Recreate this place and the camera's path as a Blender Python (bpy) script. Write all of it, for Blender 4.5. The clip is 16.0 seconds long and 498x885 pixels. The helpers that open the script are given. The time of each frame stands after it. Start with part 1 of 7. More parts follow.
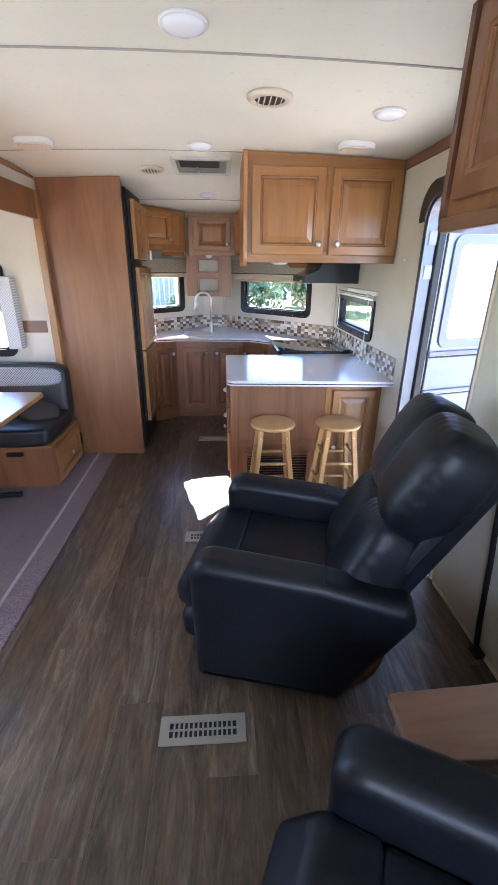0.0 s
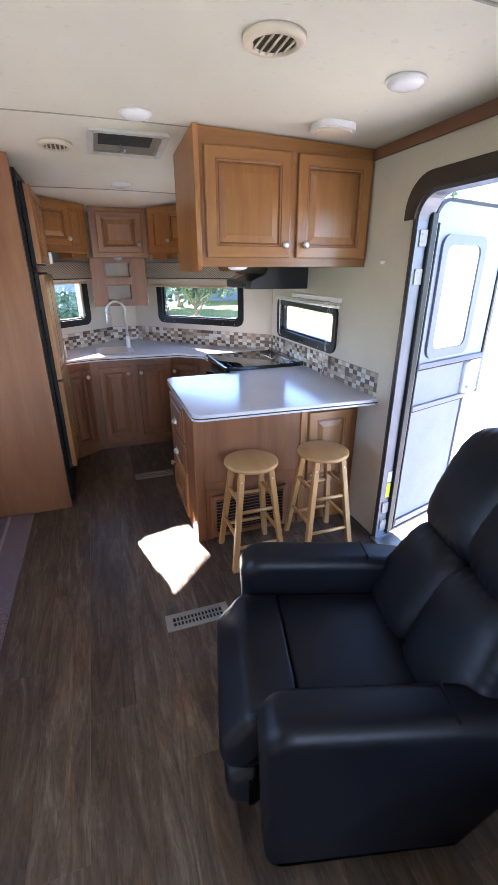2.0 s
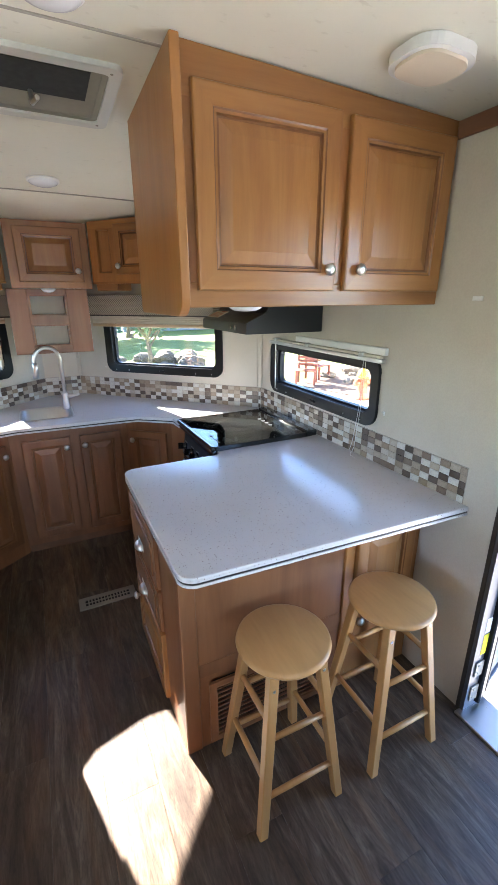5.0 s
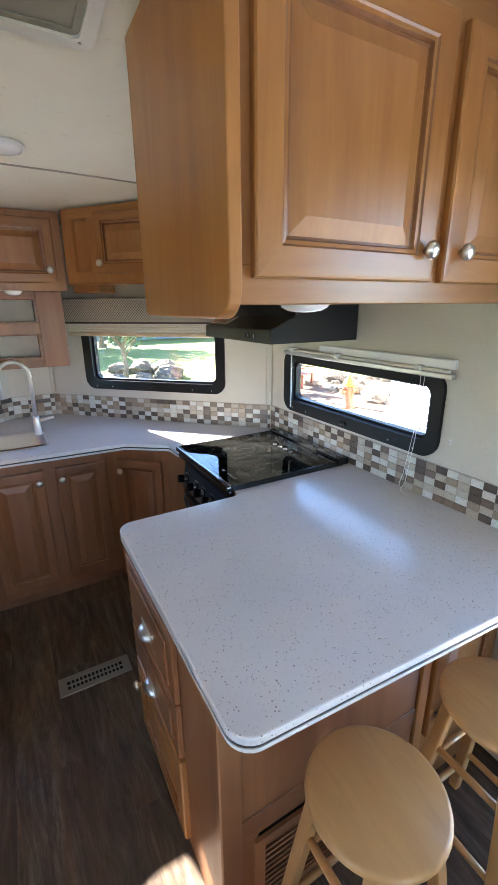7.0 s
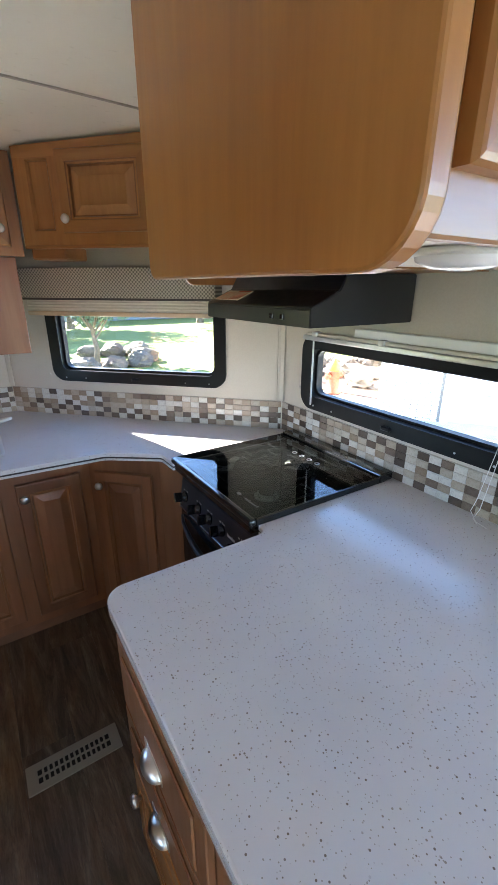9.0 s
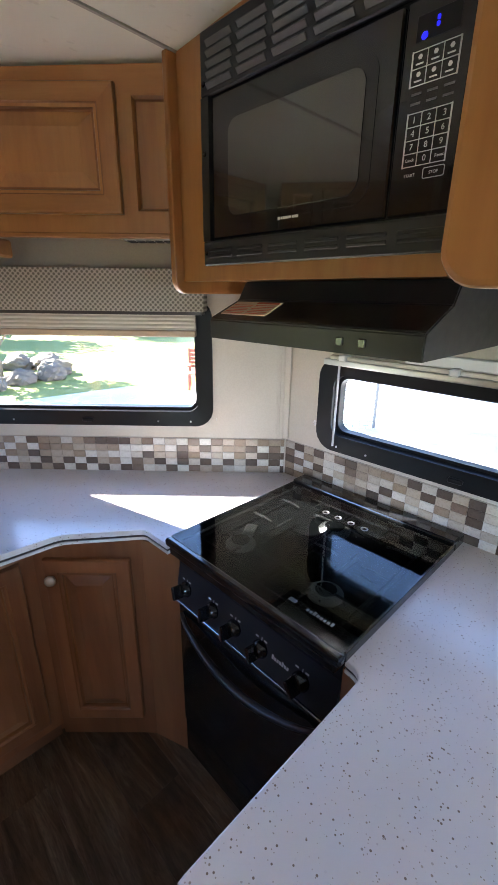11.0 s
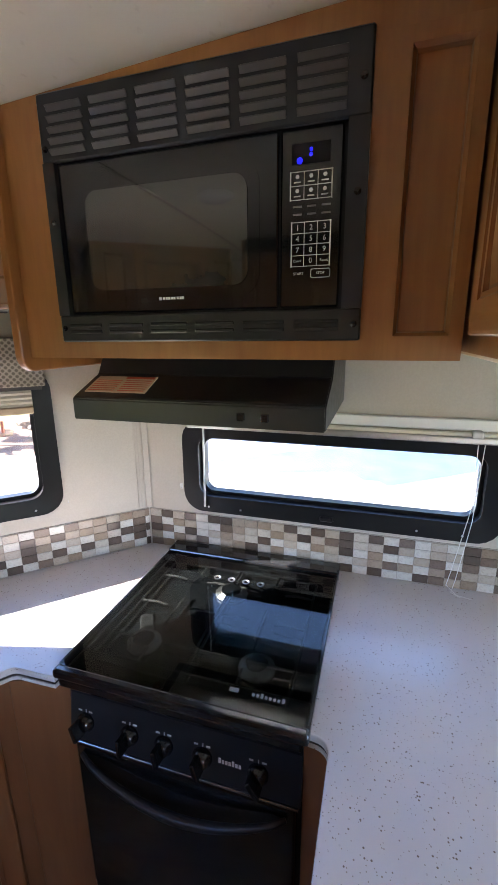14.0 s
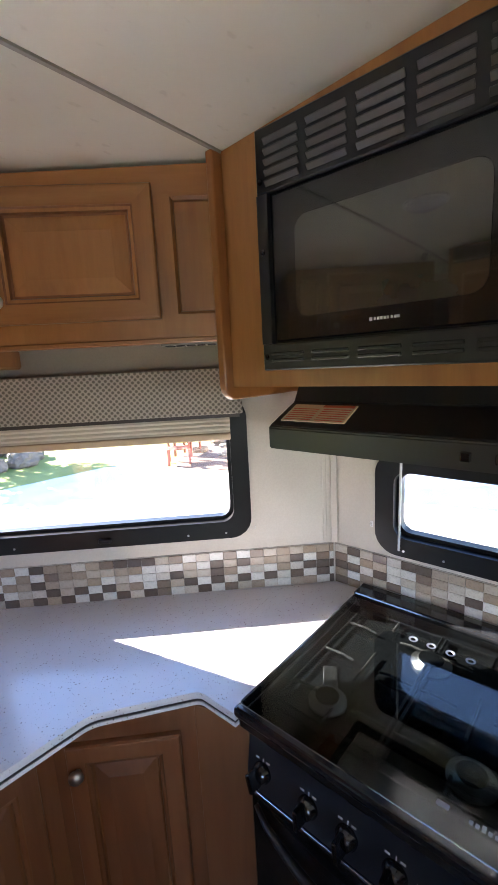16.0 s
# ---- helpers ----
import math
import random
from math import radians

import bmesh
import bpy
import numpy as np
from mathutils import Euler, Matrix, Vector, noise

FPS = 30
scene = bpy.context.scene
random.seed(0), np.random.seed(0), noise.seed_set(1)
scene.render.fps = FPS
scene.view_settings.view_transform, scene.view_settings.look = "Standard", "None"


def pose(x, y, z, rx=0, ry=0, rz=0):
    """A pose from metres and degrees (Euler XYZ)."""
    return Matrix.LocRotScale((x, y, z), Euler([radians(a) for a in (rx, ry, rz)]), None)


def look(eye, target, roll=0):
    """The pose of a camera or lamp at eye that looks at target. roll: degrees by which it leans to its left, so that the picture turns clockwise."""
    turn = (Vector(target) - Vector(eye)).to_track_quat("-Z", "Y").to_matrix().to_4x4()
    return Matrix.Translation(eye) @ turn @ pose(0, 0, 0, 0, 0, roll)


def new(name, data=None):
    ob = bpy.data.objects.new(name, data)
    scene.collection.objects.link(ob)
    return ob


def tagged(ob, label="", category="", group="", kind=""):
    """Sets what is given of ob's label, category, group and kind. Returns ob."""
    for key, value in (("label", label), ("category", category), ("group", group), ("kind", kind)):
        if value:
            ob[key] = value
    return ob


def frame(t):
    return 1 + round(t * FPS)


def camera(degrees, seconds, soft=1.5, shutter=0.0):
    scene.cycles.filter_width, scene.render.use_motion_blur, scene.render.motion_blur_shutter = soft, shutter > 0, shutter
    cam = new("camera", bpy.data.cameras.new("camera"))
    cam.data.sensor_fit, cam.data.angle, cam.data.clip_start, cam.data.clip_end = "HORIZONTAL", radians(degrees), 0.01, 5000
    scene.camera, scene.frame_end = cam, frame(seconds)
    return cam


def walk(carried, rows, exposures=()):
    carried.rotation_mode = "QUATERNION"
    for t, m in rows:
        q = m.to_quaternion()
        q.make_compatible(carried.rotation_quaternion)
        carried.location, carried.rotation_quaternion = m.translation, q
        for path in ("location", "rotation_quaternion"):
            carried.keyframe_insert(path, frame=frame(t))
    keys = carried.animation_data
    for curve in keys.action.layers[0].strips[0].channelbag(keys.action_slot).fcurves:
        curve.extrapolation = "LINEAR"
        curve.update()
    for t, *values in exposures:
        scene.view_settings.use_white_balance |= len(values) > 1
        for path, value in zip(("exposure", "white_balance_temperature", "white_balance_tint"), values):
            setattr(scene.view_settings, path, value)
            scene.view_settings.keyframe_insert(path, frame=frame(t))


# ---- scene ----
cam = camera(61.4, 16.0)
METRES, EYE, TILT, LEAN, TURN = 4.16, 1.61, 0.0, 0.0, -3.8
ROWS = [
    (0.0, 0.0, 0.0, 0.0, 0.26, -22.6, -0.62),
    (0.5, -0.0341, 0.0415, 0.0002, -1.7, -22.49, -0.86),
    (1.0, -0.0537, 0.0804, 0.0012, -5.66, -22.71, -0.38),
    (1.5, -0.0794, 0.1164, 0.0046, -11.24, -22.61, -0.54),
    (2.0, -0.1027, 0.1524, 0.0069, -15.47, -22.54, 0.04),
    (2.5, -0.0947, 0.1956, 0.0049, -16.97, -22.03, -0.07),
    (3.0, -0.0794, 0.2382, 0.0063, -17.9, -21.45, 0.16),
    (5.5, -0.0858, 0.4598, 0.0162, -23.45, -18.36, 0.25),
    (6.0, -0.1007, 0.4868, 0.0168, -24.67, -17.82, 0.44),
    (6.5, -0.1072, 0.511, 0.0118, -25.26, -17.8, 0.35),
    (7.0, -0.0863, 0.5445, 0.0079, -25.71, -18.01, 0.41),
    (7.5, -0.0619, 0.5767, 0.0054, -23.64, -18.94, 0.6),
    (8.0, -0.0518, 0.5963, 0.0, -24.03, -19.89, 0.3),
    (8.5, -0.0598, 0.6283, 0.0008, -26.47, -20.18, -0.32),
    (9.0, -0.0739, 0.6627, -0.0001, -29.19, -20.37, -0.16),
    (11.5, -0.0687, 0.8365, 0.0016, -47.27, -18.81, -1.53),
    (12.0, -0.0623, 0.8532, -0.0, -56.34, -18.09, -2.04),
    (12.5, -0.0633, 0.8586, 0.0103, -64.88, -17.19, 0.05),
    (13.0, -0.0876, 0.8594, 0.0143, -70.01, -16.94, 0.32),
    (13.5, -0.0955, 0.8607, 0.0165, -71.17, -15.95, -0.35),
    (14.0, -0.0958, 0.8656, 0.021, -69.07, -14.42, 0.54),
    (14.5, -0.0949, 0.8725, 0.0228, -63.42, -13.02, 1.33),
    (15.0, -0.0919, 0.8783, 0.0232, -57.41, -11.95, 2.16),
    (15.5, -0.086, 0.8846, 0.0231, -52.13, -11.21, 2.63),
    (16.0, -0.0801, 0.89, 0.0224, -45.38, -10.68, 2.95),
]
walk(cam, [(t, pose(0, 0, EYE, TILT, LEAN, TURN) @ pose(METRES * x, METRES * y, METRES * z, 90 + pitch, roll, yaw)) for t, x, y, z, yaw, pitch, roll in ROWS],
     [(0.0, 4.2, 6500, 20), (3.0, 3.85, 6550, 21), (5.5, 4.06, 6750, 13), (9.0, 4.0, 6750, 13), (12.5, 4.18, 6750, 22), (16.0, 4.08, 6700, 20)])

# ---- world, sun, exposure ----
SUN_WAY = Vector((0.218, -0.828, -0.505)).normalized()
world = bpy.data.worlds.new("sky")
scene.world = world
world.use_nodes = True
wn = world.node_tree.nodes
sky = wn.new("ShaderNodeTexSky")
sky.sky_type = "NISHITA"
sky.sun_disc = False
sky.sun_elevation = math.asin(-SUN_WAY.z)
sky.sun_rotation = math.atan2(-SUN_WAY.x, -SUN_WAY.y)
sky.altitude, sky.air_density, sky.dust_density, sky.ozone_density = 2000, 0.9, 0.1, 4.0
wn["Background"].inputs[1].default_value = 0.13
world.node_tree.links.new(sky.outputs[0], wn["Background"].inputs[0])
sun_data = bpy.data.lights.new("sun", "SUN")
sun_data.energy, sun_data.angle, sun_data.color = 5.0, radians(0.5), (1.0, 0.96, 0.90)
sun = new("sun", sun_data)
sun.matrix_basis = look((0, 12, 9), Vector((0, 12, 9)) + SUN_WAY)


def fill_lamp(name, place, aim, wide, high, watts, color=(0.66, 0.82, 1.0)):
    d = bpy.data.lights.new(name, "AREA")
    d.shape, d.size, d.size_y, d.energy, d.color = "RECTANGLE", wide, high, watts, color
    ob = new(name, d)
    ob.matrix_basis = look(place, Vector(place) + Vector(aim))
    return ob


# added fill lamps stand in for sky light at unseen dinette and rear windows
fill_lamp("window_daylight", (-2.17, 1.9, 1.35), (1, 0, -0.05), 1.5, 0.7, 0.9)
fill_lamp("window_daylight", (-0.09, -1.27, 1.35), (0, 1, 0.0), 1.45, 0.66, 2.6)

# ---- materials ----
def nodes_of(name, rough=0.5, metal=0.0, coat=0.0, spec=0.5):
    m = bpy.data.materials.new(name)
    m.use_nodes = True
    nt = m.node_tree
    b = nt.nodes["Principled BSDF"]
    b.inputs["Roughness"].default_value = rough
    b.inputs["Metallic"].default_value = metal
    b.inputs["Coat Weight"].default_value = coat
    b.inputs["Specular IOR Level"].default_value = spec
    return m, nt, b


def mapped(nt, scale=(1, 1, 1), kind="Object", turn=0.0, tip=0.0, twist=0.0):
    tc = nt.nodes.new("ShaderNodeTexCoord")
    mp = nt.nodes.new("ShaderNodeMapping")
    mp.inputs["Scale"].default_value = scale
    mp.inputs["Rotation"].default_value = (tip, 0, turn + twist)
    nt.links.new(tc.outputs[kind], mp.inputs[0])
    return mp.outputs[0]


def noise_of(nt, vec, scale, detail=4.0, rough=0.55, distort=0.0):
    n = nt.nodes.new("ShaderNodeTexNoise")
    n.inputs["Scale"].default_value = scale
    n.inputs["Detail"].default_value = detail
    n.inputs["Roughness"].default_value = rough
    n.inputs["Distortion"].default_value = distort
    nt.links.new(vec, n.inputs["Vector"])
    return n.outputs["Fac"]


def ramp_of(nt, fac, stops, mode="LINEAR"):
    r = nt.nodes.new("ShaderNodeValToRGB")
    r.color_ramp.interpolation = mode
    els = r.color_ramp.elements
    while len(els) < len(stops):
        els.new(0.5)
    for e, (p, c) in zip(els, stops):
        e.position, e.color = p, (*c, 1)
    nt.links.new(fac, r.inputs[0])
    return r.outputs[0]


def mixed(nt, a, b, fac, mode="MIX"):
    mx = nt.nodes.new("ShaderNodeMix")
    mx.data_type, mx.blend_type = "RGBA", mode
    for sock, v in ((mx.inputs[0], fac), (mx.inputs[6], a), (mx.inputs[7], b)):
        if hasattr(v, "is_linked"):
            nt.links.new(v, sock)
        else:
            sock.default_value = v if isinstance(v, float) else (*v, 1)
    return mx.outputs[2]


def bump_to(nt, b, height, strength, distance=0.002):
    bp = nt.nodes.new("ShaderNodeBump")
    bp.inputs["Strength"].default_value = strength
    bp.inputs["Distance"].default_value = distance
    nt.links.new(height, bp.inputs["Height"])
    nt.links.new(bp.outputs[0], b.inputs["Normal"])


def rough_to(nt, b, fac, lo, hi):
    mr = nt.nodes.new("ShaderNodeMapRange")
    mr.inputs[3].default_value, mr.inputs[4].default_value = lo, hi
    nt.links.new(fac, mr.inputs[0])
    nt.links.new(mr.outputs[0], b.inputs["Roughness"])


def plain(name, color, rough=0.5, metal=0.0, vary=0.08, scale=6.0, bump=0.0, bscale=300.0, coat=0.0, spec=0.5):
    m, nt, b = nodes_of(name, rough, metal, coat, spec)
    v = mapped(nt)
    n1 = noise_of(nt, v, scale, 5)
    lo = tuple(c * (1 - vary) for c in color)
    hi = tuple(min(1, c * (1 + vary)) for c in color)
    nt.links.new(ramp_of(nt, n1, [(0.3, lo), (0.7, hi)]), b.inputs["Base Color"])
    n2 = noise_of(nt, v, scale * 7, 3)
    rough_to(nt, b, n2, max(0.02, rough * 0.8), min(1, rough * 1.2))
    if bump:
        bump_to(nt, b, noise_of(nt, v, bscale, 2), bump)
    return m


def wood(name, dark, mid, light, rough=0.36, stretch=(9, 9, 0.9), coat=0.25, grain=90.0):
    """Varnished wood whose grain runs along z of the object's space."""
    m, nt, b = nodes_of(name, rough, 0, coat)
    b.inputs["Coat Roughness"].default_value = 0.22
    info = nt.nodes.new("ShaderNodeObjectInfo")
    tc = nt.nodes.new("ShaderNodeTexCoord")
    add = nt.nodes.new("ShaderNodeVectorMath")
    add.operation = "MULTIPLY_ADD"
    add.inputs[1].default_value = (1, 1, 1)
    sc = nt.nodes.new("ShaderNodeVectorMath")
    sc.operation = "SCALE"
    sc.inputs[0].default_value = (7.1, 3.3, 5.7)
    nt.links.new(info.outputs["Random"], sc.inputs["Scale"])
    nt.links.new(tc.outputs["Object"], add.inputs[0])
    nt.links.new(sc.outputs[0], add.inputs[2])
    mp = nt.nodes.new("ShaderNodeMapping")
    mp.inputs["Scale"].default_value = stretch
    nt.links.new(add.outputs[0], mp.inputs[0])
    broad = noise_of(nt, mp.outputs[0], 1.0, 6, 0.6, 0.8)
    fine = noise_of(nt, mp.outputs[0], grain / 9, 3, 0.6)
    col = ramp_of(nt, broad, [(0.28, dark), (0.5, mid), (0.72, light)])
    streak = ramp_of(nt, fine, [(0.35, (0.88, 0.86, 0.84)), (0.6, (1, 1, 1))])
    col = mixed(nt, col, streak, 0.55, "MULTIPLY")
    tone = nt.nodes.new("ShaderNodeMapRange")
    tone.inputs[3].default_value, tone.inputs[4].default_value = 0.88, 1.1
    nt.links.new(info.outputs["Random"], tone.inputs[0])
    sc2 = nt.nodes.new("ShaderNodeVectorMath")
    sc2.operation = "SCALE"
    nt.links.new(col, sc2.inputs[0])
    nt.links.new(tone.outputs[0], sc2.inputs["Scale"])
    nt.links.new(sc2.outputs[0], b.inputs["Base Color"])
    rough_to(nt, b, fine, rough * 0.8, rough * 1.35)
    bump_to(nt, b, fine, 0.08, 0.001)
    return m


M = {}
M["maple"] = wood("maple", (0.262, 0.101, 0.027), (0.330, 0.139, 0.039), (0.390, 0.177, 0.053))
M["maple_x"] = wood("maple_rail", (0.262, 0.101, 0.027), (0.330, 0.139, 0.039), (0.390, 0.177, 0.053), stretch=(0.9, 9, 9))
# laminate colour, also put on some maple fronts to stand for shade
M["laminate"] = wood("laminate_and_shaded_maple", (0.175, 0.064, 0.025), (0.235, 0.093, 0.037), (0.29, 0.126, 0.054), rough=0.38, stretch=(7, 7, 0.7), coat=0.1)
M["beech"] = wood("beech", (0.40, 0.195, 0.066), (0.47, 0.245, 0.088), (0.53, 0.295, 0.115), rough=0.36, stretch=(8, 1, 1.2), coat=0.2)
M["trim_brown"] = wood("brown_trim", (0.13, 0.055, 0.028), (0.17, 0.075, 0.038), (0.21, 0.095, 0.05), rough=0.4, stretch=(6, 0.8, 6), coat=0.1)
# darker brown for the narrow groove round each door panel
M["groove_brown"] = wood("darker_brown_bead", (0.165, 0.060, 0.018), (0.205, 0.078, 0.024), (0.245, 0.098, 0.031), rough=0.34)
M["table_wood"] = wood("oak_table", (0.33, 0.19, 0.10), (0.42, 0.25, 0.14), (0.48, 0.30, 0.18), rough=0.3, stretch=(0.8, 8, 8), coat=0.3)


def wall_material():
    m, nt, b = nodes_of("wall_vinyl", 0.6)
    v = mapped(nt)
    n1 = noise_of(nt, v, 2.2, 6)
    n2 = noise_of(nt, v, 160, 2, 0.7)
    c = ramp_of(nt, n1, [(0.3, (0.50, 0.450, 0.375)), (0.7, (0.575, 0.525, 0.445))])
    c = mixed(nt, c, ramp_of(nt, n2, [(0.4, (0.90, 0.89, 0.87)), (0.6, (1, 1, 1))]), 0.5, "MULTIPLY")
    nt.links.new(c, b.inputs["Base Color"])
    bump_to(nt, b, n2, 0.15, 0.001)
    return m


def ceiling_material():
    m, nt, b = nodes_of("ceiling_panel", 0.62)
    v = mapped(nt)
    n1 = noise_of(nt, v, 1.6, 5)
    n2 = noise_of(nt, mapped(nt, (1, 1.8, 1)), 26, 2, 0.5)
    c = ramp_of(nt, n1, [(0.3, (0.68, 0.65, 0.54)), (0.7, (0.74, 0.715, 0.605))])
    c = mixed(nt, c, ramp_of(nt, n2, [(0.27, (0.80, 0.78, 0.74)), (0.34, (1, 1, 1))]), 0.45, "MULTIPLY")
    nt.links.new(c, b.inputs["Base Color"])
    bump_to(nt, b, noise_of(nt, v, 220, 2), 0.1, 0.001)
    return m


def plank_material():
    m, nt, b = nodes_of("vinyl_plank", 0.42)
    info = nt.nodes.new("ShaderNodeObjectInfo")
    tc = nt.nodes.new("ShaderNodeTexCoord")
    off = nt.nodes.new("ShaderNodeVectorMath")
    off.operation = "SCALE"
    off.inputs[0].default_value = (13.0, 29.0, 0)
    nt.links.new(info.outputs["Random"], off.inputs["Scale"])
    add = nt.nodes.new("ShaderNodeVectorMath")
    nt.links.new(tc.outputs["Object"], add.inputs[0])
    nt.links.new(off.outputs[0], add.inputs[1])
    mp = nt.nodes.new("ShaderNodeMapping")
    mp.inputs["Scale"].default_value = (8.5, 1.25, 1)
    nt.links.new(add.outputs[0], mp.inputs[0])
    broad = noise_of(nt, mp.outputs[0], 1.5, 9, 0.68, 1.9)
    fine = noise_of(nt, mp.outputs[0], 13, 8, 0.75, 1.1)
    c = ramp_of(nt, broad, [(0.26, (0.029, 0.017, 0.011)), (0.44, (0.072, 0.047, 0.032)), (0.57, (0.120, 0.086, 0.059)), (0.74, (0.215, 0.172, 0.128))])
    c = mixed(nt, c, ramp_of(nt, fine, [(0.36, (0.45, 0.42, 0.40)), (0.54, (1, 1, 1)), (0.72, (1.0, 1.0, 1.0))]), 0.8, "MULTIPLY")
    lime = ramp_of(nt, noise_of(nt, mp.outputs[0], 5.0, 6, 0.7, 2.0), [(0.62, (0, 0, 0)), (0.74, (0.10, 0.088, 0.072))])
    c = mixed(nt, c, lime, 0.55, "ADD")
    rust = ramp_of(nt, noise_of(nt, mp.outputs[0], 0.9, 4, 0.6, 1.0), [(0.50, (0, 0, 0)), (0.68, (0.060, 0.026, 0.006))])
    c = mixed(nt, c, rust, 0.8, "ADD")
    tone = nt.nodes.new("ShaderNodeMapRange")
    tone.inputs[3].default_value, tone.inputs[4].default_value = 0.76, 1.16
    nt.links.new(info.outputs["Random"], tone.inputs[0])
    sc = nt.nodes.new("ShaderNodeVectorMath")
    sc.operation = "SCALE"
    nt.links.new(c, sc.inputs[0])
    nt.links.new(tone.outputs[0], sc.inputs["Scale"])
    nt.links.new(sc.outputs[0], b.inputs["Base Color"])
    rough_to(nt, b, fine, 0.25, 0.44)
    bump_to(nt, b, fine, 0.25, 0.0015)
    return m


def counter_material():
    m, nt, b = nodes_of("speckled_worktop", 0.17, 0, 0.0, 0.42)
    v = mapped(nt)
    base = ramp_of(nt, noise_of(nt, v, 3, 5), [(0.3, (0.605, 0.575, 0.565)), (0.7, (0.665, 0.635, 0.63))])
    for scale, cut, tint in ((150, 0.22, (0.21, 0.165, 0.135)), (105, 0.13, (0.33, 0.27, 0.22)), (260, 0.24, (0.36, 0.32, 0.28))):
        vo = nt.nodes.new("ShaderNodeTexVoronoi")
        vo.inputs["Scale"].default_value = scale
        nt.links.new(v, vo.inputs["Vector"])
        hit = ramp_of(nt, vo.outputs["Distance"], [(cut, (1, 1, 1)), (cut + 0.08, (0, 0, 0))])
        pick = nt.nodes.new("ShaderNodeSeparateColor")
        nt.links.new(vo.outputs["Color"], pick.inputs[0])
        few = ramp_of(nt, pick.outputs[0], [(0.86, (0, 0, 0)), (0.90, (1, 1, 1))])
        base = mixed(nt, base, tint, mixed(nt, hit, few, 1.0, "MULTIPLY"))
    nt.links.new(base, b.inputs["Base Color"])
    return m


def leather_material():
    m, nt, b = nodes_of("black_leather", 0.40, 0, 0.0, 0.30)
    v = mapped(nt)
    n1 = noise_of(nt, v, 9, 4)
    vo = nt.nodes.new("ShaderNodeTexVoronoi")
    vo.inputs["Scale"].default_value = 420
    nt.links.new(v, vo.inputs["Vector"])
    nt.links.new(ramp_of(nt, n1, [(0.3, (0.0031, 0.0037, 0.0058)), (0.7, (0.0060, 0.0073, 0.0114))]), b.inputs["Base Color"])
    rough_to(nt, b, n1, 0.36, 0.50)
    bump_to(nt, b, vo.outputs["Distance"], 0.18, 0.0008)
    return m


def tile_material(name, stops):
    m, nt, b = nodes_of(name, 0.25, 0, 0.2)
    info = nt.nodes.new("ShaderNodeObjectInfo")
    c = ramp_of(nt, info.outputs["Random"], stops, "CONSTANT")
    v = mapped(nt, (1, 1, 1))
    vein = noise_of(nt, v, 55, 6, 0.7, 2.5)
    c = mixed(nt, c, ramp_of(nt, vein, [(0.35, (0.72, 0.70, 0.68)), (0.5, (1, 1, 1)), (0.68, (1.0, 1.0, 1.0))]), 0.75, "MULTIPLY")
    nt.links.new(c, b.inputs["Base Color"])
    return m


def carpet_material():
    m, nt, b = nodes_of("grey_carpet", 0.95)
    v = mapped(nt)
    n1 = noise_of(nt, v, 130, 4, 0.8)
    n2 = noise_of(nt, v, 9, 4)
    c = ramp_of(nt, n1, [(0.38, (0.060, 0.040, 0.044)), (0.60, (0.33, 0.245, 0.265))])
    c = mixed(nt, c, ramp_of(nt, n2, [(0.3, (0.8, 0.8, 0.8)), (0.7, (1, 1, 1))]), 0.7, "MULTIPLY")
    nt.links.new(c, b.inputs["Base Color"])
    bump_to(nt, b, n1, 0.8, 0.006)
    return m


def fabric_material(name, a, bcol, scale=170.0):
    m, nt, b = nodes_of(name, 0.9)
    v = mapped(nt, (1, 1, 1), "Object", 0.0, radians(90), radians(45))
    ch = nt.nodes.new("ShaderNodeTexVoronoi")
    ch.voronoi_dimensions = "2D"
    ch.inputs["Scale"].default_value = scale
    ch.inputs["Randomness"].default_value = 0.0
    nt.links.new(v, ch.inputs["Vector"])
    nt.links.new(ramp_of(nt, ch.outputs["Distance"], [(0.25, a), (0.5, bcol)]), b.inputs["Base Color"])
    bump_to(nt, b, ch.outputs["Distance"], 0.4, 0.002)
    return m


def glass_material(name, tint=(0.93, 0.96, 0.95), rough=0.0):
    m = bpy.data.materials.new(name)
    m.use_nodes = True
    nt = m.node_tree
    nt.nodes.remove(nt.nodes["Principled BSDF"])
    tr = nt.nodes.new("ShaderNodeBsdfTransparent")
    tr.inputs[0].default_value = (*tint, 1)
    gl = nt.nodes.new("ShaderNodeBsdfGlossy")
    gl.inputs["Roughness"].default_value = rough
    lw = nt.nodes.new("ShaderNodeLayerWeight")
    lw.inputs[0].default_value = 0.5
    pw = nt.nodes.new("ShaderNodeMath")
    pw.operation = "POWER"
    pw.inputs[1].default_value = 5.0
    nt.links.new(lw.outputs["Facing"], pw.inputs[0])
    fr = nt.nodes.new("ShaderNodeMapRange")
    fr.inputs[3].default_value, fr.inputs[4].default_value = 0.04, 1.0
    nt.links.new(pw.outputs[0], fr.inputs[0])
    mx = nt.nodes.new("ShaderNodeMixShader")
    nt.links.new(fr.outputs[0], mx.inputs[0])
    nt.links.new(tr.outputs[0], mx.inputs[1])
    nt.links.new(gl.outputs[0], mx.inputs[2])
    nt.links.new(mx.outputs[0], nt.nodes["Material Output"].inputs[0])
    return m


def glow(name, color, strength):
    m, nt, b = nodes_of(name, 0.5)
    b.inputs["Base Color"].default_value = (*color, 1)
    b.inputs["Emission Color"].default_value = (*color, 1)
    b.inputs["Emission Strength"].default_value = strength
    return m


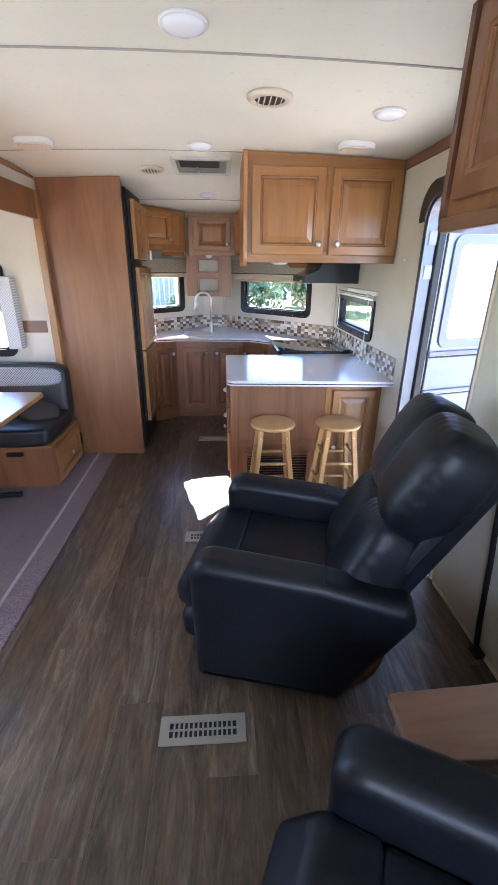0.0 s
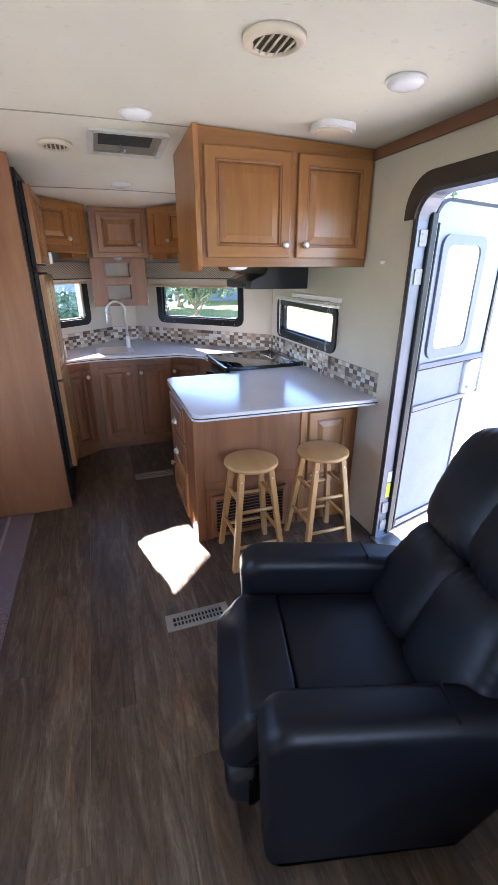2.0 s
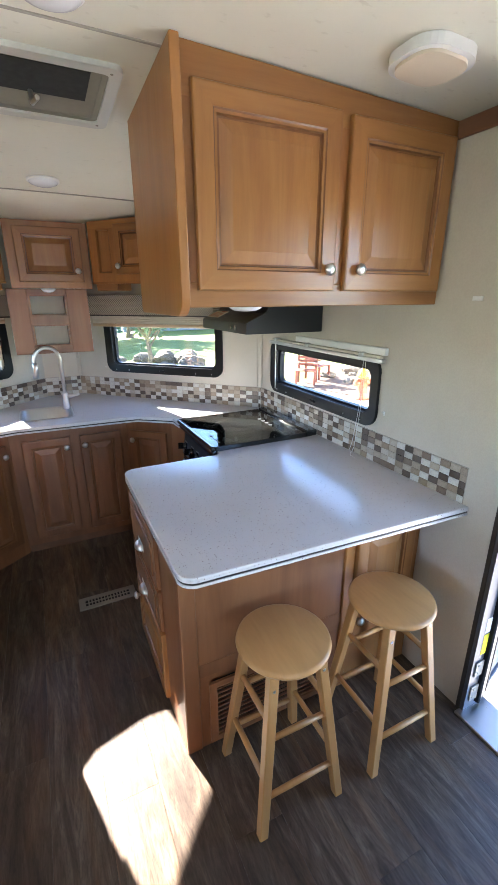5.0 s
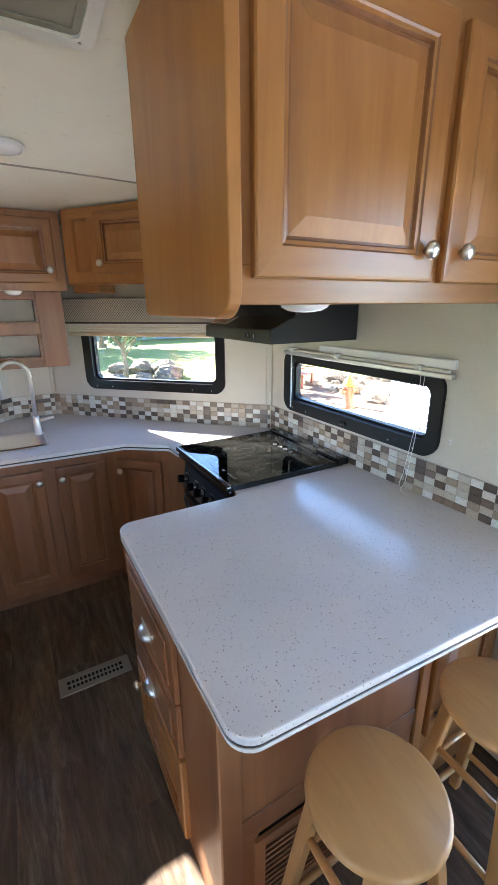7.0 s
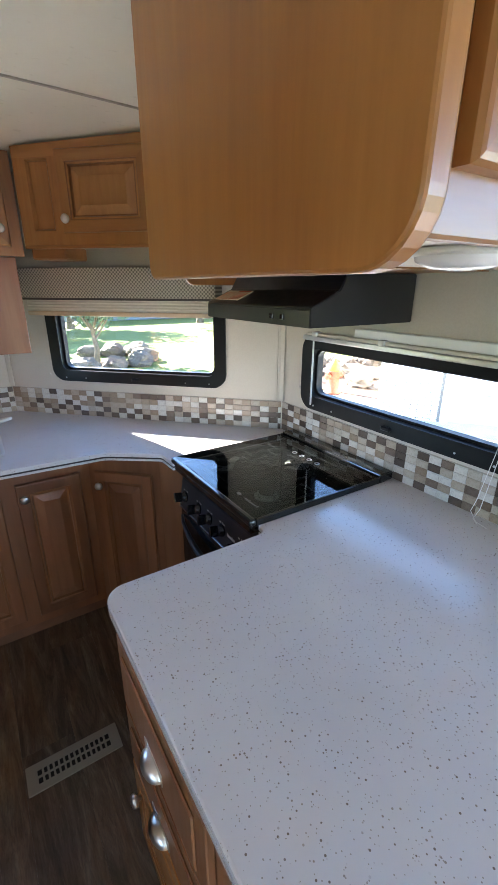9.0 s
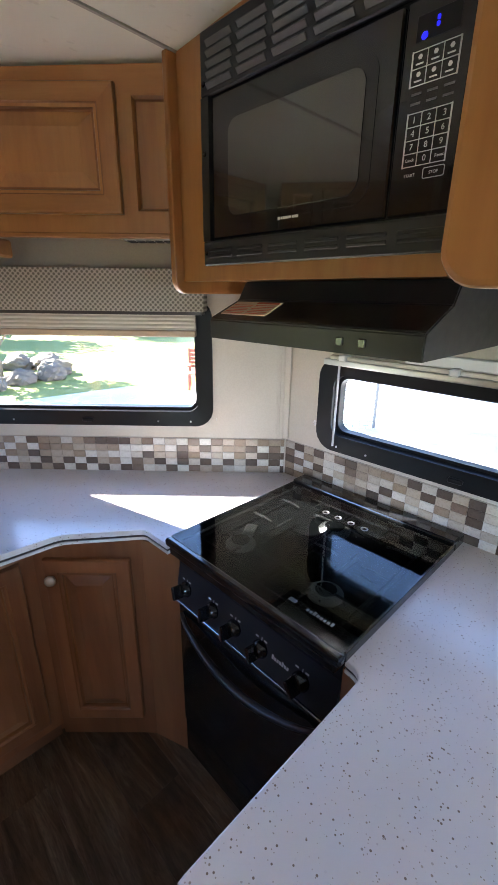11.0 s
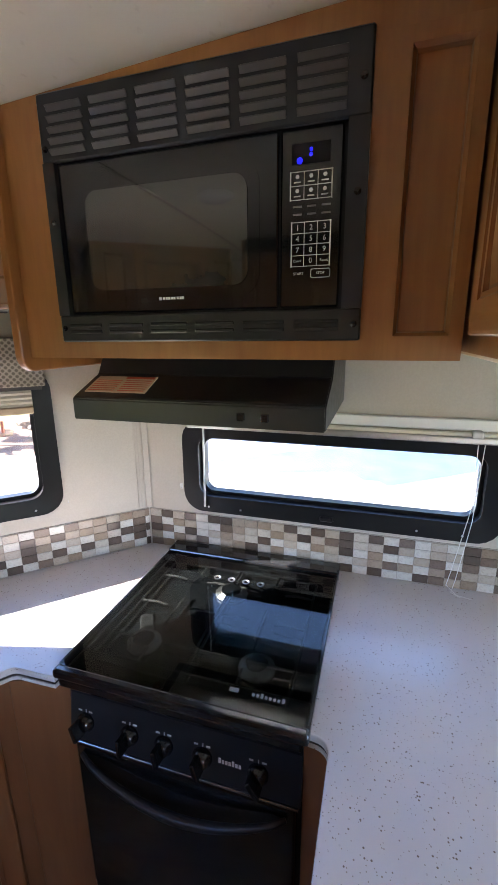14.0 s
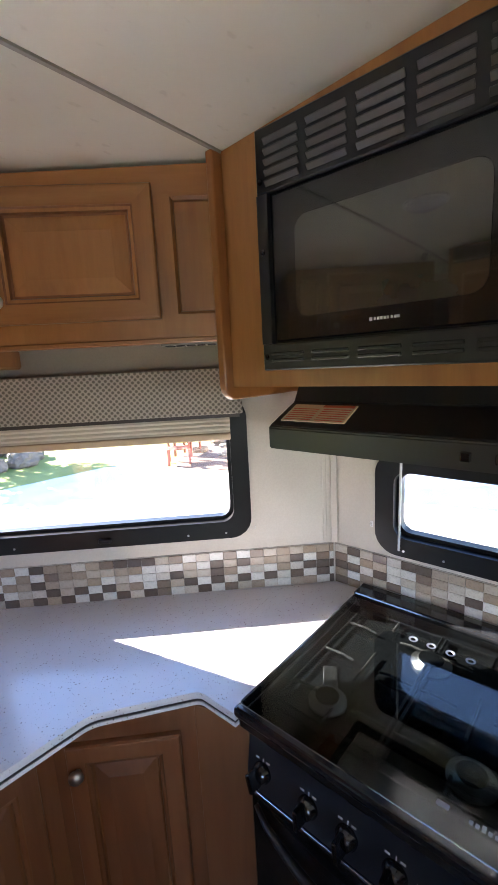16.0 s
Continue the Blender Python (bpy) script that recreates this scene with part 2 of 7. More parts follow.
def ground_material():
    m, nt, b = nodes_of("lawn_ground", 0.95)
    v = mapped(nt)
    n1 = noise_of(nt, v, 1.1, 6)
    n2 = noise_of(nt, v, 30, 5, 0.8)
    c = ramp_of(nt, n1, [(0.3, (0.16, 0.205, 0.038)), (0.7, (0.25, 0.27, 0.065))])
    c = mixed(nt, c, ramp_of(nt, n2, [(0.3, (0.6, 0.6, 0.6)), (0.7, (1, 1, 1))]), 0.8, "MULTIPLY")
    nt.links.new(c, b.inputs["Base Color"])
    bump_to(nt, b, n2, 0.6, 0.03)
    return m


M["wall"] = wall_material()
M["ceiling"] = ceiling_material()
M["plank"] = plank_material()
M["counter"] = counter_material()
M["leather"] = leather_material()
M["tile"] = tile_material("light_mosaic_tile", [(0.0, (0.62, 0.60, 0.55)), (0.45, (0.54, 0.49, 0.42)), (0.62, (0.44, 0.37, 0.29)), (0.85, (0.36, 0.29, 0.22))])
M["tile_dark"] = tile_material("dark_mosaic_tile", [(0.0, (0.115, 0.086, 0.070)), (0.45, (0.20, 0.148, 0.112)), (0.65, (0.31, 0.24, 0.175)), (0.88, (0.47, 0.41, 0.34))])
M["carpet"] = carpet_material()
M["carpet_seam"] = plain("pale_carpet_binding", (0.36, 0.29, 0.30), 0.9, vary=0.2, scale=60, bump=0.5, bscale=400)
M["valance"] = fabric_material("woven_valance", (0.16, 0.14, 0.115), (0.43, 0.39, 0.33), 82)
M["bench_fabric"] = fabric_material("woven_bench_fabric", (0.13, 0.13, 0.14), (0.34, 0.34, 0.36), 70)
M["glass"] = glass_material("window_glass")
M["cooktop_glass"] = glass_material("smoked_glass", (0.40, 0.43, 0.42))
M["lawn"] = ground_material()
M["stripe"] = plain("dark_edge_band", (0.035, 0.028, 0.024), 0.4)
M["white_trim"] = plain("white_plastic", (0.74, 0.73, 0.71), 0.38, vary=0.03)
M["lamp_lens"] = plain("lamp_lens", (0.78, 0.78, 0.80), 0.25, vary=0.02)
M["vent_beige"] = plain("beige_plastic", (0.66, 0.565, 0.44), 0.42, vary=0.03)
# vent beige darkened to paint the shade between ceiling vent slats
M["vent_gap"] = plain("shaded_vent_gap", (0.15, 0.11, 0.075), 0.7)
M["vent_steel"] = plain("vent_paint", (0.25, 0.225, 0.19), 0.42, vary=0.05)
M["black"] = plain("black_plastic", (0.009, 0.009, 0.010), 0.42, vary=0.1, spec=0.22)
M["black_gloss"] = plain("black_enamel", (0.008, 0.009, 0.010), 0.13, vary=0.1, coat=0.4)
M["window_black"] = plain("window_frame_black", (0.009, 0.0095, 0.010), 0.33, vary=0.1, spec=0.2)
# near-black for floor joints, and for sheets that stand in for shade in openings
M["dark_hole"] = plain("dark_gap", (0.01, 0.009, 0.008), 0.8)
M["chrome"] = plain("brushed_nickel", (0.72, 0.70, 0.66), 0.34, 1.0, vary=0.05)
M["steel"] = plain("stainless_steel", (0.55, 0.55, 0.55), 0.3, 1.0, vary=0.05)
# door whites set dark and bluish, with their shade in the colour
M["alu"] = plain("shaded_white_aluminium", (0.105, 0.11, 0.13), 0.35, 0.3, vary=0.04)
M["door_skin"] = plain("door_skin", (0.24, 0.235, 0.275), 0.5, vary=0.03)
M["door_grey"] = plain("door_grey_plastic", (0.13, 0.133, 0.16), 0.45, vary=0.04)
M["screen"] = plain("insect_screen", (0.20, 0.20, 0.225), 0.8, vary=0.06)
M["shade"] = plain("pleated_shade", (0.60, 0.55, 0.46), 0.8, vary=0.05)
M["shade_rail"] = plain("shade_rail", (0.55, 0.40, 0.27), 0.5, vary=0.05)
M["cubby"] = plain("cubby_lining", (0.66, 0.62, 0.55), 0.6)
M["arch"] = plain("bronze_trim", (0.040, 0.032, 0.027), 0.4)
M["concrete"] = plain("concrete_slab", (0.54, 0.52, 0.485), 0.85, vary=0.12, scale=2.0, bump=0.3, bscale=60)
M["brick"] = plain("white_brick", (0.74, 0.73, 0.70), 0.8, vary=0.08, bump=0.4, bscale=90)
M["mortar"] = plain("grey_mortar", (0.17, 0.17, 0.165), 0.9)
M["garage"] = plain("garage_paint", (0.84, 0.83, 0.82), 0.5, vary=0.03)
M["stone"] = plain("garden_rock", (0.135, 0.105, 0.08), 0.9, vary=0.4, scale=9, bump=0.6, bscale=30)
M["soil"] = plain("bare_soil", (0.085, 0.047, 0.030), 0.95, vary=0.3, scale=3, bump=0.6, bscale=40)
M["bark"] = plain("tree_bark", (0.16, 0.12, 0.085), 0.9, vary=0.25, scale=14, bump=0.8, bscale=60)
M["leaf"] = plain("tree_leaf", (0.11, 0.17, 0.05), 0.55, vary=0.45, scale=2.5)
M["conifer"] = plain("bluish_leaf", (0.10, 0.165, 0.10), 0.6, vary=0.4, scale=2.5)
M["siding"] = plain("house_siding", (0.16, 0.20, 0.26), 0.7, vary=0.06)
M["roof"] = plain("roof_shingle", (0.10, 0.095, 0.09), 0.9, vary=0.2, scale=20)
M["fence_wood"] = plain("fence_wood", (0.27, 0.31, 0.35), 0.85, vary=0.2, scale=8)
M["hydrant_red"] = plain("hydrant_red", (0.30, 0.075, 0.03), 0.5)
M["hydrant_yellow"] = plain("hydrant_yellow", (0.42, 0.25, 0.02), 0.5)
M["chair_red"] = plain("red_chair_wood", (0.20, 0.05, 0.03), 0.6)
M["label_paper"] = plain("label_paper", (0.58, 0.50, 0.38), 0.6)
M["label_red"] = plain("label_red", (0.50, 0.10, 0.05), 0.6)
M["pale_print"] = plain("pale_print", (0.62, 0.62, 0.60), 0.5)
M["grey_print"] = plain("grey_print", (0.13, 0.13, 0.13), 0.5)
M["mw_window"] = plain("oven_window", (0.040, 0.040, 0.032), 0.05, coat=1.0, spec=0.8)
M["blue_digit"] = glow("blue_digit", (0.005, 0.01, 1.0), 0.10)
M["yellow"] = plain("yellow_sticker", (0.80, 0.72, 0.02), 0.5)
M["pillow"] = plain("brown_pillow", (0.045, 0.036, 0.034), 0.9, bump=0.3, bscale=300)
M["cherry"] = wood("cherry_veneer", (0.13, 0.068, 0.045), (0.17, 0.092, 0.062), (0.21, 0.12, 0.082), rough=0.3, stretch=(0.8, 8, 8), coat=0.3)
M["wood_red"] = plain("stained_swivel_base", (0.15, 0.055, 0.03), 0.35)

# ---- mesh helpers ----
I4 = Matrix.Identity(4)


def world_of(ob):
    if ob.parent is None:
        return ob.matrix_basis.copy()
    return world_of(ob.parent) @ ob.matrix_parent_inverse @ ob.matrix_basis


def mesh_of(name, bm, material, smooth=False):
    bmesh.ops.recalc_face_normals(bm, faces=bm.faces)
    me = bpy.data.meshes.new(name)
    bm.to_mesh(me)
    bm.free()
    for mt in (material if isinstance(material, (list, tuple)) else [material]):
        me.materials.append(mt)
    if smooth:
        for p in me.polygons:
            p.use_smooth = True
    return me


def part(name, bm, material, parent, label="", at=I4, smooth=False):
    """One mesh under a thing or a part; the pose at is in the world."""
    me = bm if isinstance(bm, bpy.types.Mesh) else mesh_of(name, bm, material, smooth)
    ob = new(name, me)
    ob.parent = parent
    ob.matrix_parent_inverse = world_of(parent).inverted()
    ob.matrix_basis = at
    if label:
        ob["label"] = label
    return ob


def thing(name, label, category, at=(0, 0, 0), turn=0.0, group="", kind=""):
    ob = new(name)
    ob.empty_display_size = 0.1
    ob.matrix_basis = pose(*at, 0, 0, turn)
    return tagged(ob, label, category, group, kind)


def structure(name, bm, material, label="", category="", at=I4, smooth=False, kind="structure"):
    ob = new(name, mesh_of(name, bm, material, smooth))
    ob.matrix_basis = at
    return tagged(ob, label, category, "", kind)


def box(x0, x1, y0, y1, z0, z1, bevel=0.0, seg=1, bm=None):
    own = bmesh.new()
    vs = [own.verts.new((x, y, z)) for x in (x0, x1) for y in (y0, y1) for z in (z0, z1)]
    for q in ((0, 1, 3, 2), (4, 6, 7, 5), (0, 4, 5, 1), (2, 3, 7, 6), (0, 2, 6, 4), (1, 5, 7, 3)):
        own.faces.new([vs[i] for i in q])
    if bevel:
        bmesh.ops.bevel(own, geom=own.edges[:], offset=bevel, segments=seg, profile=0.5, affect="EDGES")
    if bm is None:
        return own
    return join(bm, own)


def join(bm, other, m=I4):
    tmp = bpy.data.meshes.new("tmp")
    other.transform(m)
    other.to_mesh(tmp)
    other.free()
    bm.from_mesh(tmp)
    bpy.data.meshes.remove(tmp)
    return bm


def lathe(profile, n=24, bm=None, m=I4, cap=True):
    """A turned shape round z: profile rows of radius and height."""
    own = bmesh.new()
    rings = []
    for r, z in profile:
        rings.append([own.verts.new((r * math.cos(2 * math.pi * i / n), r * math.sin(2 * math.pi * i / n), z)) for i in range(n)])
    for a, b in zip(rings, rings[1:]):
        for i in range(n):
            own.faces.new((a[i], a[(i + 1) % n], b[(i + 1) % n], b[i]))
    if cap:
        own.faces.new(rings[0])
        own.faces.new(rings[-1])
    bmesh.ops.recalc_face_normals(own, faces=own.faces)
    if bm is None:
        own.transform(m)
        return own
    return join(bm, own, m)


def tube(points, r, n=10, bm=None, closed=False):
    """A round tube along points; r is one radius or one for each point."""
    own = bmesh.new()
    pts = [Vector(p) for p in points]
    rad = r if isinstance(r, (list, tuple)) else [r] * len(pts)
    rings, side = [], None
    for i, p in enumerate(pts):
        a = pts[i - 1] if i else (pts[-1] if closed else p)
        b = pts[i + 1] if i + 1 < len(pts) else (pts[0] if closed else p)
        d = (b - a).normalized()
        side = d.orthogonal().normalized() if side is None else (side - d * side.dot(d)).normalized()
        up = d.cross(side)
        rings.append([own.verts.new(p + rad[i] * (math.cos(2 * math.pi * k / n) * side + math.sin(2 * math.pi * k / n) * up)) for k in range(n)])
    pairs = list(zip(rings, rings[1:])) + ([(rings[-1], rings[0])] if closed else [])
    for a, b in pairs:
        for k in range(n):
            own.faces.new((a[k], a[(k + 1) % n], b[(k + 1) % n], b[k]))
    if not closed:
        own.faces.new(rings[0])
        own.faces.new(rings[-1])
    bmesh.ops.recalc_face_normals(own, faces=own.faces)
    return own if bm is None else join(bm, own)


def fillet(pts, radii, n=6):
    """A plan outline with rounded corners."""
    out = []
    for i, p in enumerate(pts):
        r = radii[i]
        p = Vector(p)
        if not r:
            out.append(p)
            continue
        a = (Vector(pts[i - 1]) - p).normalized()
        b = (Vector(pts[(i + 1) % len(pts)]) - p).normalized()
        half = a.angle(b) / 2
        t = r / math.tan(half)
        c = p + (a + b).normalized() * (r / math.sin(half))
        s, e = p + a * t - c, p + b * t - c
        for k in range(n + 1):
            v = s.lerp(e, k / n).normalized() * r
            out.append(c + v)
    return out


def prism(pts, z0, z1, bm=None, bevel=0.0, seg=2):
    own = bmesh.new()
    lo = [own.verts.new((p[0], p[1], z0)) for p in pts]
    hi = [own.verts.new((p[0], p[1], z1)) for p in pts]
    n = len(pts)
    own.faces.new(lo)
    top = own.faces.new(hi)
    for i in range(n):
        own.faces.new((lo[i], lo[(i + 1) % n], hi[(i + 1) % n], hi[i]))
    bmesh.ops.recalc_face_normals(own, faces=own.faces)
    if bevel:
        bmesh.ops.bevel(own, geom=list(top.edges), offset=bevel, segments=seg, profile=0.5, affect="EDGES")
    return own if bm is None else join(bm, own)


def soft_prism(pts, z0, z1, soft):
    """A prism whose two rims are rounded off by steps."""
    own = bmesh.new()
    rows = []
    for d, z in ((soft, z0), (soft * 0.3, z0 + soft * 0.3), (0, z0 + soft), (0, z1 - soft), (soft * 0.3, z1 - soft * 0.3), (soft, z1)):
        rows.append([own.verts.new((p[0], p[1], z)) for p in inset_outline(pts, d)])
    n = len(pts)
    own.faces.new(rows[0])
    own.faces.new(rows[-1])
    for a, b in zip(rows, rows[1:]):
        for i in range(n):
            own.faces.new((a[i], a[(i + 1) % n], b[(i + 1) % n], b[i]))
    bmesh.ops.recalc_face_normals(own, faces=own.faces)
    return own


def inset_outline(pts, d):
    out, n = [], len(pts)
    area = sum(pts[i][0] * pts[(i + 1) % n][1] - pts[(i + 1) % n][0] * pts[i][1] for i in range(n))
    sgn = 1 if area > 0 else -1
    for i, p in enumerate(pts):
        a, b, q = Vector(pts[i - 1][:2]), Vector(pts[(i + 1) % n][:2]), Vector(p[:2])
        u, v = (q - a).normalized(), (b - q).normalized()
        m = Vector((-u.y, u.x)) + Vector((-v.y, v.x))
        m = m * (2.0 / max(m.length_squared, 0.3))
        out.append(tuple(q + sgn * d * m))
    return out


def round_rect(w, h, r, n=6):
    return [tuple(p) for p in fillet([(-w / 2, -h / 2), (w / 2, -h / 2), (w / 2, h / 2), (-w / 2, h / 2)], [r] * 4, n)]


def ring(outer, inner, d0, d1, lip=0.0):
    """A frame between two outlines of equally many points, from depth d0 to d1; lip slopes its inner front edge."""
    own = bmesh.new()
    n = len(outer)
    rows = [[own.verts.new((p[0], d0, p[1])) for p in outer], [own.verts.new((p[0], d1, p[1])) for p in outer],
            [own.verts.new((p[0], d1 + lip, p[1])) for p in inner], [own.verts.new((p[0], d0, p[1])) for p in inner]]
    for a, b in zip(rows, rows[1:] + rows[:1]):
        for i in range(n):
            own.faces.new((a[i], a[(i + 1) % n], b[(i + 1) % n], b[i]))
    bmesh.ops.recalc_face_normals(own, faces=own.faces)
    return own


def plate(pts, d0, d1):
    own = prism(pts, d0, d1)
    own.transform(Matrix(((1, 0, 0, 0), (0, 0, 1, 0), (0, 1, 0, 0), (0, 0, 0, 1))))
    bmesh.ops.reverse_faces(own, faces=own.faces)
    return own


def facing(p, angle):
    """The pose whose -y looks out of a face: x runs along the face, angle is the face's turn about z."""
    return pose(p[0], p[1], p[2] if len(p) > 2 else 0, 0, 0, angle)


def wall(name, p0, p1, z1, thick, holes=(), label="", material=None, z0=0.0):
    """A wall from p0 to p1 with its room side on the line; the rest of it lies to the left of the way from p0 to p1."""
    p0, p1 = Vector((*p0, 0)), Vector((*p1, 0))
    d = (p1 - p0).normalized()
    nrm = Vector((-d.y, d.x, 0))
    length = (p1 - p0).length
    ss = sorted({0.0, length, *[v for h in holes for v in h[:2]]})
    zs = sorted({z0, z1, *[v for h in holes for v in h[2:]]})
    bm = bmesh.new()

    def solid(i, j):
        if not (0 <= i < len(ss) - 1 and 0 <= j < len(zs) - 1):
            return False
        s, z = (ss[i] + ss[i + 1]) / 2, (zs[j] + zs[j + 1]) / 2
        return not any(h[0] < s < h[1] and h[2] < z < h[3] for h in holes)

    def quad(*c):
        bm.faces.new([bm.verts.new(p0 + d * s + nrm * k + Vector((0, 0, z))) for s, z, k in c])

    for i in range(len(ss) - 1):
        for j in range(len(zs) - 1):
            if not solid(i, j):
                continue
            a, b, u, v = ss[i], ss[i + 1], zs[j], zs[j + 1]
            quad((a, u, 0), (b, u, 0), (b, v, 0), (a, v, 0))
            quad((a, u, thick), (a, v, thick), (b, v, thick), (b, u, thick))
            if not solid(i - 1, j):
                quad((a, u, 0), (a, v, 0), (a, v, thick), (a, u, thick))
            if not solid(i + 1, j):
                quad((b, u, 0), (b, u, thick), (b, v, thick), (b, v, 0))
            if not solid(i, j - 1):
                quad((a, u, 0), (a, u, thick), (b, u, thick), (b, u, 0))
            if not solid(i, j + 1):
                quad((a, v, 0), (b, v, 0), (b, v, thick), (a, v, thick))
    bmesh.ops.remove_doubles(bm, verts=bm.verts, dist=1e-5)
    return structure(name, bm, material or M["wall"], label, "wall")


# ---- shell ----
XR, XL, Y_END, Y_REAR = 1.16, -1.36, 5.555, -1.3
XA, XB = 0.035, -0.235          # ends of the short middle wall
R2 = math.sqrt(2)
TOP = 2.30


def ceiling_z(x, y):
    return 2.268 - 0.030 * ((x + 0.1) / 1.26) ** 2 - 0.058 * max(0.0, y - 3.05)


wall("wall_east", (XR, 4.43), (XR, Y_REAR), TOP, 0.06,
     [(4.43 - 2.58, 4.43 - 1.83, -0.01, 1.985), (4.43 - 4.225, 4.43 - 3.295, 1.11, 1.415)], "beige vinyl-covered caravan side wall")
wall("wall_north_east", (XA, Y_END), (XR, 4.43), TOP, 0.06, [(0.34, 1.26, 1.15, 1.575)], "angled beige vinyl wall with a window over the worktop")
wall("wall_north", (XB, Y_END), (XA, Y_END), TOP, 0.06, [], "narrow beige wall behind the sink")
wall("wall_north_west", (XL, 4.43), (XB, Y_END), TOP, 0.06, [(0.31, 1.21, 1.15, 1.585)], "angled beige vinyl wall with a window by the fridge")
wall("wall_west", (XL, Y_REAR), (XL, 4.43), TOP, 0.06, [(1.5, 4.92, -0.01, 2.115)], "white caravan wall with the slide-out opening")
wall("wall_south", (XR, Y_REAR), (XL, Y_REAR), TOP, 0.06, [(0.5, 2.0, 1.0, 1.7)], "plain beige rear wall with a window")
wall("slide_out_wall_west", (-2.2, 0.2), (-2.2, 3.64), 2.12, 0.06, [(0.9, 2.5, 0.95, 1.7)], "outer wall of the slide-out with a window")
wall("slide_out_wall_north", (-2.2, 3.64), (XL - 0.06, 3.64), 2.12, 0.05, [(0.05, 0.46, 0.95, 1.6)], "white end wall of the slide-out with a window")
wall("slide_out_wall_south", (XL - 0.06, 0.2), (-2.2, 0.2), 2.12, 0.05, [], "plain end wall of the slide-out")
structure("slide_out_ceiling", box(-2.26, XL - 0.06, 0.15, 3.69, 2.12, 2.16), M["ceiling"], "flat white slide-out ceiling", "ceiling")
structure("slide_out_floor", box(-2.26, XL - 0.0, 0.15, 3.69, -0.06, 0.0), M["carpet"], "slide-out floor under grey carpet", "floor")


def build_ceiling():
    bm = bmesh.new()
    nx, ny = 14, 40
    rows = []
    for j in range(ny + 1):
        y = Y_REAR - 0.06 + (5.62 - Y_REAR + 0.06) * j / ny
        rows.append([bm.verts.new((XL - 0.06 + (XR - XL + 0.12) * i / nx, y, 0)) for i in range(nx + 1)])
    for r in rows:
        for v in r:
            v.co.y = min(v.co.y, 5.615, 4.455 + 1.0 * (XR + 0.06 - v.co.x), 4.455 + 1.0 * (v.co.x - XL + 0.06))
            v.co.z = ceiling_z(v.co.x, v.co.y)
    for j in range(ny):
        for i in range(nx):
            bm.faces.new((rows[j][i], rows[j + 1][i], rows[j + 1][i + 1], rows[j][i + 1]))
    bmesh.ops.remove_doubles(bm, verts=bm.verts, dist=1e-4)
    up = bmesh.ops.extrude_face_region(bm, geom=bm.faces[:])
    for e in up["geom"]:
        if isinstance(e, bmesh.types.BMVert):
            e.co.z += 0.05
    # thin cover strips over the panel seams
    for y in (1.78, 3.05, 4.435, 0.45, -0.8):
        pts = [XL + (XR - XL) * i / 16 for i in range(17)]
        for a, b in zip(pts, pts[1:]):
            za, zb = ceiling_z(a, y), ceiling_z(b, y)
            q = [bm.verts.new((x, y + dy, z - 0.0045)) for x, z in ((a, za), (b, zb)) for dy in (-0.0045, 0.0045)]
            bm.faces.new((q[0], q[1], q[3], q[2])).material_index = 1
            for m, n in ((0, 2), (1, 3)):
                hi1 = bm.verts.new(q[m].co + Vector((0, 0, 0.006)))
                hi2 = bm.verts.new(q[n].co + Vector((0, 0, 0.006)))
                bm.faces.new((q[m], q[n], hi2, hi1)).material_index = 1
    ob = structure("ceiling", bm, [M["ceiling"], M["seam"]], "cream panelled caravan ceiling with thin seam strips", "ceiling")
    return ob


M["seam"] = plain("seam_strip", (0.36, 0.33, 0.28), 0.5)
build_ceiling()
structure("subfloor", prism([(XL - 0.06, Y_REAR - 0.06), (XR + 0.06, Y_REAR - 0.06), (XR + 0.06, 4.455), (XA + 0.02, 5.615), (XB - 0.02, 5.615), (XL - 0.06, 4.455)], -0.08, -0.004), M["dark_hole"], "dark subfloor beneath the planks", "floor")
structure("crown_trim", box(XR - 0.016, XR - 0.002, Y_REAR, 2.985, 2.178, 2.232, 0.003), M["trim_brown"], "brown wooden strip under the ceiling", "trim")
structure("baseboard", box(XR - 0.012, XR - 0.002, Y_REAR, 1.79, 0.0, 0.022, 0.002), M["vent_beige"], "thin beige skirting strip", "baseboard")
structure("slide_fascia", box(XL - 0.004, XL + 0.02, 0.3, 3.60, 1.925, 2.115, 0.003), M["laminate"], "wood-laminate fascia over the slide-out opening", "trim")
structure("slide_header_trim", box(XL + 0.002, XL + 0.014, Y_REAR, 3.63, 2.19, 2.225, 0.002), M["maple"], "thin wooden strip under the ceiling", "trim")
structure("slide_post", box(XL - 0.02, XL + 0.035, 3.575, 3.638, 0.0, 2.112, 0.004), M["maple"], "wooden post at the slide-out opening", "trim")
structure("slide_wall_strip", box(-1.64, XL - 0.03, 3.632, 3.6385, 1.10, 1.195, 0.001), M["trim_brown"], "dark brown strip on the white wall", "trim")
# carpet that spills out of the slide-out
rug = prism(fillet([(XL - 0.8, 0.3), (-1.02, 0.3), (-0.99, 3.63), (XL - 0.8, 3.63)], [0, 0.02, 0.02, 0]), 0.001, 0.014, bevel=0.008)
structure("carpet", rug, M["carpet"], "grey-mauve looped carpet of the slide-out", "carpet")
structure("carpet_binding", box(-1.155, -1.135, 0.3, 3.62, 0.012, 0.0185, 0.002), M["carpet_seam"], "raised bound seam along the carpet", "trim")


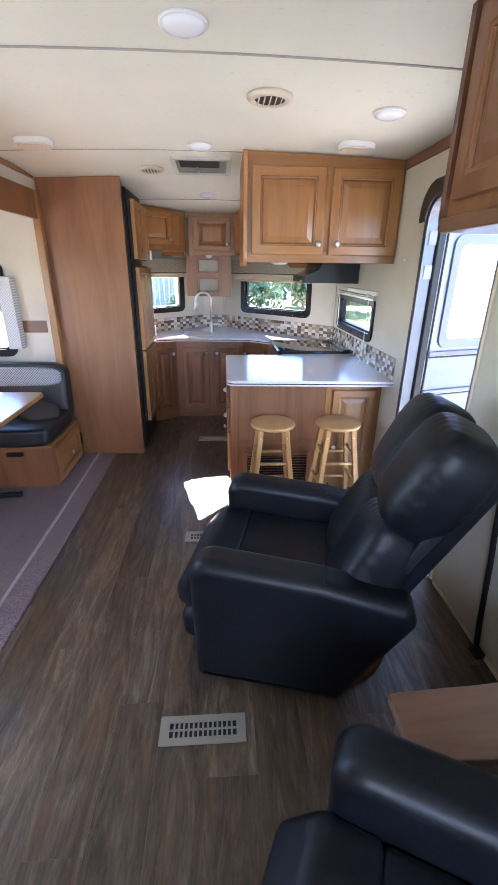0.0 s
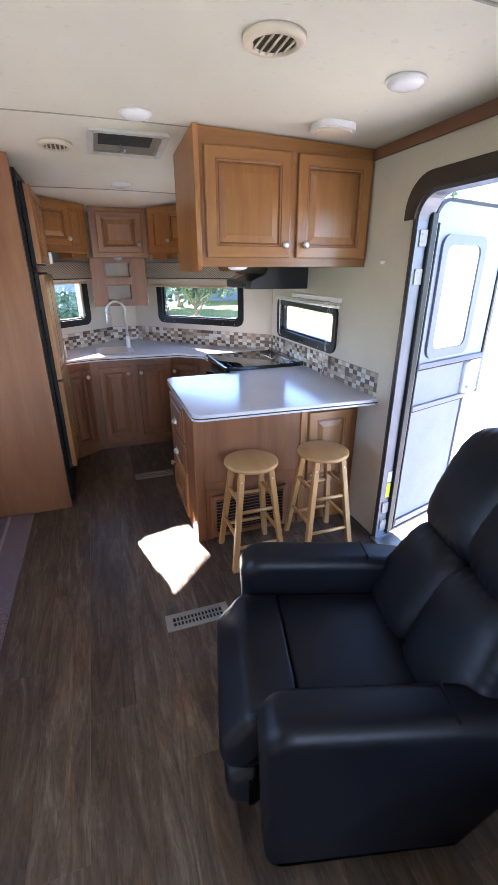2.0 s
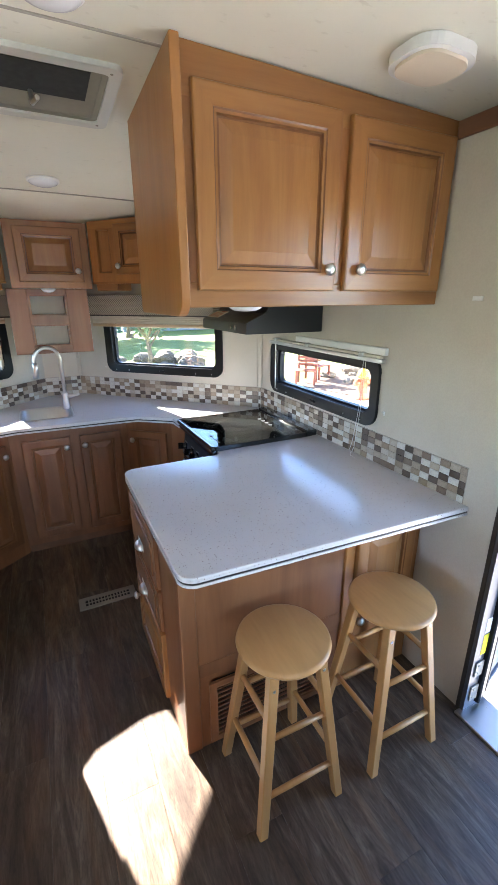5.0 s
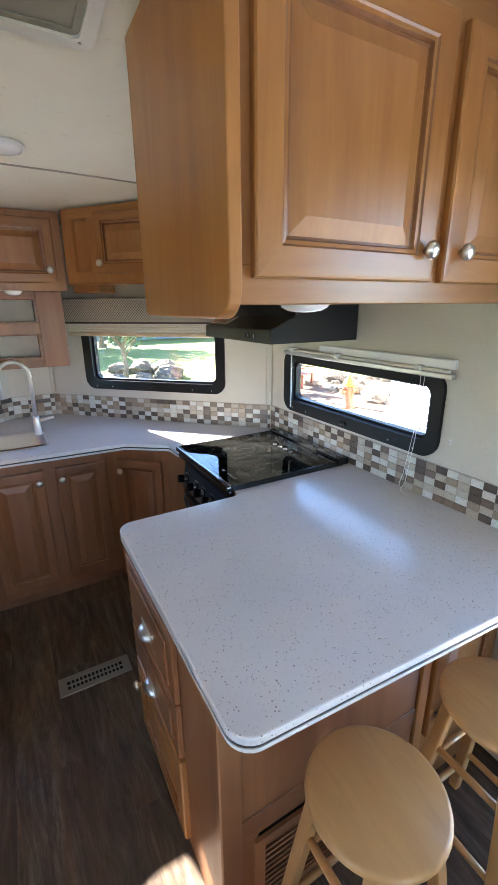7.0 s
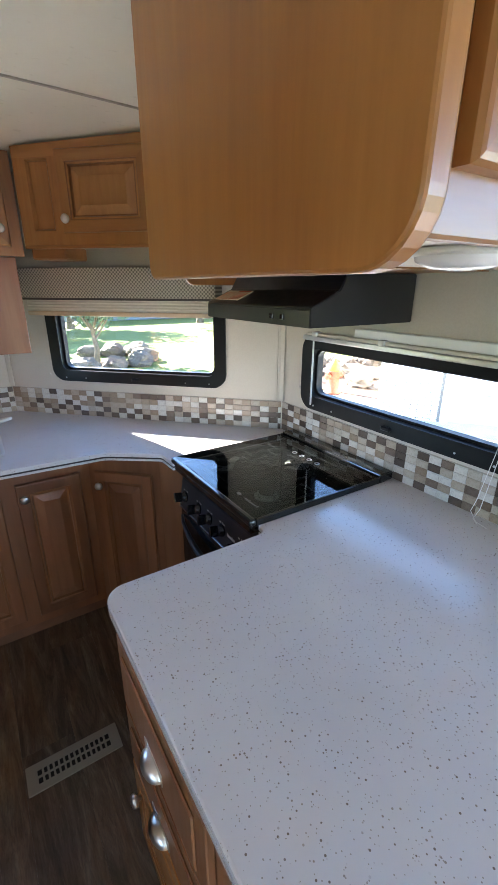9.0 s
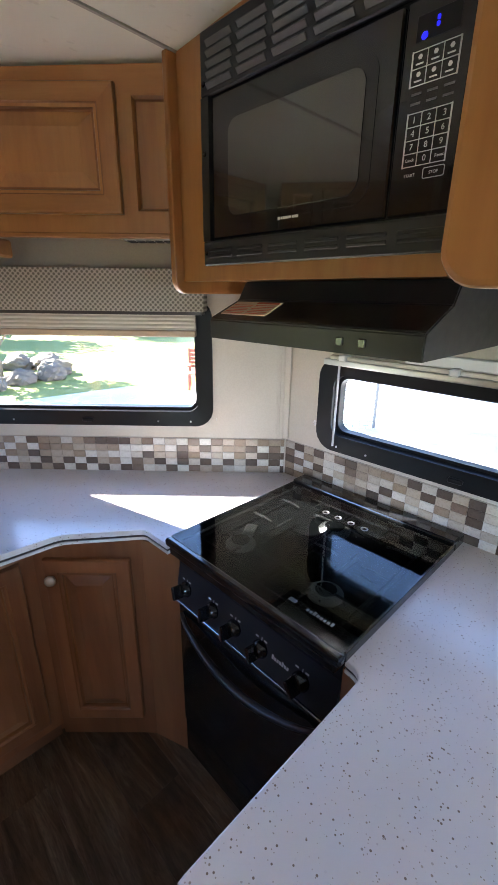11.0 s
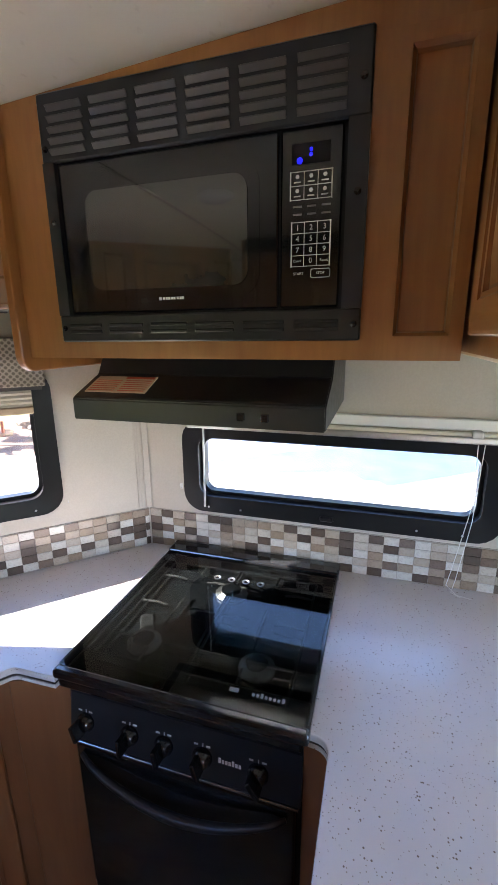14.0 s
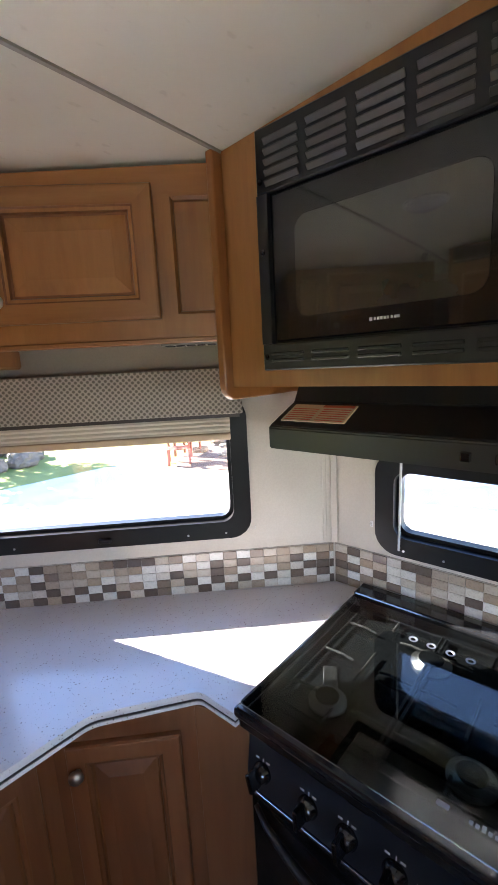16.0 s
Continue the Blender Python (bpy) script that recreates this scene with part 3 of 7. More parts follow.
# ---- windows ----
def window(name, at, w, h, label, fw=0.058, r=0.07, pull=False):
    ob = structure(name, ring(round_rect(w, h, r), round_rect(w - 2 * fw, h - 2 * fw, r * 0.62), 0.05, -0.016, 0.006), M["window_black"], label, "window", at)
    part("window_frame", ring(round_rect(w - 2 * fw + 0.004, h - 2 * fw + 0.004, r * 0.62), round_rect(w - 2 * fw - 0.024, h - 2 * fw - 0.024, r * 0.5), 0.052, 0.018), M["black"], ob, "", at)
    pane = part("pane", plate(round_rect(w - 2 * fw - 0.016, h - 2 * fw - 0.016, r * 0.5), 0.036, 0.040), M["glass"], ob, "", at)
    pane.visible_shadow = False
    if pull:
        bm = box(-0.022, 0.022, -0.03, -0.014, -h / 2 + 0.018, -h / 2 + 0.034, 0.004)
        part("latch", bm, M["black"], ob, "", at)
        bm = bmesh.new()
        for k in (-0.42, -0.3, 0.28, 0.41):
            lathe([(0.004, 0), (0.003, 0.003)], 8, bm, Matrix.Translation((k, -0.0165, -h / 2 + 0.02)) @ Matrix.Rotation(radians(90), 4, "X"))
        part("screw", bm, M["steel"], ob, "", at)
    return ob


window("window_1", facing(((1.16 + 0.035) / 2 - 0.0, (4.43 + 5.555) / 2, 1.3575), -45), 1.0, 0.49, "black-framed slider window with rounded corners", pull=True)
window("window_2", facing((XR, 3.758, 1.245), -90), 1.03, 0.335, "black-framed awning window with rounded corners beside the stove", pull=True)
window("window_3", facing((-0.8, 4.99, 1.365), 45), 1.0, 0.49, "black-framed window with rounded corners beside the fridge")
window("window_4", facing((-1.945, 3.64, 1.275), 0), 0.5, 0.74, "black-framed dinette window")
# the next two windows are unseen, added as places for the fill lamps
window("window_5", facing((-2.2, 1.9, 1.325), 90), 1.68, 0.83, "wide black-framed dinette window, added out of view")
window("window_6", facing((-0.09, Y_REAR, 1.35), 180), 1.58, 0.78, "black-framed rear window, added out of view")


# ---- entrance door ----
DOOR_LEFT, DOOR_RIGHT, DOOR_TOP = 2.58, 1.83, 1.985


def arch(w, h, r, n=8):
    pts = [(-w / 2, 0), (w / 2, 0)] + [(w / 2 - r + r * math.cos(a), h - r + r * math.sin(a)) for a in [math.pi / 2 * k / n for k in range(n + 1)]]
    return pts + [(-w / 2 + r - r * math.sin(a), h - r + r * math.cos(a)) for a in [math.pi / 2 * k / n for k in range(n + 1)]]


jamb_at = facing((XR, (DOOR_LEFT + DOOR_RIGHT) / 2, 0.0), -90)
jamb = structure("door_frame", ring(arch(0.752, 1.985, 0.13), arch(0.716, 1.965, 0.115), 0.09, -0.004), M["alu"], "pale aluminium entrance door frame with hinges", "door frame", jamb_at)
trim_ring = ring([(x, z) for x, z in arch(0.90, 2.055, 0.16)], [(x, z) for x, z in arch(0.75, 1.982, 0.13)], 0.0, -0.018)
bmesh.ops.bisect_plane(trim_ring, geom=trim_ring.verts[:] + trim_ring.edges[:] + trim_ring.faces[:], plane_co=(0, 0, 1.86), plane_no=(0, 0, -1), clear_outer=True)
part("arch_cover", trim_ring, M["arch"], jamb, "dark bronze arched cover over the door top", jamb_at)
part("jamb_edge", box(-0.392, -0.374, -0.008, 0.0, 0.0, 1.865, 0.002), M["arch"], jamb, "", jamb_at)
part("jamb_edge", box(0.374, 0.392, -0.008, 0.0, 0.0, 1.865, 0.002), M["vent_beige"], jamb, "", jamb_at)
part("threshold", box(-0.375, 0.375, -0.035, 0.14, -0.004, 0.012, 0.003), M["steel"], jamb, "scuffed metal threshold plate", jamb_at)
for z in (0.06, 0.19, 1.56, 1.74):
    b = box(-0.357, -0.352, 0.015, 0.075, z, z + 0.075, 0.001)
    for k in (0.018, 0.057):
        lathe([(0.005, 0), (0.004, 0.003)], 8, b, Matrix.Translation((-0.352, 0.03, z + k)) @ Matrix.Rotation(radians(90), 4, "Y"))
    part("hinge", b, M["vent_steel"], jamb, "", jamb_at)
part("sticker", box(-0.3575, -0.3565, 0.03, 0.10, 0.30, 0.40), M["yellow"], jamb, "small yellow sticker", jamb_at)
part("sticker", box(-0.3575, -0.3565, 0.03, 0.10, 0.41, 0.48), M["white_trim"], jamb, "small white sticker", jamb_at)
part("wall_plate", box(-0.63, -0.59, -0.004, 0.001, 1.66, 1.675, 0.001), M["white_trim"], jamb, "", jamb_at)


def open_door():
    at = facing((XR + 0.088, DOOR_LEFT - 0.012, 0.03), 15.5)
    # the lower leaf stops short of the lock side
    top = [(0.365 - 0.12 + 0.12 * math.cos(a), 1.81 + 0.12 * math.sin(a)) for a in [math.pi / 2 * k / 8 for k in range(9)]]
    top += [(-0.365 + 0.12 - 0.12 * math.sin(a), 1.81 + 0.12 * math.cos(a)) for a in [math.pi / 2 * k / 8 for k in range(9)]]
    leaf = [(-0.365, 0.0), (0.235, 0.0), (0.235, 1.075), (0.365, 1.075)] + top
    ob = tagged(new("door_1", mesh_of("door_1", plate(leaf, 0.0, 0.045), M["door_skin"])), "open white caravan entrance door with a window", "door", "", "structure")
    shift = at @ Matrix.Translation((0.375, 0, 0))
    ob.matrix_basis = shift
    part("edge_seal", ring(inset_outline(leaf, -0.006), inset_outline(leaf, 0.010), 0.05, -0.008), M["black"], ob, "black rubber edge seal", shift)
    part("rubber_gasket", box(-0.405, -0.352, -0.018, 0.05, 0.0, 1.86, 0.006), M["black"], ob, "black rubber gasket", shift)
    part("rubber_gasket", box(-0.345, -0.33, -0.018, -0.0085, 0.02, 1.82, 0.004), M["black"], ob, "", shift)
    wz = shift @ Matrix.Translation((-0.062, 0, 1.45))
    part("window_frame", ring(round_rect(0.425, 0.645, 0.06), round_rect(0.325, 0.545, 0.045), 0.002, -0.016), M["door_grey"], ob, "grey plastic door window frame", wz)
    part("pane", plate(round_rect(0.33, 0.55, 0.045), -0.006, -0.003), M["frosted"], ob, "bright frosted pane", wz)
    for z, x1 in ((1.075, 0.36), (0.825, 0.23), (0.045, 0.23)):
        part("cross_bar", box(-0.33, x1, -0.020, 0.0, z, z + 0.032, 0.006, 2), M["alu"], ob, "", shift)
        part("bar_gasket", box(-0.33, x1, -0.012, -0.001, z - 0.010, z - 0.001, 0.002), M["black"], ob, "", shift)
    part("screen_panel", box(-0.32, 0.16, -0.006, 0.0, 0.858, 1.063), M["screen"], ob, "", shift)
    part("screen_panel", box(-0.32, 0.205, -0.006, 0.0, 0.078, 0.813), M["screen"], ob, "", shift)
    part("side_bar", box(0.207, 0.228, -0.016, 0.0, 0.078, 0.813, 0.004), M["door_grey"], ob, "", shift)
    lk = part("lock", box(0.165, 0.225, -0.03, 0.0, 0.862, 1.06, 0.008, 2), M["white_trim"], ob, "", shift)
    b = lathe([(0.016, 0), (0.016, 0.02), (0.008, 0.024), (0.008, 0.045)], 14, None, shift @ Matrix.Translation((0.20, -0.03, 0.905)) @ Matrix.Rotation(radians(90), 4, "X"))
    box_bm = box(-0.05, 0.02, -0.012, 0.0, -0.01, 0.01, 0.004, 2)
    join(b, box_bm, shift @ Matrix.Translation((0.20, -0.07, 0.905)))
    part("handle", b, M["chrome"], lk, "small chrome lever")
    return ob


M["frosted"] = plain("frosted_pane", (0.80, 0.80, 0.82), 0.3, vary=0.02)
open_door()


# ---- cabinet parts ----
def knob(parent, at, x, z):
    m = at @ Matrix.Translation((x, -0.02, z)) @ Matrix.Rotation(radians(90), 4, "X")
    prof = [(0.007, 0), (0.007, 0.010), (0.0175, 0.014), (0.0190, 0.020), (0.015, 0.027), (0.005, 0.030)]
    part("knob", lathe(prof, 18, None, m), M["chrome"], parent, "brushed nickel knob", I4, True)


def panel_door(parent, at, w, h, hold=None, stile=0.054, raised=True, mats=("maple", "maple_x")):
    """A raised-panel door standing proud of its frame; the pose at is its lower left back corner."""
    t = 0.02
    bm = bmesh.new()
    frame_rows = [(0.0, 0.0), (0.0, -t + 0.006), (0.003, -t + 0.001), (0.008, -t), (stile, -t), (stile, 0.0)]
    loops = [[bm.verts.new(p) for p in ((g, y, g), (w - g, y, g), (w - g, y, h - g), (g, y, h - g))] for g, y in frame_rows]
    for p, q in zip(loops, loops[1:] + loops[:1]):
        for i in range(4):
            bm.faces.new((p[i], p[(i + 1) % 4], q[(i + 1) % 4], q[i])).material_index = (i + 1) % 2
    d = part("door", bm, [M[mats[0]], M[mats[1]]], parent, "", at)
    # moulded inner edge and raised field; the groove steps are a darker brown
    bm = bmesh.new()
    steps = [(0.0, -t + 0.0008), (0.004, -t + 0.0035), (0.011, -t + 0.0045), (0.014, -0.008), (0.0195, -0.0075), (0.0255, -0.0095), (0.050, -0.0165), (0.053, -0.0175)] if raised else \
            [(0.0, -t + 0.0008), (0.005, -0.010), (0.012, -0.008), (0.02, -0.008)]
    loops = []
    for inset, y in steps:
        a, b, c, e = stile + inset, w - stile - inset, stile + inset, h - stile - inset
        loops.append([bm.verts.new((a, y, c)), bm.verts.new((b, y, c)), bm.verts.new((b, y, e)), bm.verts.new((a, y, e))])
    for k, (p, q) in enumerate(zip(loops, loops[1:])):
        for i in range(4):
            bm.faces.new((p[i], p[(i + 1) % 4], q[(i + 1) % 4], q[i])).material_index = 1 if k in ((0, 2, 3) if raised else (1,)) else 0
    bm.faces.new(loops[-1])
    part("panel", bm, [M[mats[0]], M["groove_brown"]], d, "", at)
    if hold:
        knob(d, at, *hold)
    return d


def recess(parent, at, w, h, depth=0.014, rim=0.0):
    """A flat inset panel: a shallow tray cut by four slopes, set flush in a face frame."""
    bm = bmesh.new()
    loops = []
    for inset, y in ((0.0, -0.0015), (0.006, 0.006), (0.008, depth)):
        loops.append([bm.verts.new((inset, y, inset)), bm.verts.new((w - inset, y, inset)), bm.verts.new((w - inset, y, h - inset)), bm.verts.new((inset, y, h - inset))])
    for p, q in zip(loops, loops[1:]):
        for i in range(4):
            bm.faces.new((p[i], p[(i + 1) % 4], q[(i + 1) % 4], q[i]))
    bm.faces.new(loops[-1])
    return part("inset_panel", bm, M["maple"], parent, "", at)


def face_frame(parent, at, w, z0, z1, holes, t=0.02, mat=None):
    """A cabinet front with real openings: rows of x0, x1, z0, z1."""
    xs = sorted({0.0, w, *[v for h in holes for v in h[:2]]})
    zs = sorted({z0, z1, *[v for h in holes for v in h[2:]]})
    bm = bmesh.new()
    for a, b in zip(xs, xs[1:]):
        run = None
        for c, d in zip(zs, zs[1:]):
            inside = any(h[0] < (a + b) / 2 < h[1] and h[2] < (c + d) / 2 < h[3] for h in holes)
            if inside:
                if run:
                    box(a, b, 0, t, run[0], run[1], 0, 1, bm)
                run = None
            else:
                run = [run[0], d] if run else [c, d]
        if run:
            box(a, b, 0, t, run[0], run[1], 0, 1, bm)
    return part("face_frame", bm, mat or M["maple"], parent, "", at)


# ---- peninsula overhead cabinet ----
def peninsula_cabinet():
    c = thing("overhead_cabinet", "honey maple overhead cabinet above the peninsula with two raised doors", "cabinet", (0.65, 3.2, 1.63))
    top = lambda x, y: ceiling_z(x, y) - 0.003
    body = bmesh.new()
    vs = [body.verts.new((x, y, z)) for x in (0.17, XR - 0.002) for y in (3.012, 3.46) for z in (1.66, top(x, y))]
    for q in ((0, 1, 3, 2), (4, 6, 7, 5), (0, 4, 5, 1), (2, 3, 7, 6), (0, 2, 6, 4), (1, 5, 7, 3)):
        body.faces.new([vs[i] for i in q])
    part("body", body, M["maple"], c)
    part("underside", box(0.1705, XR - 0.003, 3.013, 3.459, 1.654, 1.6605, 0.001), M["vent_beige"], c, "pale laminated underside")
    # side panel with rounded lower corners
    pts = fillet([(2.972, 1.62), (3.482, 1.62), (3.482, top(0.15, 3.48)), (2.972, top(0.15, 2.99))], [0.055, 0.02, 0, 0], 8)
    bm = soft_prism([(p[0], p[1]) for p in pts], 0.143, 0.170, 0.004)
    bm.transform(Matrix(((0, 0, 1, 0), (1, 0, 0, 0), (0, 1, 0, 0), (0, 0, 0, 1))))
    part("side_panel", bm, M["maple"], c, "end panel with a rounded lower corner")
    at = facing((0.17, 2.992, 0), 0)
    ff = bmesh.new()
    w = XR - 0.002 - 0.17
    box(0, w, 0, 0.02, 1.645, 1.715, 0.003, 1, ff)
    vs = [ff.verts.new((x, y, z)) for x in (0, w) for y in (0.0, 0.02) for z in (2.15, top(0.17 + x, 3.0))]
    for q in ((0, 1, 3, 2), (4, 6, 7, 5), (0, 4, 5, 1), (2, 3, 7, 6), (0, 2, 6, 4), (1, 5, 7, 3)):
        ff.faces.new([vs[i] for i in q])
    part("face_rail", ff, M["maple_x"], c, "", at)
    for a, b in ((0, 0.05), (0.47, 0.55), (w - 0.04, w)):
        part("face_stile", box(a, b, 0.0008, 0.02, 1.715, 2.15), M["maple"], c, "", at)
    panel_door(c, facing((0.197, 2.992, 1.692), 0), 0.465, 0.495, (0.432, 0.064))
    panel_door(c, facing((0.700, 2.992, 1.692), 0), 0.440, 0.492, (0.052, 0.066))
    panel_door(c, facing((0.66, 3.462, 1.692), 180), 0.44, 0.47)
    return c


peninsula_cabinet()


def puck_lamp(at, r, label, squashed=1.0):
    c = thing("puck_lamp", label, "lamp", at.translation)
    part("rim", lathe([(r * 0.8, 0), (r, 0.0), (r, -0.006), (r * 0.93, -0.009), (r * 0.8, -0.007)], 36, None), M["white_trim"], c, "", at, True)
    part("lens", lathe([(r * 0.9, -0.005), (r * 0.86, -0.014), (r * 0.6, -0.022), (r * 0.2, -0.025), (0.001, -0.025)], 36, None, cap=False), M["lamp_lens"], c, "", at, True)
    return c


def on_ceiling(x, y, drop=0.001):
    sl = math.atan(-0.058) if y > 3.05 else 0.0
    sx = -0.06 * (x + 0.1) / 1.26 ** 2
    return Matrix.Translation((x, y, ceiling_z(x, y) - drop)) @ Matrix.Rotation(sl, 4, "X") @ Matrix.Rotation(-math.atan(sx), 4, "Y")


for x, y in ((-0.10, 1.60), (0.755, 2.235), (-0.113, 2.94), (-0.108, 4.24)):
    puck_lamp(on_ceiling(x, y), 0.072, "round white ceiling puck lamp, switched off")
puck_lamp(pose(0.40, 3.10, 1.6535), 0.062, "round white puck lamp under the overhead cabinet")


def ceiling_vent(x, y, r=0.095):
    at = on_ceiling(x, y)
    c = thing("ceiling_vent", "round beige ceiling air vent with slats", "vent", at.translation)
    part("rim", lathe([(r * 0.66, 0), (r, 0.0), (r, -0.008), (r * 0.93, -0.016), (r * 0.72, -0.020), (r * 0.66, -0.012)], 40, None, cap=False), M["vent_beige"], c, "", at, True)
    # backing disc carries the gaps' shade as colour
    part("backing", lathe([(r * 0.72, -0.010), (0.001, -0.010)], 32, None, cap=False), M["vent_gap"], c, "", at)
    for k in range(-2, 3):
        xk = k * r * 0.25
        hw = math.sqrt(max(0.0, (r * 0.68) ** 2 - xk ** 2))
        b = box(-0.0022, 0.0022, -hw, hw, -0.005, 0.005, 0.0008)
        part("slat", b, M["vent_beige"], c, "", at @ Matrix.Translation((xk, 0, -0.0155)) @ Matrix.Rotation(radians(24), 4, "Y"))
    return c


ceiling_vent(0.213, 2.14, 0.095)
ceiling_vent(-0.475, 3.46, 0.085)


def ceiling_speaker(x, y, label):
    at = on_ceiling(x, y)
    c = thing("ceiling_speaker", label, "speaker", at.translation)
    part("housing", prism(round_rect(0.195, 0.175, 0.065, 8), -0.026, 0.0, None), M["white_trim"], c, "", at)
    b = prism(round_rect(0.165, 0.145, 0.055, 8), -0.034, -0.024, None)
    part("grille", b, M["vent_beige"], c, "", at)


ceiling_speaker(0.768, 2.765, "rounded square white ceiling speaker")
ceiling_speaker(-1.03, 2.86, "rounded square white ceiling speaker")


def roof_hatch():
    at = on_ceiling(-0.12, 3.365)
    c = thing("roof_hatch", "white-framed roof vent with a dark screen and crank", "roof vent", at.translation)
    part("frame", ring_flat(round_rect(0.40, 0.385, 0.03), round_rect(0.335, 0.315, 0.02), 0.0, -0.014), M["hatch_frame"], c, "", at)
    part("inner_lip", ring_flat(round_rect(0.3345, 0.3145, 0.02), round_rect(0.30, 0.28, 0.012), -0.0005, -0.007), M["hatch_screen"], c, "", at)
    part("screen", prism(round_rect(0.305, 0.285, 0.02), -0.0035, -0.001), M["hatch_screen"], c, "dark insect screen", at)
    # black sheet painted for the dark of the open hatch
    part("dark_flap", box(-0.145, 0.12, -0.135, 0.03, -0.0062, -0.0042), M["dark_hole"], c, "black sheet for the shade in the vent opening", at)
    b = tube([(0, 0, -0.004), (0.0, 0.0, -0.03), (0.0, -0.02, -0.045), (0.012, -0.07, -0.05)], 0.007, 8)
    part("crank", b, M["steel"], c, "", at @ Matrix.Translation((-0.03, 0.02, 0)))
    for sx, sy in ((-1, -1), (1, -1), (1, 1), (-1, 1)):
        part("screw", lathe([(0.005, 0), (0.004, -0.002)], 8, None, Matrix.Translation((sx * 0.17, sy * 0.165, -0.0135))), M["vent_steel"], c, "", at)


def ring_flat(outer, inner, z0, z1):
    bm = ring(outer, inner, z0, z1)
    bm.transform(Matrix(((1, 0, 0, 0), (0, 0, 1, 0), (0, 1, 0, 0), (0, 0, 0, 1))))
    return bm


M["hatch_screen"] = plain("hatch_screen", (0.24, 0.22, 0.175), 0.8)
M["hatch_frame"] = plain("hatch_frame", (0.55, 0.54, 0.49), 0.45)
roof_hatch()


# ---- microwave cabinet over the stove ----
def microwave_cabinet():
    c = thing("microwave_cabinet", "maple cabinet holding the microwave above the stove", "cabinet", (0.9, 3.95, 1.65))
    top = lambda x, y: ceiling_z(x, y) - 0.003
    at = facing((0.68, 4.432, 0), -90)
    w = 4.432 - 3.484
    face_frame(c, at, w, 1.648, 2.165, [(0.118, 0.760, 1.698, 2.162), (0.83, 0.925, 1.692, 2.14)])
    bm = bmesh.new()
    vs = [bm.verts.new((x, y, z)) for x in (0.68, 0.70) for y in (3.484, 4.432) for z in (2.165, top(x, y))]
    for q in ((0, 1, 3, 2), (4, 6, 7, 5), (0, 4, 5, 1), (2, 3, 7, 6), (0, 2, 6, 4), (1, 5, 7, 3)):
        bm.faces.new([vs[i] for i in q])
    part("top_rail", bm, M["maple"], c)
    recess(c, at @ Matrix.Translation((0.83, 0.0, 1.692)), 0.095, 0.448, 0.016)
    pts = fillet([(0.652, 1.615), (XR - 0.012, 1.615), (XR - 0.012, 2.17), (0.652, top(0.65, 4.46))], [0.04, 0, 0, 0], 8)
    bm = soft_prism([(p[0], p[1]) for p in pts], 4.433, 4.455, 0.004)
    bm.transform(Matrix(((1, 0, 0, 0), (0, 0, 1, 0), (0, 1, 0, 0), (0, 0, 0, 1))))
    bmesh.ops.recalc_face_normals(bm, faces=bm.faces)
    part("side_panel", bm, M["maple"], c, "end panel with a rounded lower corner")
    part("bottom", box(0.70, XR - 0.003, 3.484, 4.432, 1.652, 1.668), M["maple_x"], c)
    return c


microwave_cabinet()


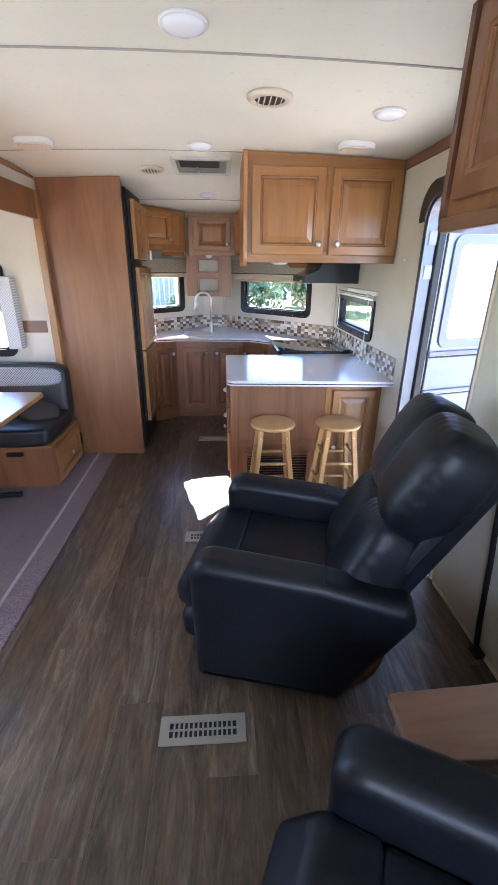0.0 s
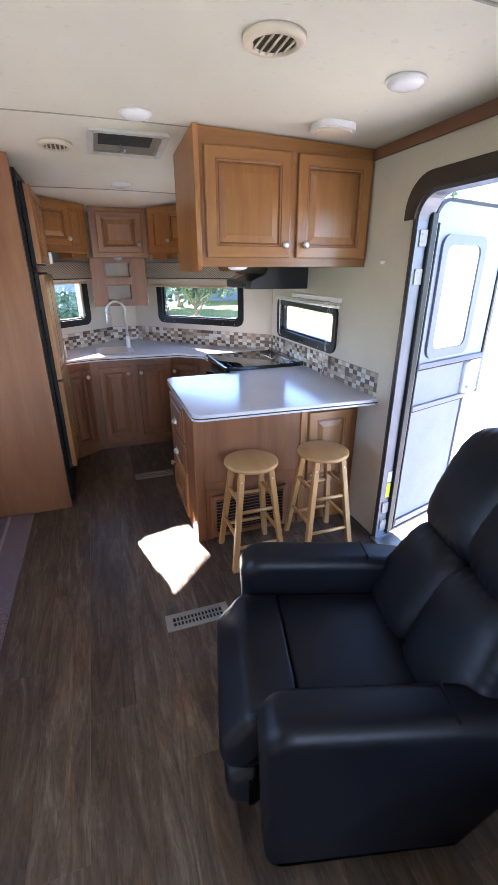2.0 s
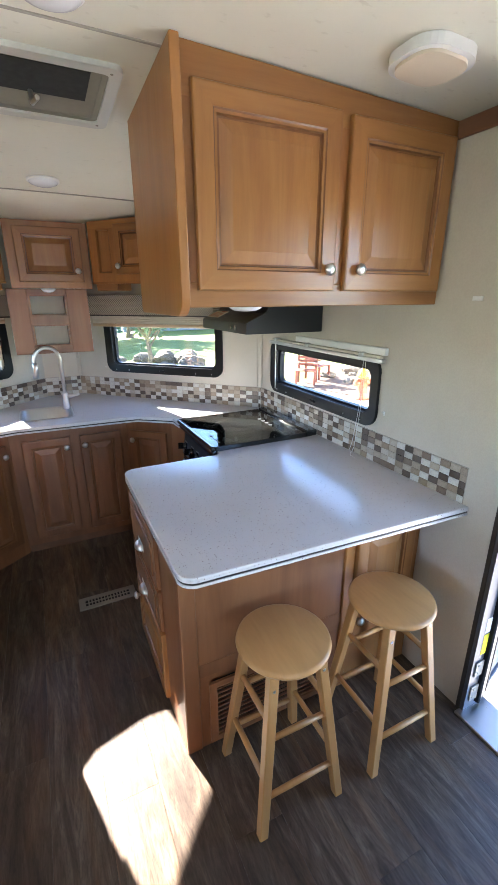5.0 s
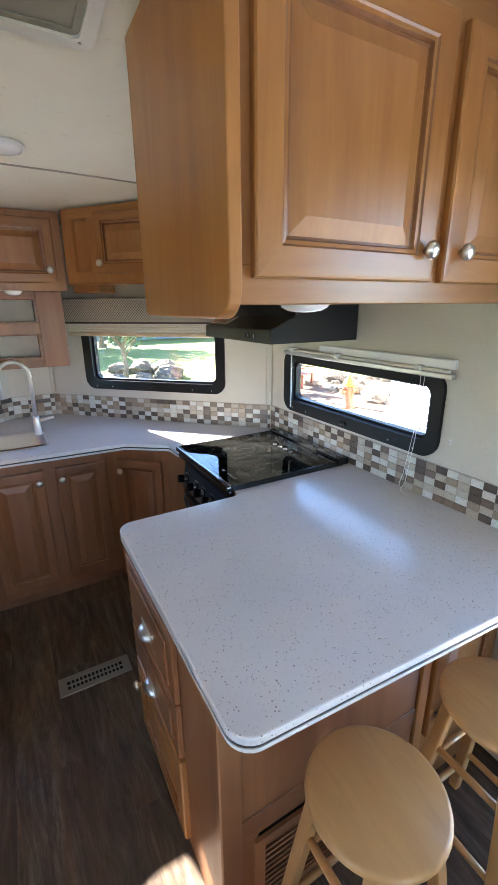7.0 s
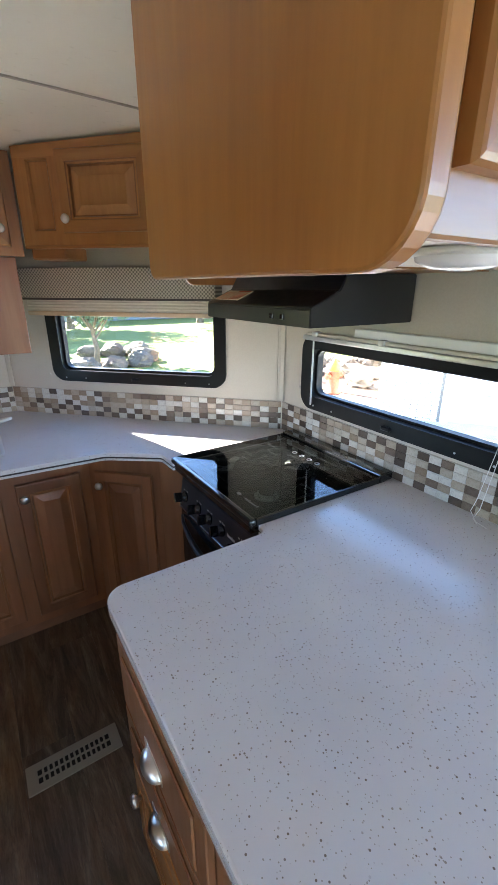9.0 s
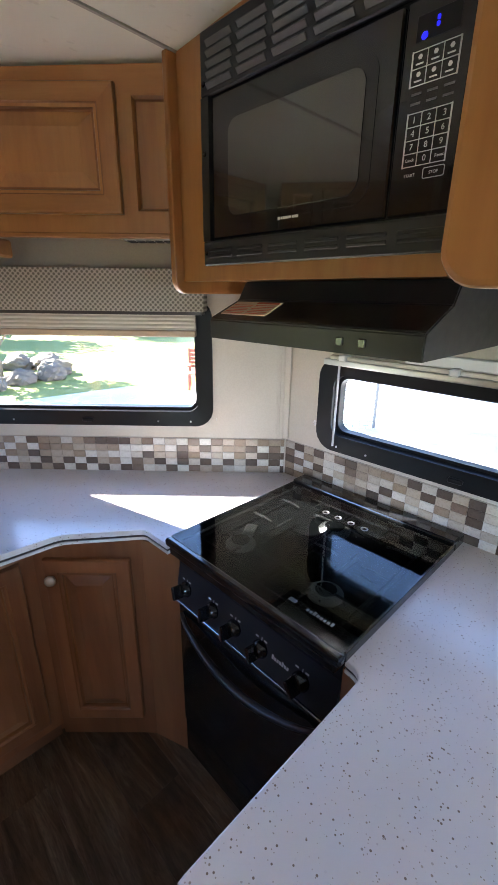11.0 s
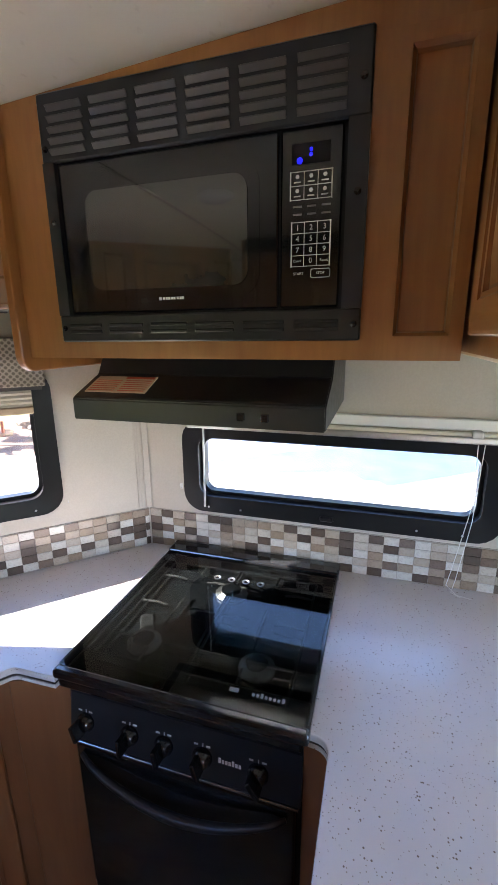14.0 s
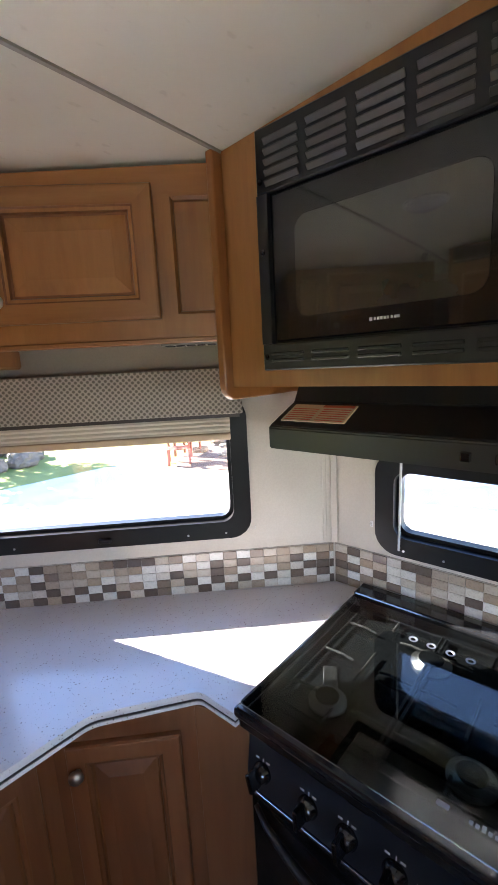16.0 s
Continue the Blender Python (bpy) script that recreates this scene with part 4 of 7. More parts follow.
def microwave():
    at = facing((0.68, 4.325, 1.685), -90)
    c = thing("microwave", "built-in black microwave with a trim kit and keypad", "microwave", (0.8, 3.99, 1.69))
    W, H = 0.665, 0.488
    bm = bmesh.new()
    box(0, W, -0.012, 0.0, 0, 0.058, 0.003, 1, bm)
    box(0, W, -0.012, 0.0, H - 0.125, H, 0.003, 1, bm)
    box(0, 0.028, -0.012, 0.0, 0.058, H - 0.125, 0, 1, bm)
    box(W - 0.036, W, -0.012, 0.0, 0.058, H - 0.125, 0, 1, bm)
    part("trim_frame", bm, M["black_satin"], c, "", at)
    part("body", box(0.02, W - 0.02, 0.004, 0.40, 0.03, H - 0.03), M["black"], c, "", at)
    # louvres: six groups above, six below; the upper slats have sheen in their colour
    for g in range(6):
        x0 = 0.026 + g * 0.103
        for k in range(5):
            z = H - 0.113 + k * 0.0195
            b = box(0, 0.084, -0.001, 0.0015, -0.006, 0.0065, 0.0008, 1)
            part("louvre", b, M["louvre"], c, "", at @ Matrix.Translation((x0, -0.0155, z + 0.0045)) @ Matrix.Rotation(radians(38), 4, "X"))
        for k in range(2):
            z = 0.018 + k * 0.014
            part("louvre", box(x0, x0 + 0.084, -0.015, -0.0115, z, z + 0.007, 0.0015, 1), M["black_satin"], c, "", at)
    door = part("door", box(0.034, 0.507, -0.006, 0.006, 0.062, H - 0.129, 0.003, 1), M["black_gloss"], c, "", at)
    part("window", plate([(x + 0.270, z + 0.206) for x, z in round_rect(0.356, 0.196, 0.028, 6)], -0.0085, -0.0055), M["mw_window"], door, "dark see-through window", at)
    part("window_border", ring([(x + 0.272, z + 0.206) for x, z in round_rect(0.398, 0.232, 0.036, 6)], [(x + 0.270, z + 0.206) for x, z in round_rect(0.358, 0.198, 0.028, 6)], -0.0055, -0.0072), M["black_gloss"], door, "", at)
    bm = bmesh.new()
    box(0.252, 0.258, -0.0068, -0.0055, 0.084, 0.097, 0, 1, bm)
    for k, (a, hgt) in enumerate(((0.241, 0.0085), (0.2475, 0.006), (0.2535, 0.006), (0.260, 0.008), (0.2655, 0.006), (0.273, 0.0085), (0.2795, 0.007), (0.285, 0.006))):
        box(a + 0.02, a + 0.0242, -0.0068, -0.0055, 0.085, 0.085 + hgt, 0, 1, bm)
    part("maker_mark", bm, M["pale_print"], door, "small pale maker's mark", at)
    pad = part("control_panel", box(0.512, 0.622, -0.006, 0.006, 0.062, H - 0.129, 0.003, 1), M["black_gloss"], c, "", at)
    part("display", box(0.532, 0.60, -0.0075, -0.0055, 0.303, 0.336, 0.0005), M["black"], pad, "", at)
    bm = bmesh.new()
    for z in (0.314, 0.322):
        box(0.5635, 0.5685, -0.009, -0.0072, z, z + 0.006, 0.0012, 1, bm)
    lathe([(0.0055, 0), (0.004, 0.0012)], 14, bm, Matrix.Translation((0.546, -0.0074, 0.309)) @ Matrix.Rotation(radians(90), 4, "X"))
    part("digits", bm, M["blue_digit"], pad, "glowing blue clock digits", at)

    def grid(x0, x1, z0, z1, cols, rows):
        bm = bmesh.new()
        th = 0.0011
        for i in (0, cols):
            x = x0 + (x1 - x0) * i / cols
            box(x - th, x + th, -0.0072, -0.0055, z0 - th, z1 + th, 0, 1, bm)
        for j in range(rows + 1):
            z = z0 + (z1 - z0) * j / rows
            box(x0, x1, -0.00715, -0.0055, z - th / 2, z + th / 2, 0, 1, bm)
        for i in range(1, cols):
            x = x0 + (x1 - x0) * i / cols
            box(x - th / 2, x + th / 2, -0.0071, -0.0055, z0, z1, 0, 1, bm)
        part("key_frame", bm, M["pale_print"], pad, "", at)

    grid(0.530, 0.604, 0.247, 0.292, 3, 2)
    grid(0.533, 0.604, 0.135, 0.210, 3, 4)
    bm = bmesh.new()
    for i in range(3):
        for j in range(2):
            x, z = 0.5423 + i * 0.0247, 0.260 + j * 0.0225
            box(x - 0.006, x + 0.006, -0.007, -0.0055, z - 0.008, z - 0.006, 0, 1, bm)
            lathe([(0.004, 0), (0.003, 0.001)], 6, bm, Matrix.Translation((x, -0.0058, z + 0.002)) @ Matrix.Rotation(radians(90), 4, "X"))
    part("key_print", bm, M["pale_print"], pad, "", at)
    bm = bmesh.new()
    for i in range(3):
        for z in (0.236, 0.223):
            x = 0.543 + i * 0.026
            box(x - 0.008, x + 0.008, -0.007, -0.0055, z - 0.0015, z + 0.0015, 0, 1, bm)
    part("key_print", bm, M["grey_print"], pad, "", at)
    keys = "123456789"
    for k, ch in enumerate(keys + "0"):
        i, j = (k % 3, k // 3) if k < 9 else (1, 3)
        words(ch, 0.0125, pad, at @ Matrix.Translation((0.532 + 0.0123 + i * 0.0247, -0.0062, 0.210 - 0.0094 - j * 0.01875)), M["pale_print"])
    words("Clock", 0.0065, pad, at @ Matrix.Translation((0.5443, -0.0062, 0.1444)), M["pale_print"])
    words("Reset", 0.0065, pad, at @ Matrix.Translation((0.5937, -0.0062, 0.1444)), M["pale_print"])
    words("START", 0.0065, pad, at @ Matrix.Translation((0.547, -0.0062, 0.122)), M["pale_print"])
    words("STOP", 0.0065, pad, at @ Matrix.Translation((0.588, -0.0062, 0.122)), M["pale_print"])
    part("key_frame", ring([(x + 0.588, z + 0.122) for x, z in round_rect(0.036, 0.016, 0.003)], [(x + 0.588, z + 0.122) for x, z in round_rect(0.034, 0.014, 0.0025)], -0.0055, -0.007), M["pale_print"], pad, "", at)
    for x, z in ((0.012, 0.03), (0.012, 0.25), (0.012, H - 0.1), (W - 0.012, 0.03), (W - 0.016, 0.25), (W - 0.014, H - 0.07)):
        part("screw", lathe([(0.006, 0), (0.006, 0.002), (0.002, 0.0035)], 12, None, at @ Matrix.Translation((x, -0.0118, z)) @ Matrix.Rotation(radians(90), 4, "X")), M["black_gloss"], c)
    return c


def words(text, size, parent, at, material, name="lettering"):
    """Letters of the built-in font, centred, turned into a mesh that lies on a face."""
    cu = bpy.data.curves.new("letters", "FONT")
    cu.body, cu.size, cu.align_x, cu.align_y, cu.extrude = text, size, "CENTER", "CENTER", 0.0003
    tmp = bpy.data.objects.new("letters", cu)
    scene.collection.objects.link(tmp)
    me = bpy.data.meshes.new_from_object(tmp.evaluated_get(bpy.context.evaluated_depsgraph_get()))
    bpy.data.objects.remove(tmp)
    bpy.data.curves.remove(cu)
    me.transform(Matrix.Rotation(radians(90), 4, "X"))
    me.materials.clear()
    me.materials.append(material)
    return part(name, me, None, parent, "", at)


M["black_satin"] = plain("black_satin_trim", (0.014, 0.015, 0.017), 0.38, vary=0.08)
# black slats painted greyer for the reflections they catch
M["louvre"] = plain("sheen_louvre", (0.075, 0.074, 0.069), 0.3, vary=0.08)
microwave()


def range_hood():
    c = thing("range_hood", "black range hood under the microwave cabinet", "range hood", (0.93, 4.03, 1.5))
    y0, y1 = 3.72, 4.345
    side = [(0.700, 1.497), (XR - 0.004, 1.497), (XR - 0.004, 1.650), (0.84, 1.650), (0.81, 1.60), (0.704, 1.553), (0.700, 1.548)]
    bm = prism(side, y0, y1)
    bm.transform(Matrix(((1, 0, 0, 0), (0, 0, 1, 0), (0, 1, 0, 0), (0, 0, 0, 1))))
    bmesh.ops.recalc_face_normals(bm, faces=bm.faces)
    bmesh.ops.bevel(bm, geom=bm.edges[:], offset=0.003, segments=2, affect="EDGES")
    part("shell", bm, M["black_satin"], c)
    for y in (3.85, 3.905):
        part("switch", box(0.694, 0.702, y - 0.009, y + 0.009, 1.514, 1.532, 0.002), M["black_gloss"], c)
    sl = math.atan2(0.047, 0.106)
    m = Matrix.Translation((0.757, 4.24, 1.5785)) @ Matrix.Rotation(-sl, 4, "Y")
    part("label", box(-0.035, 0.04, -0.085, 0.085, -0.002, 0.0008), M["label_paper"], c, "tan printed warning label", m)
    part("label_header", box(0.028, 0.038, -0.08, 0.0, -0.001, 0.0014), M["label_red"], c, "", m)
    bm = bmesh.new()
    for k in range(6):
        box(-0.03 + k * 0.0095, -0.027 + k * 0.0095, -0.078, -0.006, -0.001, 0.0013, 0, 1, bm)
        box(-0.03 + k * 0.0095, -0.027 + k * 0.0095, 0.006, 0.078, -0.001, 0.0013, 0, 1, bm)
    part("label_print", bm, M["label_red"], c, "", m)
    part("filter", box(0.74, XR - 0.05, y0 + 0.03, y1 - 0.03, 1.4945, 1.498), M["steel"], c)


range_hood()


# ---- corner strips and small hooks ----
structure("corner_trim", box(-0.012, 0.012, -0.012, 0.0, 1.064, 1.65, 0.003), M["wall"], "beige corner moulding between the angled walls", "trim", pose(XR - 0.004, 4.428, 0, 0, 0, -67.5))
structure("corner_trim", box(-0.012, 0.012, -0.012, 0.0, 1.064, 1.65, 0.003), M["wall"], "beige corner moulding between the angled walls", "trim", pose(XA, Y_END - 0.004, 0, 0, 0, -22.5))
structure("wall_seam", box(-0.006, 0.006, -0.003, 0.001, 1.064, 1.56, 0.001), M["wall"], "slim vertical wall strip", "trim", facing((1.135, 4.455, 0), -45))


def shade_hook(at):
    c = thing("shade_hook", "tiny metal hook that holds the shade cord", "hook", at.translation)
    part("plate", box(-0.005, 0.005, -0.0025, 0.0005, -0.010, 0.010, 0.001), M["white_trim"], c, "", at)
    part("pin", tube([(0, -0.002, 0.003), (0, -0.012, 0.003), (0, -0.014, 0.009)], 0.0016, 8), M["chrome"], c, "", at)
    part("screw", lathe([(0.003, 0), (0.002, 0.0012)], 8, None, at @ Matrix.Translation((0, -0.0025, -0.005)) @ Matrix.Rotation(radians(90), 4, "X")), M["steel"], c)


shade_hook(facing((0.962, 4.633, 1.14), -45))
shade_hook(facing((0.227, 5.368, 1.143), -45))
shade_hook(facing((XR - 0.0005, 4.29, 1.16), -90))
shade_hook(facing((XR - 0.0005, 3.20, 1.162), -90))


# ---- worktops ----
TOPZ = 0.91


def worktop(name, outline, radii, label):
    pts = fillet(outline, radii, 7)
    c = thing(name, label, "worktop", (sum(p[0] for p in outline) / len(outline), sum(p[1] for p in outline) / len(outline), TOPZ - 0.036))
    return c, [(p[0], p[1]) for p in pts]


def slab(c, pts):
    top = prism(pts, TOPZ - 0.018, TOPZ, bevel=0.004)
    part("top", top, M["counter"], c)
    part("edge_band", prism(inset_outline(pts, 0.002), TOPZ - 0.026, TOPZ - 0.0185), M["stripe"], c, "dark stripe along the edge")
    part("underside", prism(pts, TOPZ - 0.036, TOPZ - 0.0265), M["counter"], c)


pen, pen_pts = worktop("peninsula_worktop", [(0.030, 2.757), (XR - 0.001, 2.707), (XR - 0.001, 3.712), (0.525, 3.712), (0.520, 3.668), (0.030, 3.668)],
                       [0.055, 0, 0, 0.0, 0.03, 0.055], "speckled cream solid-surface peninsula worktop with a dark edge stripe")
slab(pen, pen_pts)

# the run by the sink is two slabs side by side with a basin between their cut edges
SX0, SX1, SY0, SY1 = -0.42, -0.10, 4.78, 5.13
front = [(0.497, 4.318), (0.494, 4.435), (0.285, 4.588), (-0.455, 4.622), (-0.700, 4.556), (-0.735, 4.36)]
back = [(XL + 0.01, 4.36), (XL + 0.003, 4.428), (XB, Y_END - 0.003), (XA, Y_END - 0.003), (XR - 0.004, 4.428), (XR - 0.003, 4.318)]
run = thing("sink_worktop", "speckled cream worktop with a sink cut-out and a dark edge stripe", "worktop", (0, 4.9, TOPZ - 0.036))


def slab_with_hole(outline, hole, z0, z1):
    """An outline slab with a hole: both outlines filled as one face by a triangle fill."""
    bm = bmesh.new()
    edges = []
    for loop in (outline, hole):
        vs = [bm.verts.new((x, y, z1)) for x, y in loop]
        edges += [bm.edges.new((vs[i], vs[(i + 1) % len(vs)])) for i in range(len(vs))]
    bmesh.ops.triangle_fill(bm, edges=edges, use_beauty=True)
    up = bmesh.ops.extrude_face_region(bm, geom=bm.faces[:])
    for e in up["geom"]:
        if isinstance(e, bmesh.types.BMVert):
            e.co.z = z0
    return bm


run_pts = [(p[0], p[1]) for p in fillet(front + back, [0.0, 0.03, 0.08, 0.14, 0.05, 0] + [0] * 6, 6)]
hole = [(x + (SX0 + SX1) / 2, y + (SY0 + SY1) / 2) for x, y in round_rect(SX1 - SX0, SY1 - SY0, 0.05, 5)]
part("top", slab_with_hole(run_pts, hole, TOPZ - 0.018, TOPZ), M["counter"], run)
part("edge_band", slab_with_hole(inset_outline(run_pts, 0.002), hole, TOPZ - 0.026, TOPZ - 0.0185), M["stripe"], run, "dark stripe along the edge")
part("underside", slab_with_hole(run_pts, hole, TOPZ - 0.036, TOPZ - 0.0265), M["counter"], run)


def sink():
    cx, cy = (SX0 + SX1) / 2, (SY0 + SY1) / 2
    c = thing("sink", "stainless steel sink basin set in the worktop", "sink", (cx, cy, 0.74))
    bm = bmesh.new()
    rows = [(0.012, TOPZ + 0.001), (0.0, TOPZ + 0.0015), (-0.006, TOPZ - 0.004), (-0.012, 0.80), (-0.03, 0.755), (-0.06, 0.750)]
    loops = []
    for g, z in rows:
        loops.append([bm.verts.new((cx + x, cy + y, z)) for x, y in round_rect(SX1 - SX0 + 2 * g, SY1 - SY0 + 2 * g, max(0.02, 0.05 + g), 5)])
    for a, b in zip(loops, loops[1:]):
        for i in range(len(a)):
            bm.faces.new((a[i], a[(i + 1) % len(a)], b[(i + 1) % len(a)], b[i]))
    bm.faces.new(loops[-1])
    part("basin", bm, M["steel"], c, "", I4, True)
    part("drain", lathe([(0.04, 0.7505), (0.04, 0.753), (0.03, 0.7535), (0.028, 0.751)], 24, None, Matrix.Translation((cx, cy, 0))), M["chrome"], c)


sink()


def faucet():
    x, y = -0.122, 5.052
    c = thing("faucet", "tall brushed-nickel pull-down kitchen faucet", "faucet", (x, y, TOPZ))
    part("base", lathe([(0.027, 0), (0.027, 0.006), (0.021, 0.012), (0.019, 0.10), (0.016, 0.115)], 20, None, Matrix.Translation((x, y, TOPZ))), M["chrome"], c, "", I4, True)
    d = Vector((-0.95, -0.30, 0)).normalized()
    pts = [Vector((x, y, TOPZ + 0.10)), Vector((x, y, TOPZ + 0.355))]
    r = 0.087
    for k in range(1, 13):
        a = math.pi * k / 12 * 1.05
        pts.append(Vector((x, y, TOPZ + 0.355 + r * math.sin(a))) + d * (r - r * math.cos(a)))
    part("spout", tube(pts, 0.0125, 14), M["chrome"], c, "", I4, True)
    e = pts[-1]
    part("spray_head", tube([e, e + Vector((0, 0, -0.03)) - d * 0.004, e + Vector((0, 0, -0.10)) + d * 0.004], [0.0155, 0.017, 0.0195], 16), M["chrome"], c, "", I4, True)
    part("lever", tube([(x, y, TOPZ + 0.085), (x + 0.045, y - 0.01, TOPZ + 0.09), (x + 0.095, y - 0.02, TOPZ + 0.10)], [0.014, 0.012, 0.007], 12), M["chrome"], c, "", I4, True)


faucet()


# ---- base cabinets ----
def sink_cabinet():
    c = thing("sink_cabinet", "maple base cabinet below the sink with raised doors, shade put into its colour", "cabinet", (-0.1, 4.9, 0))
    y = 4.70
    # darker laminate on these maple doors and frames stands in for shade
    bm = prism([(0.485, 4.45), (0.49, 4.50), (0.3, 4.95), (-0.5, 4.95), (-0.75, 4.60), (-0.75, 4.53), (-0.50, y + 0.02), (0.23, y + 0.02)], 0.0, TOPZ - 0.04)
    part("body", bm, M["laminate"], c)
    at = facing((-0.50, y, 0), 0)
    face_frame(c, at, 0.73, 0.05, TOPZ - 0.04, [], 0.018, M["laminate"])
    part("kick_board", box(-0.49, 0.22, y + 0.003, y + 0.018, 0.0, 0.05), M["trim_brown"], c)
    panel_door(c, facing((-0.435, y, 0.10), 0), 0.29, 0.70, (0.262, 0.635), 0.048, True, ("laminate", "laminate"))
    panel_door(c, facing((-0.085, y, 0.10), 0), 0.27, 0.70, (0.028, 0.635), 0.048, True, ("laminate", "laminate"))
    part("stove_filler", prism([(0.484, 4.448), (0.50, 4.46), (0.555, 4.32), (0.535, 4.315)], 0.0, TOPZ - 0.04), M["laminate"], c)
    # angled ends
    p, q = Vector((0.23, y)), Vector((0.486, 4.452))
    ln = (q - p).length
    ang = math.degrees(math.atan2(q.y - p.y, q.x - p.x))
    a2 = facing((p.x, p.y, 0), ang)
    face_frame(c, a2, ln, 0.0, TOPZ - 0.04, [], 0.018, M["laminate"])
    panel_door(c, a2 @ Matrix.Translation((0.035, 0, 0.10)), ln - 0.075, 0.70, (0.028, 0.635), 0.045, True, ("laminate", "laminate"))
    p, q = Vector((-0.747, 4.513)), Vector((-0.50, y))
    ln = (q - p).length
    ang = math.degrees(math.atan2(q.y - p.y, q.x - p.x))
    a3 = facing((p.x, p.y, 0), ang)
    face_frame(c, a3, ln, 0.0, TOPZ - 0.04, [], 0.018, M["laminate"])
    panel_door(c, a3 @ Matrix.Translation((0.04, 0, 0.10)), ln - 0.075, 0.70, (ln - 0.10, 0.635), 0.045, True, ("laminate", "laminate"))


sink_cabinet()


def cup_pull(parent, at):
    """A half-dome bin pull, hollow below."""
    bm = bmesh.new()
    nu, nv = 14, 6
    rows = []
    for j in range(nv + 1):
        b = math.pi / 2 * j / nv
        rows.append([bm.verts.new((0.042 * math.cos(math.pi * i / nu), -0.026 * math.cos(b) * math.sin(math.pi * i / nu) - 0.002, 0.026 * math.sin(b) * math.sin(math.pi * i / nu))) for i in range(nu + 1)])
    for a, b in zip(rows, rows[1:]):
        for i in range(nu):
            bm.faces.new((a[i], a[i + 1], b[i + 1], b[i]))
    bmesh.ops.remove_doubles(bm, verts=bm.verts, dist=1e-4)
    box(-0.048, 0.048, -0.003, 0.0, -0.004, 0.03, 0.001, 1, bm)
    part("cup_pull", bm, M["chrome"], parent, "polished nickel cup pull", at, True)


def peninsula_base():
    c = thing("peninsula_cabinet", "wood-laminate peninsula base with drawers, a small door and a louvred vent", "cabinet", (0.6, 3.3, 0))
    y = 2.91
    part("body", box(0.075, XR - 0.003, y + 0.02, 3.64, 0.0, TOPZ - 0.04), M["laminate"], c)
    part("stove_filler", box(0.535, 0.56, 3.64, 3.721, 0.0, TOPZ - 0.04), M["laminate"], c)
    at = facing((0.055, y, 0), 0)
    w = XR - 0.003 - 0.055
    part("front_panel", box(0.02, 0.70, 0.0, 0.02, 0.33, TOPZ - 0.038), M["laminate"], c, "", at)
    part("front_panel", box(0.60, 0.70, 0.001, 0.02, 0.0, 0.33), M["laminate"], c, "", at)
    part("front_panel", box(0.02, 0.105, 0.001, 0.02, 0.0, 0.33), M["laminate"], c, "", at)
    part("corner_post", box(0.0, 0.06, -0.006, 0.02, 0.0, TOPZ - 0.038, 0.004), M["laminate"], c, "", at)
    part("mid_rail", box(0.06, 0.70, -0.004, 0.0, 0.355, 0.415, 0.002), M["laminate"], c, "", at)
    part("mid_stile", box(0.69, 0.735, -0.010, 0.02, 0.0, TOPZ - 0.038, 0.004), M["maple"], c, "", at)
    face_frame(c, at @ Matrix.Translation((0.735, 0, 0)), w - 0.735, 0.0, TOPZ - 0.038, [], 0.02)
    panel_door(c, facing((0.80, y, 0.27), 0), 0.315, 0.53, (0.03, 0.09), 0.05)
    # louvred return-air vent
    v = part("vent_frame", ring([(x + 0.355, z + 0.165) for x, z in round_rect(0.52, 0.30, 0.004, 2)], [(x + 0.355, z + 0.165) for x, z in round_rect(0.46, 0.245, 0.003, 2)], 0.0, -0.010), M["laminate"], c, "", at)
    # black board behind the louvres gives the duct's shade
    part("vent_back", box(0.12, 0.59, 0.012, 0.018, 0.03, 0.30), M["dark_hole"], v, "", at)
    for k in range(11):
        z = 0.048 + k * 0.0225
        part("louvre", box(-0.231, 0.231, -0.009, 0.009, -0.0025, 0.0025, 0.001), M["laminate"], v, "", at @ Matrix.Translation((0.355, 0.0, z)) @ Matrix.Rotation(radians(-30), 4, "X"))
    # drawers on the kitchen side, their shade put in as darker laminate
    la = facing((0.055, 3.64, 0), -90)
    part("end_panel", box(0.0, 0.73, 0.0, 0.02, 0.0, TOPZ - 0.038), M["laminate"], c, "", la)
    for z0, z1, pull in ((0.605, 0.83, True), (0.40, 0.595, True)):
        bm = box(0.035, 0.50, -0.018, -0.0005, z0, z1, 0.003)
        d = part("drawer_front", bm, M["laminate"], c, "", la)
        part("drawer_field", box(0.075, 0.46, -0.024, -0.017, z0 + 0.035, z1 - 0.035, 0.004), M["laminate"], d, "", la)
        cup_pull(d, la @ Matrix.Translation((0.27, -0.023, (z0 + z1) / 2 - 0.045)))
    panel_door(c, la @ Matrix.Translation((0.035, 0, 0.05)), 0.465, 0.335, (0.05, 0.24), 0.05)


peninsula_base()


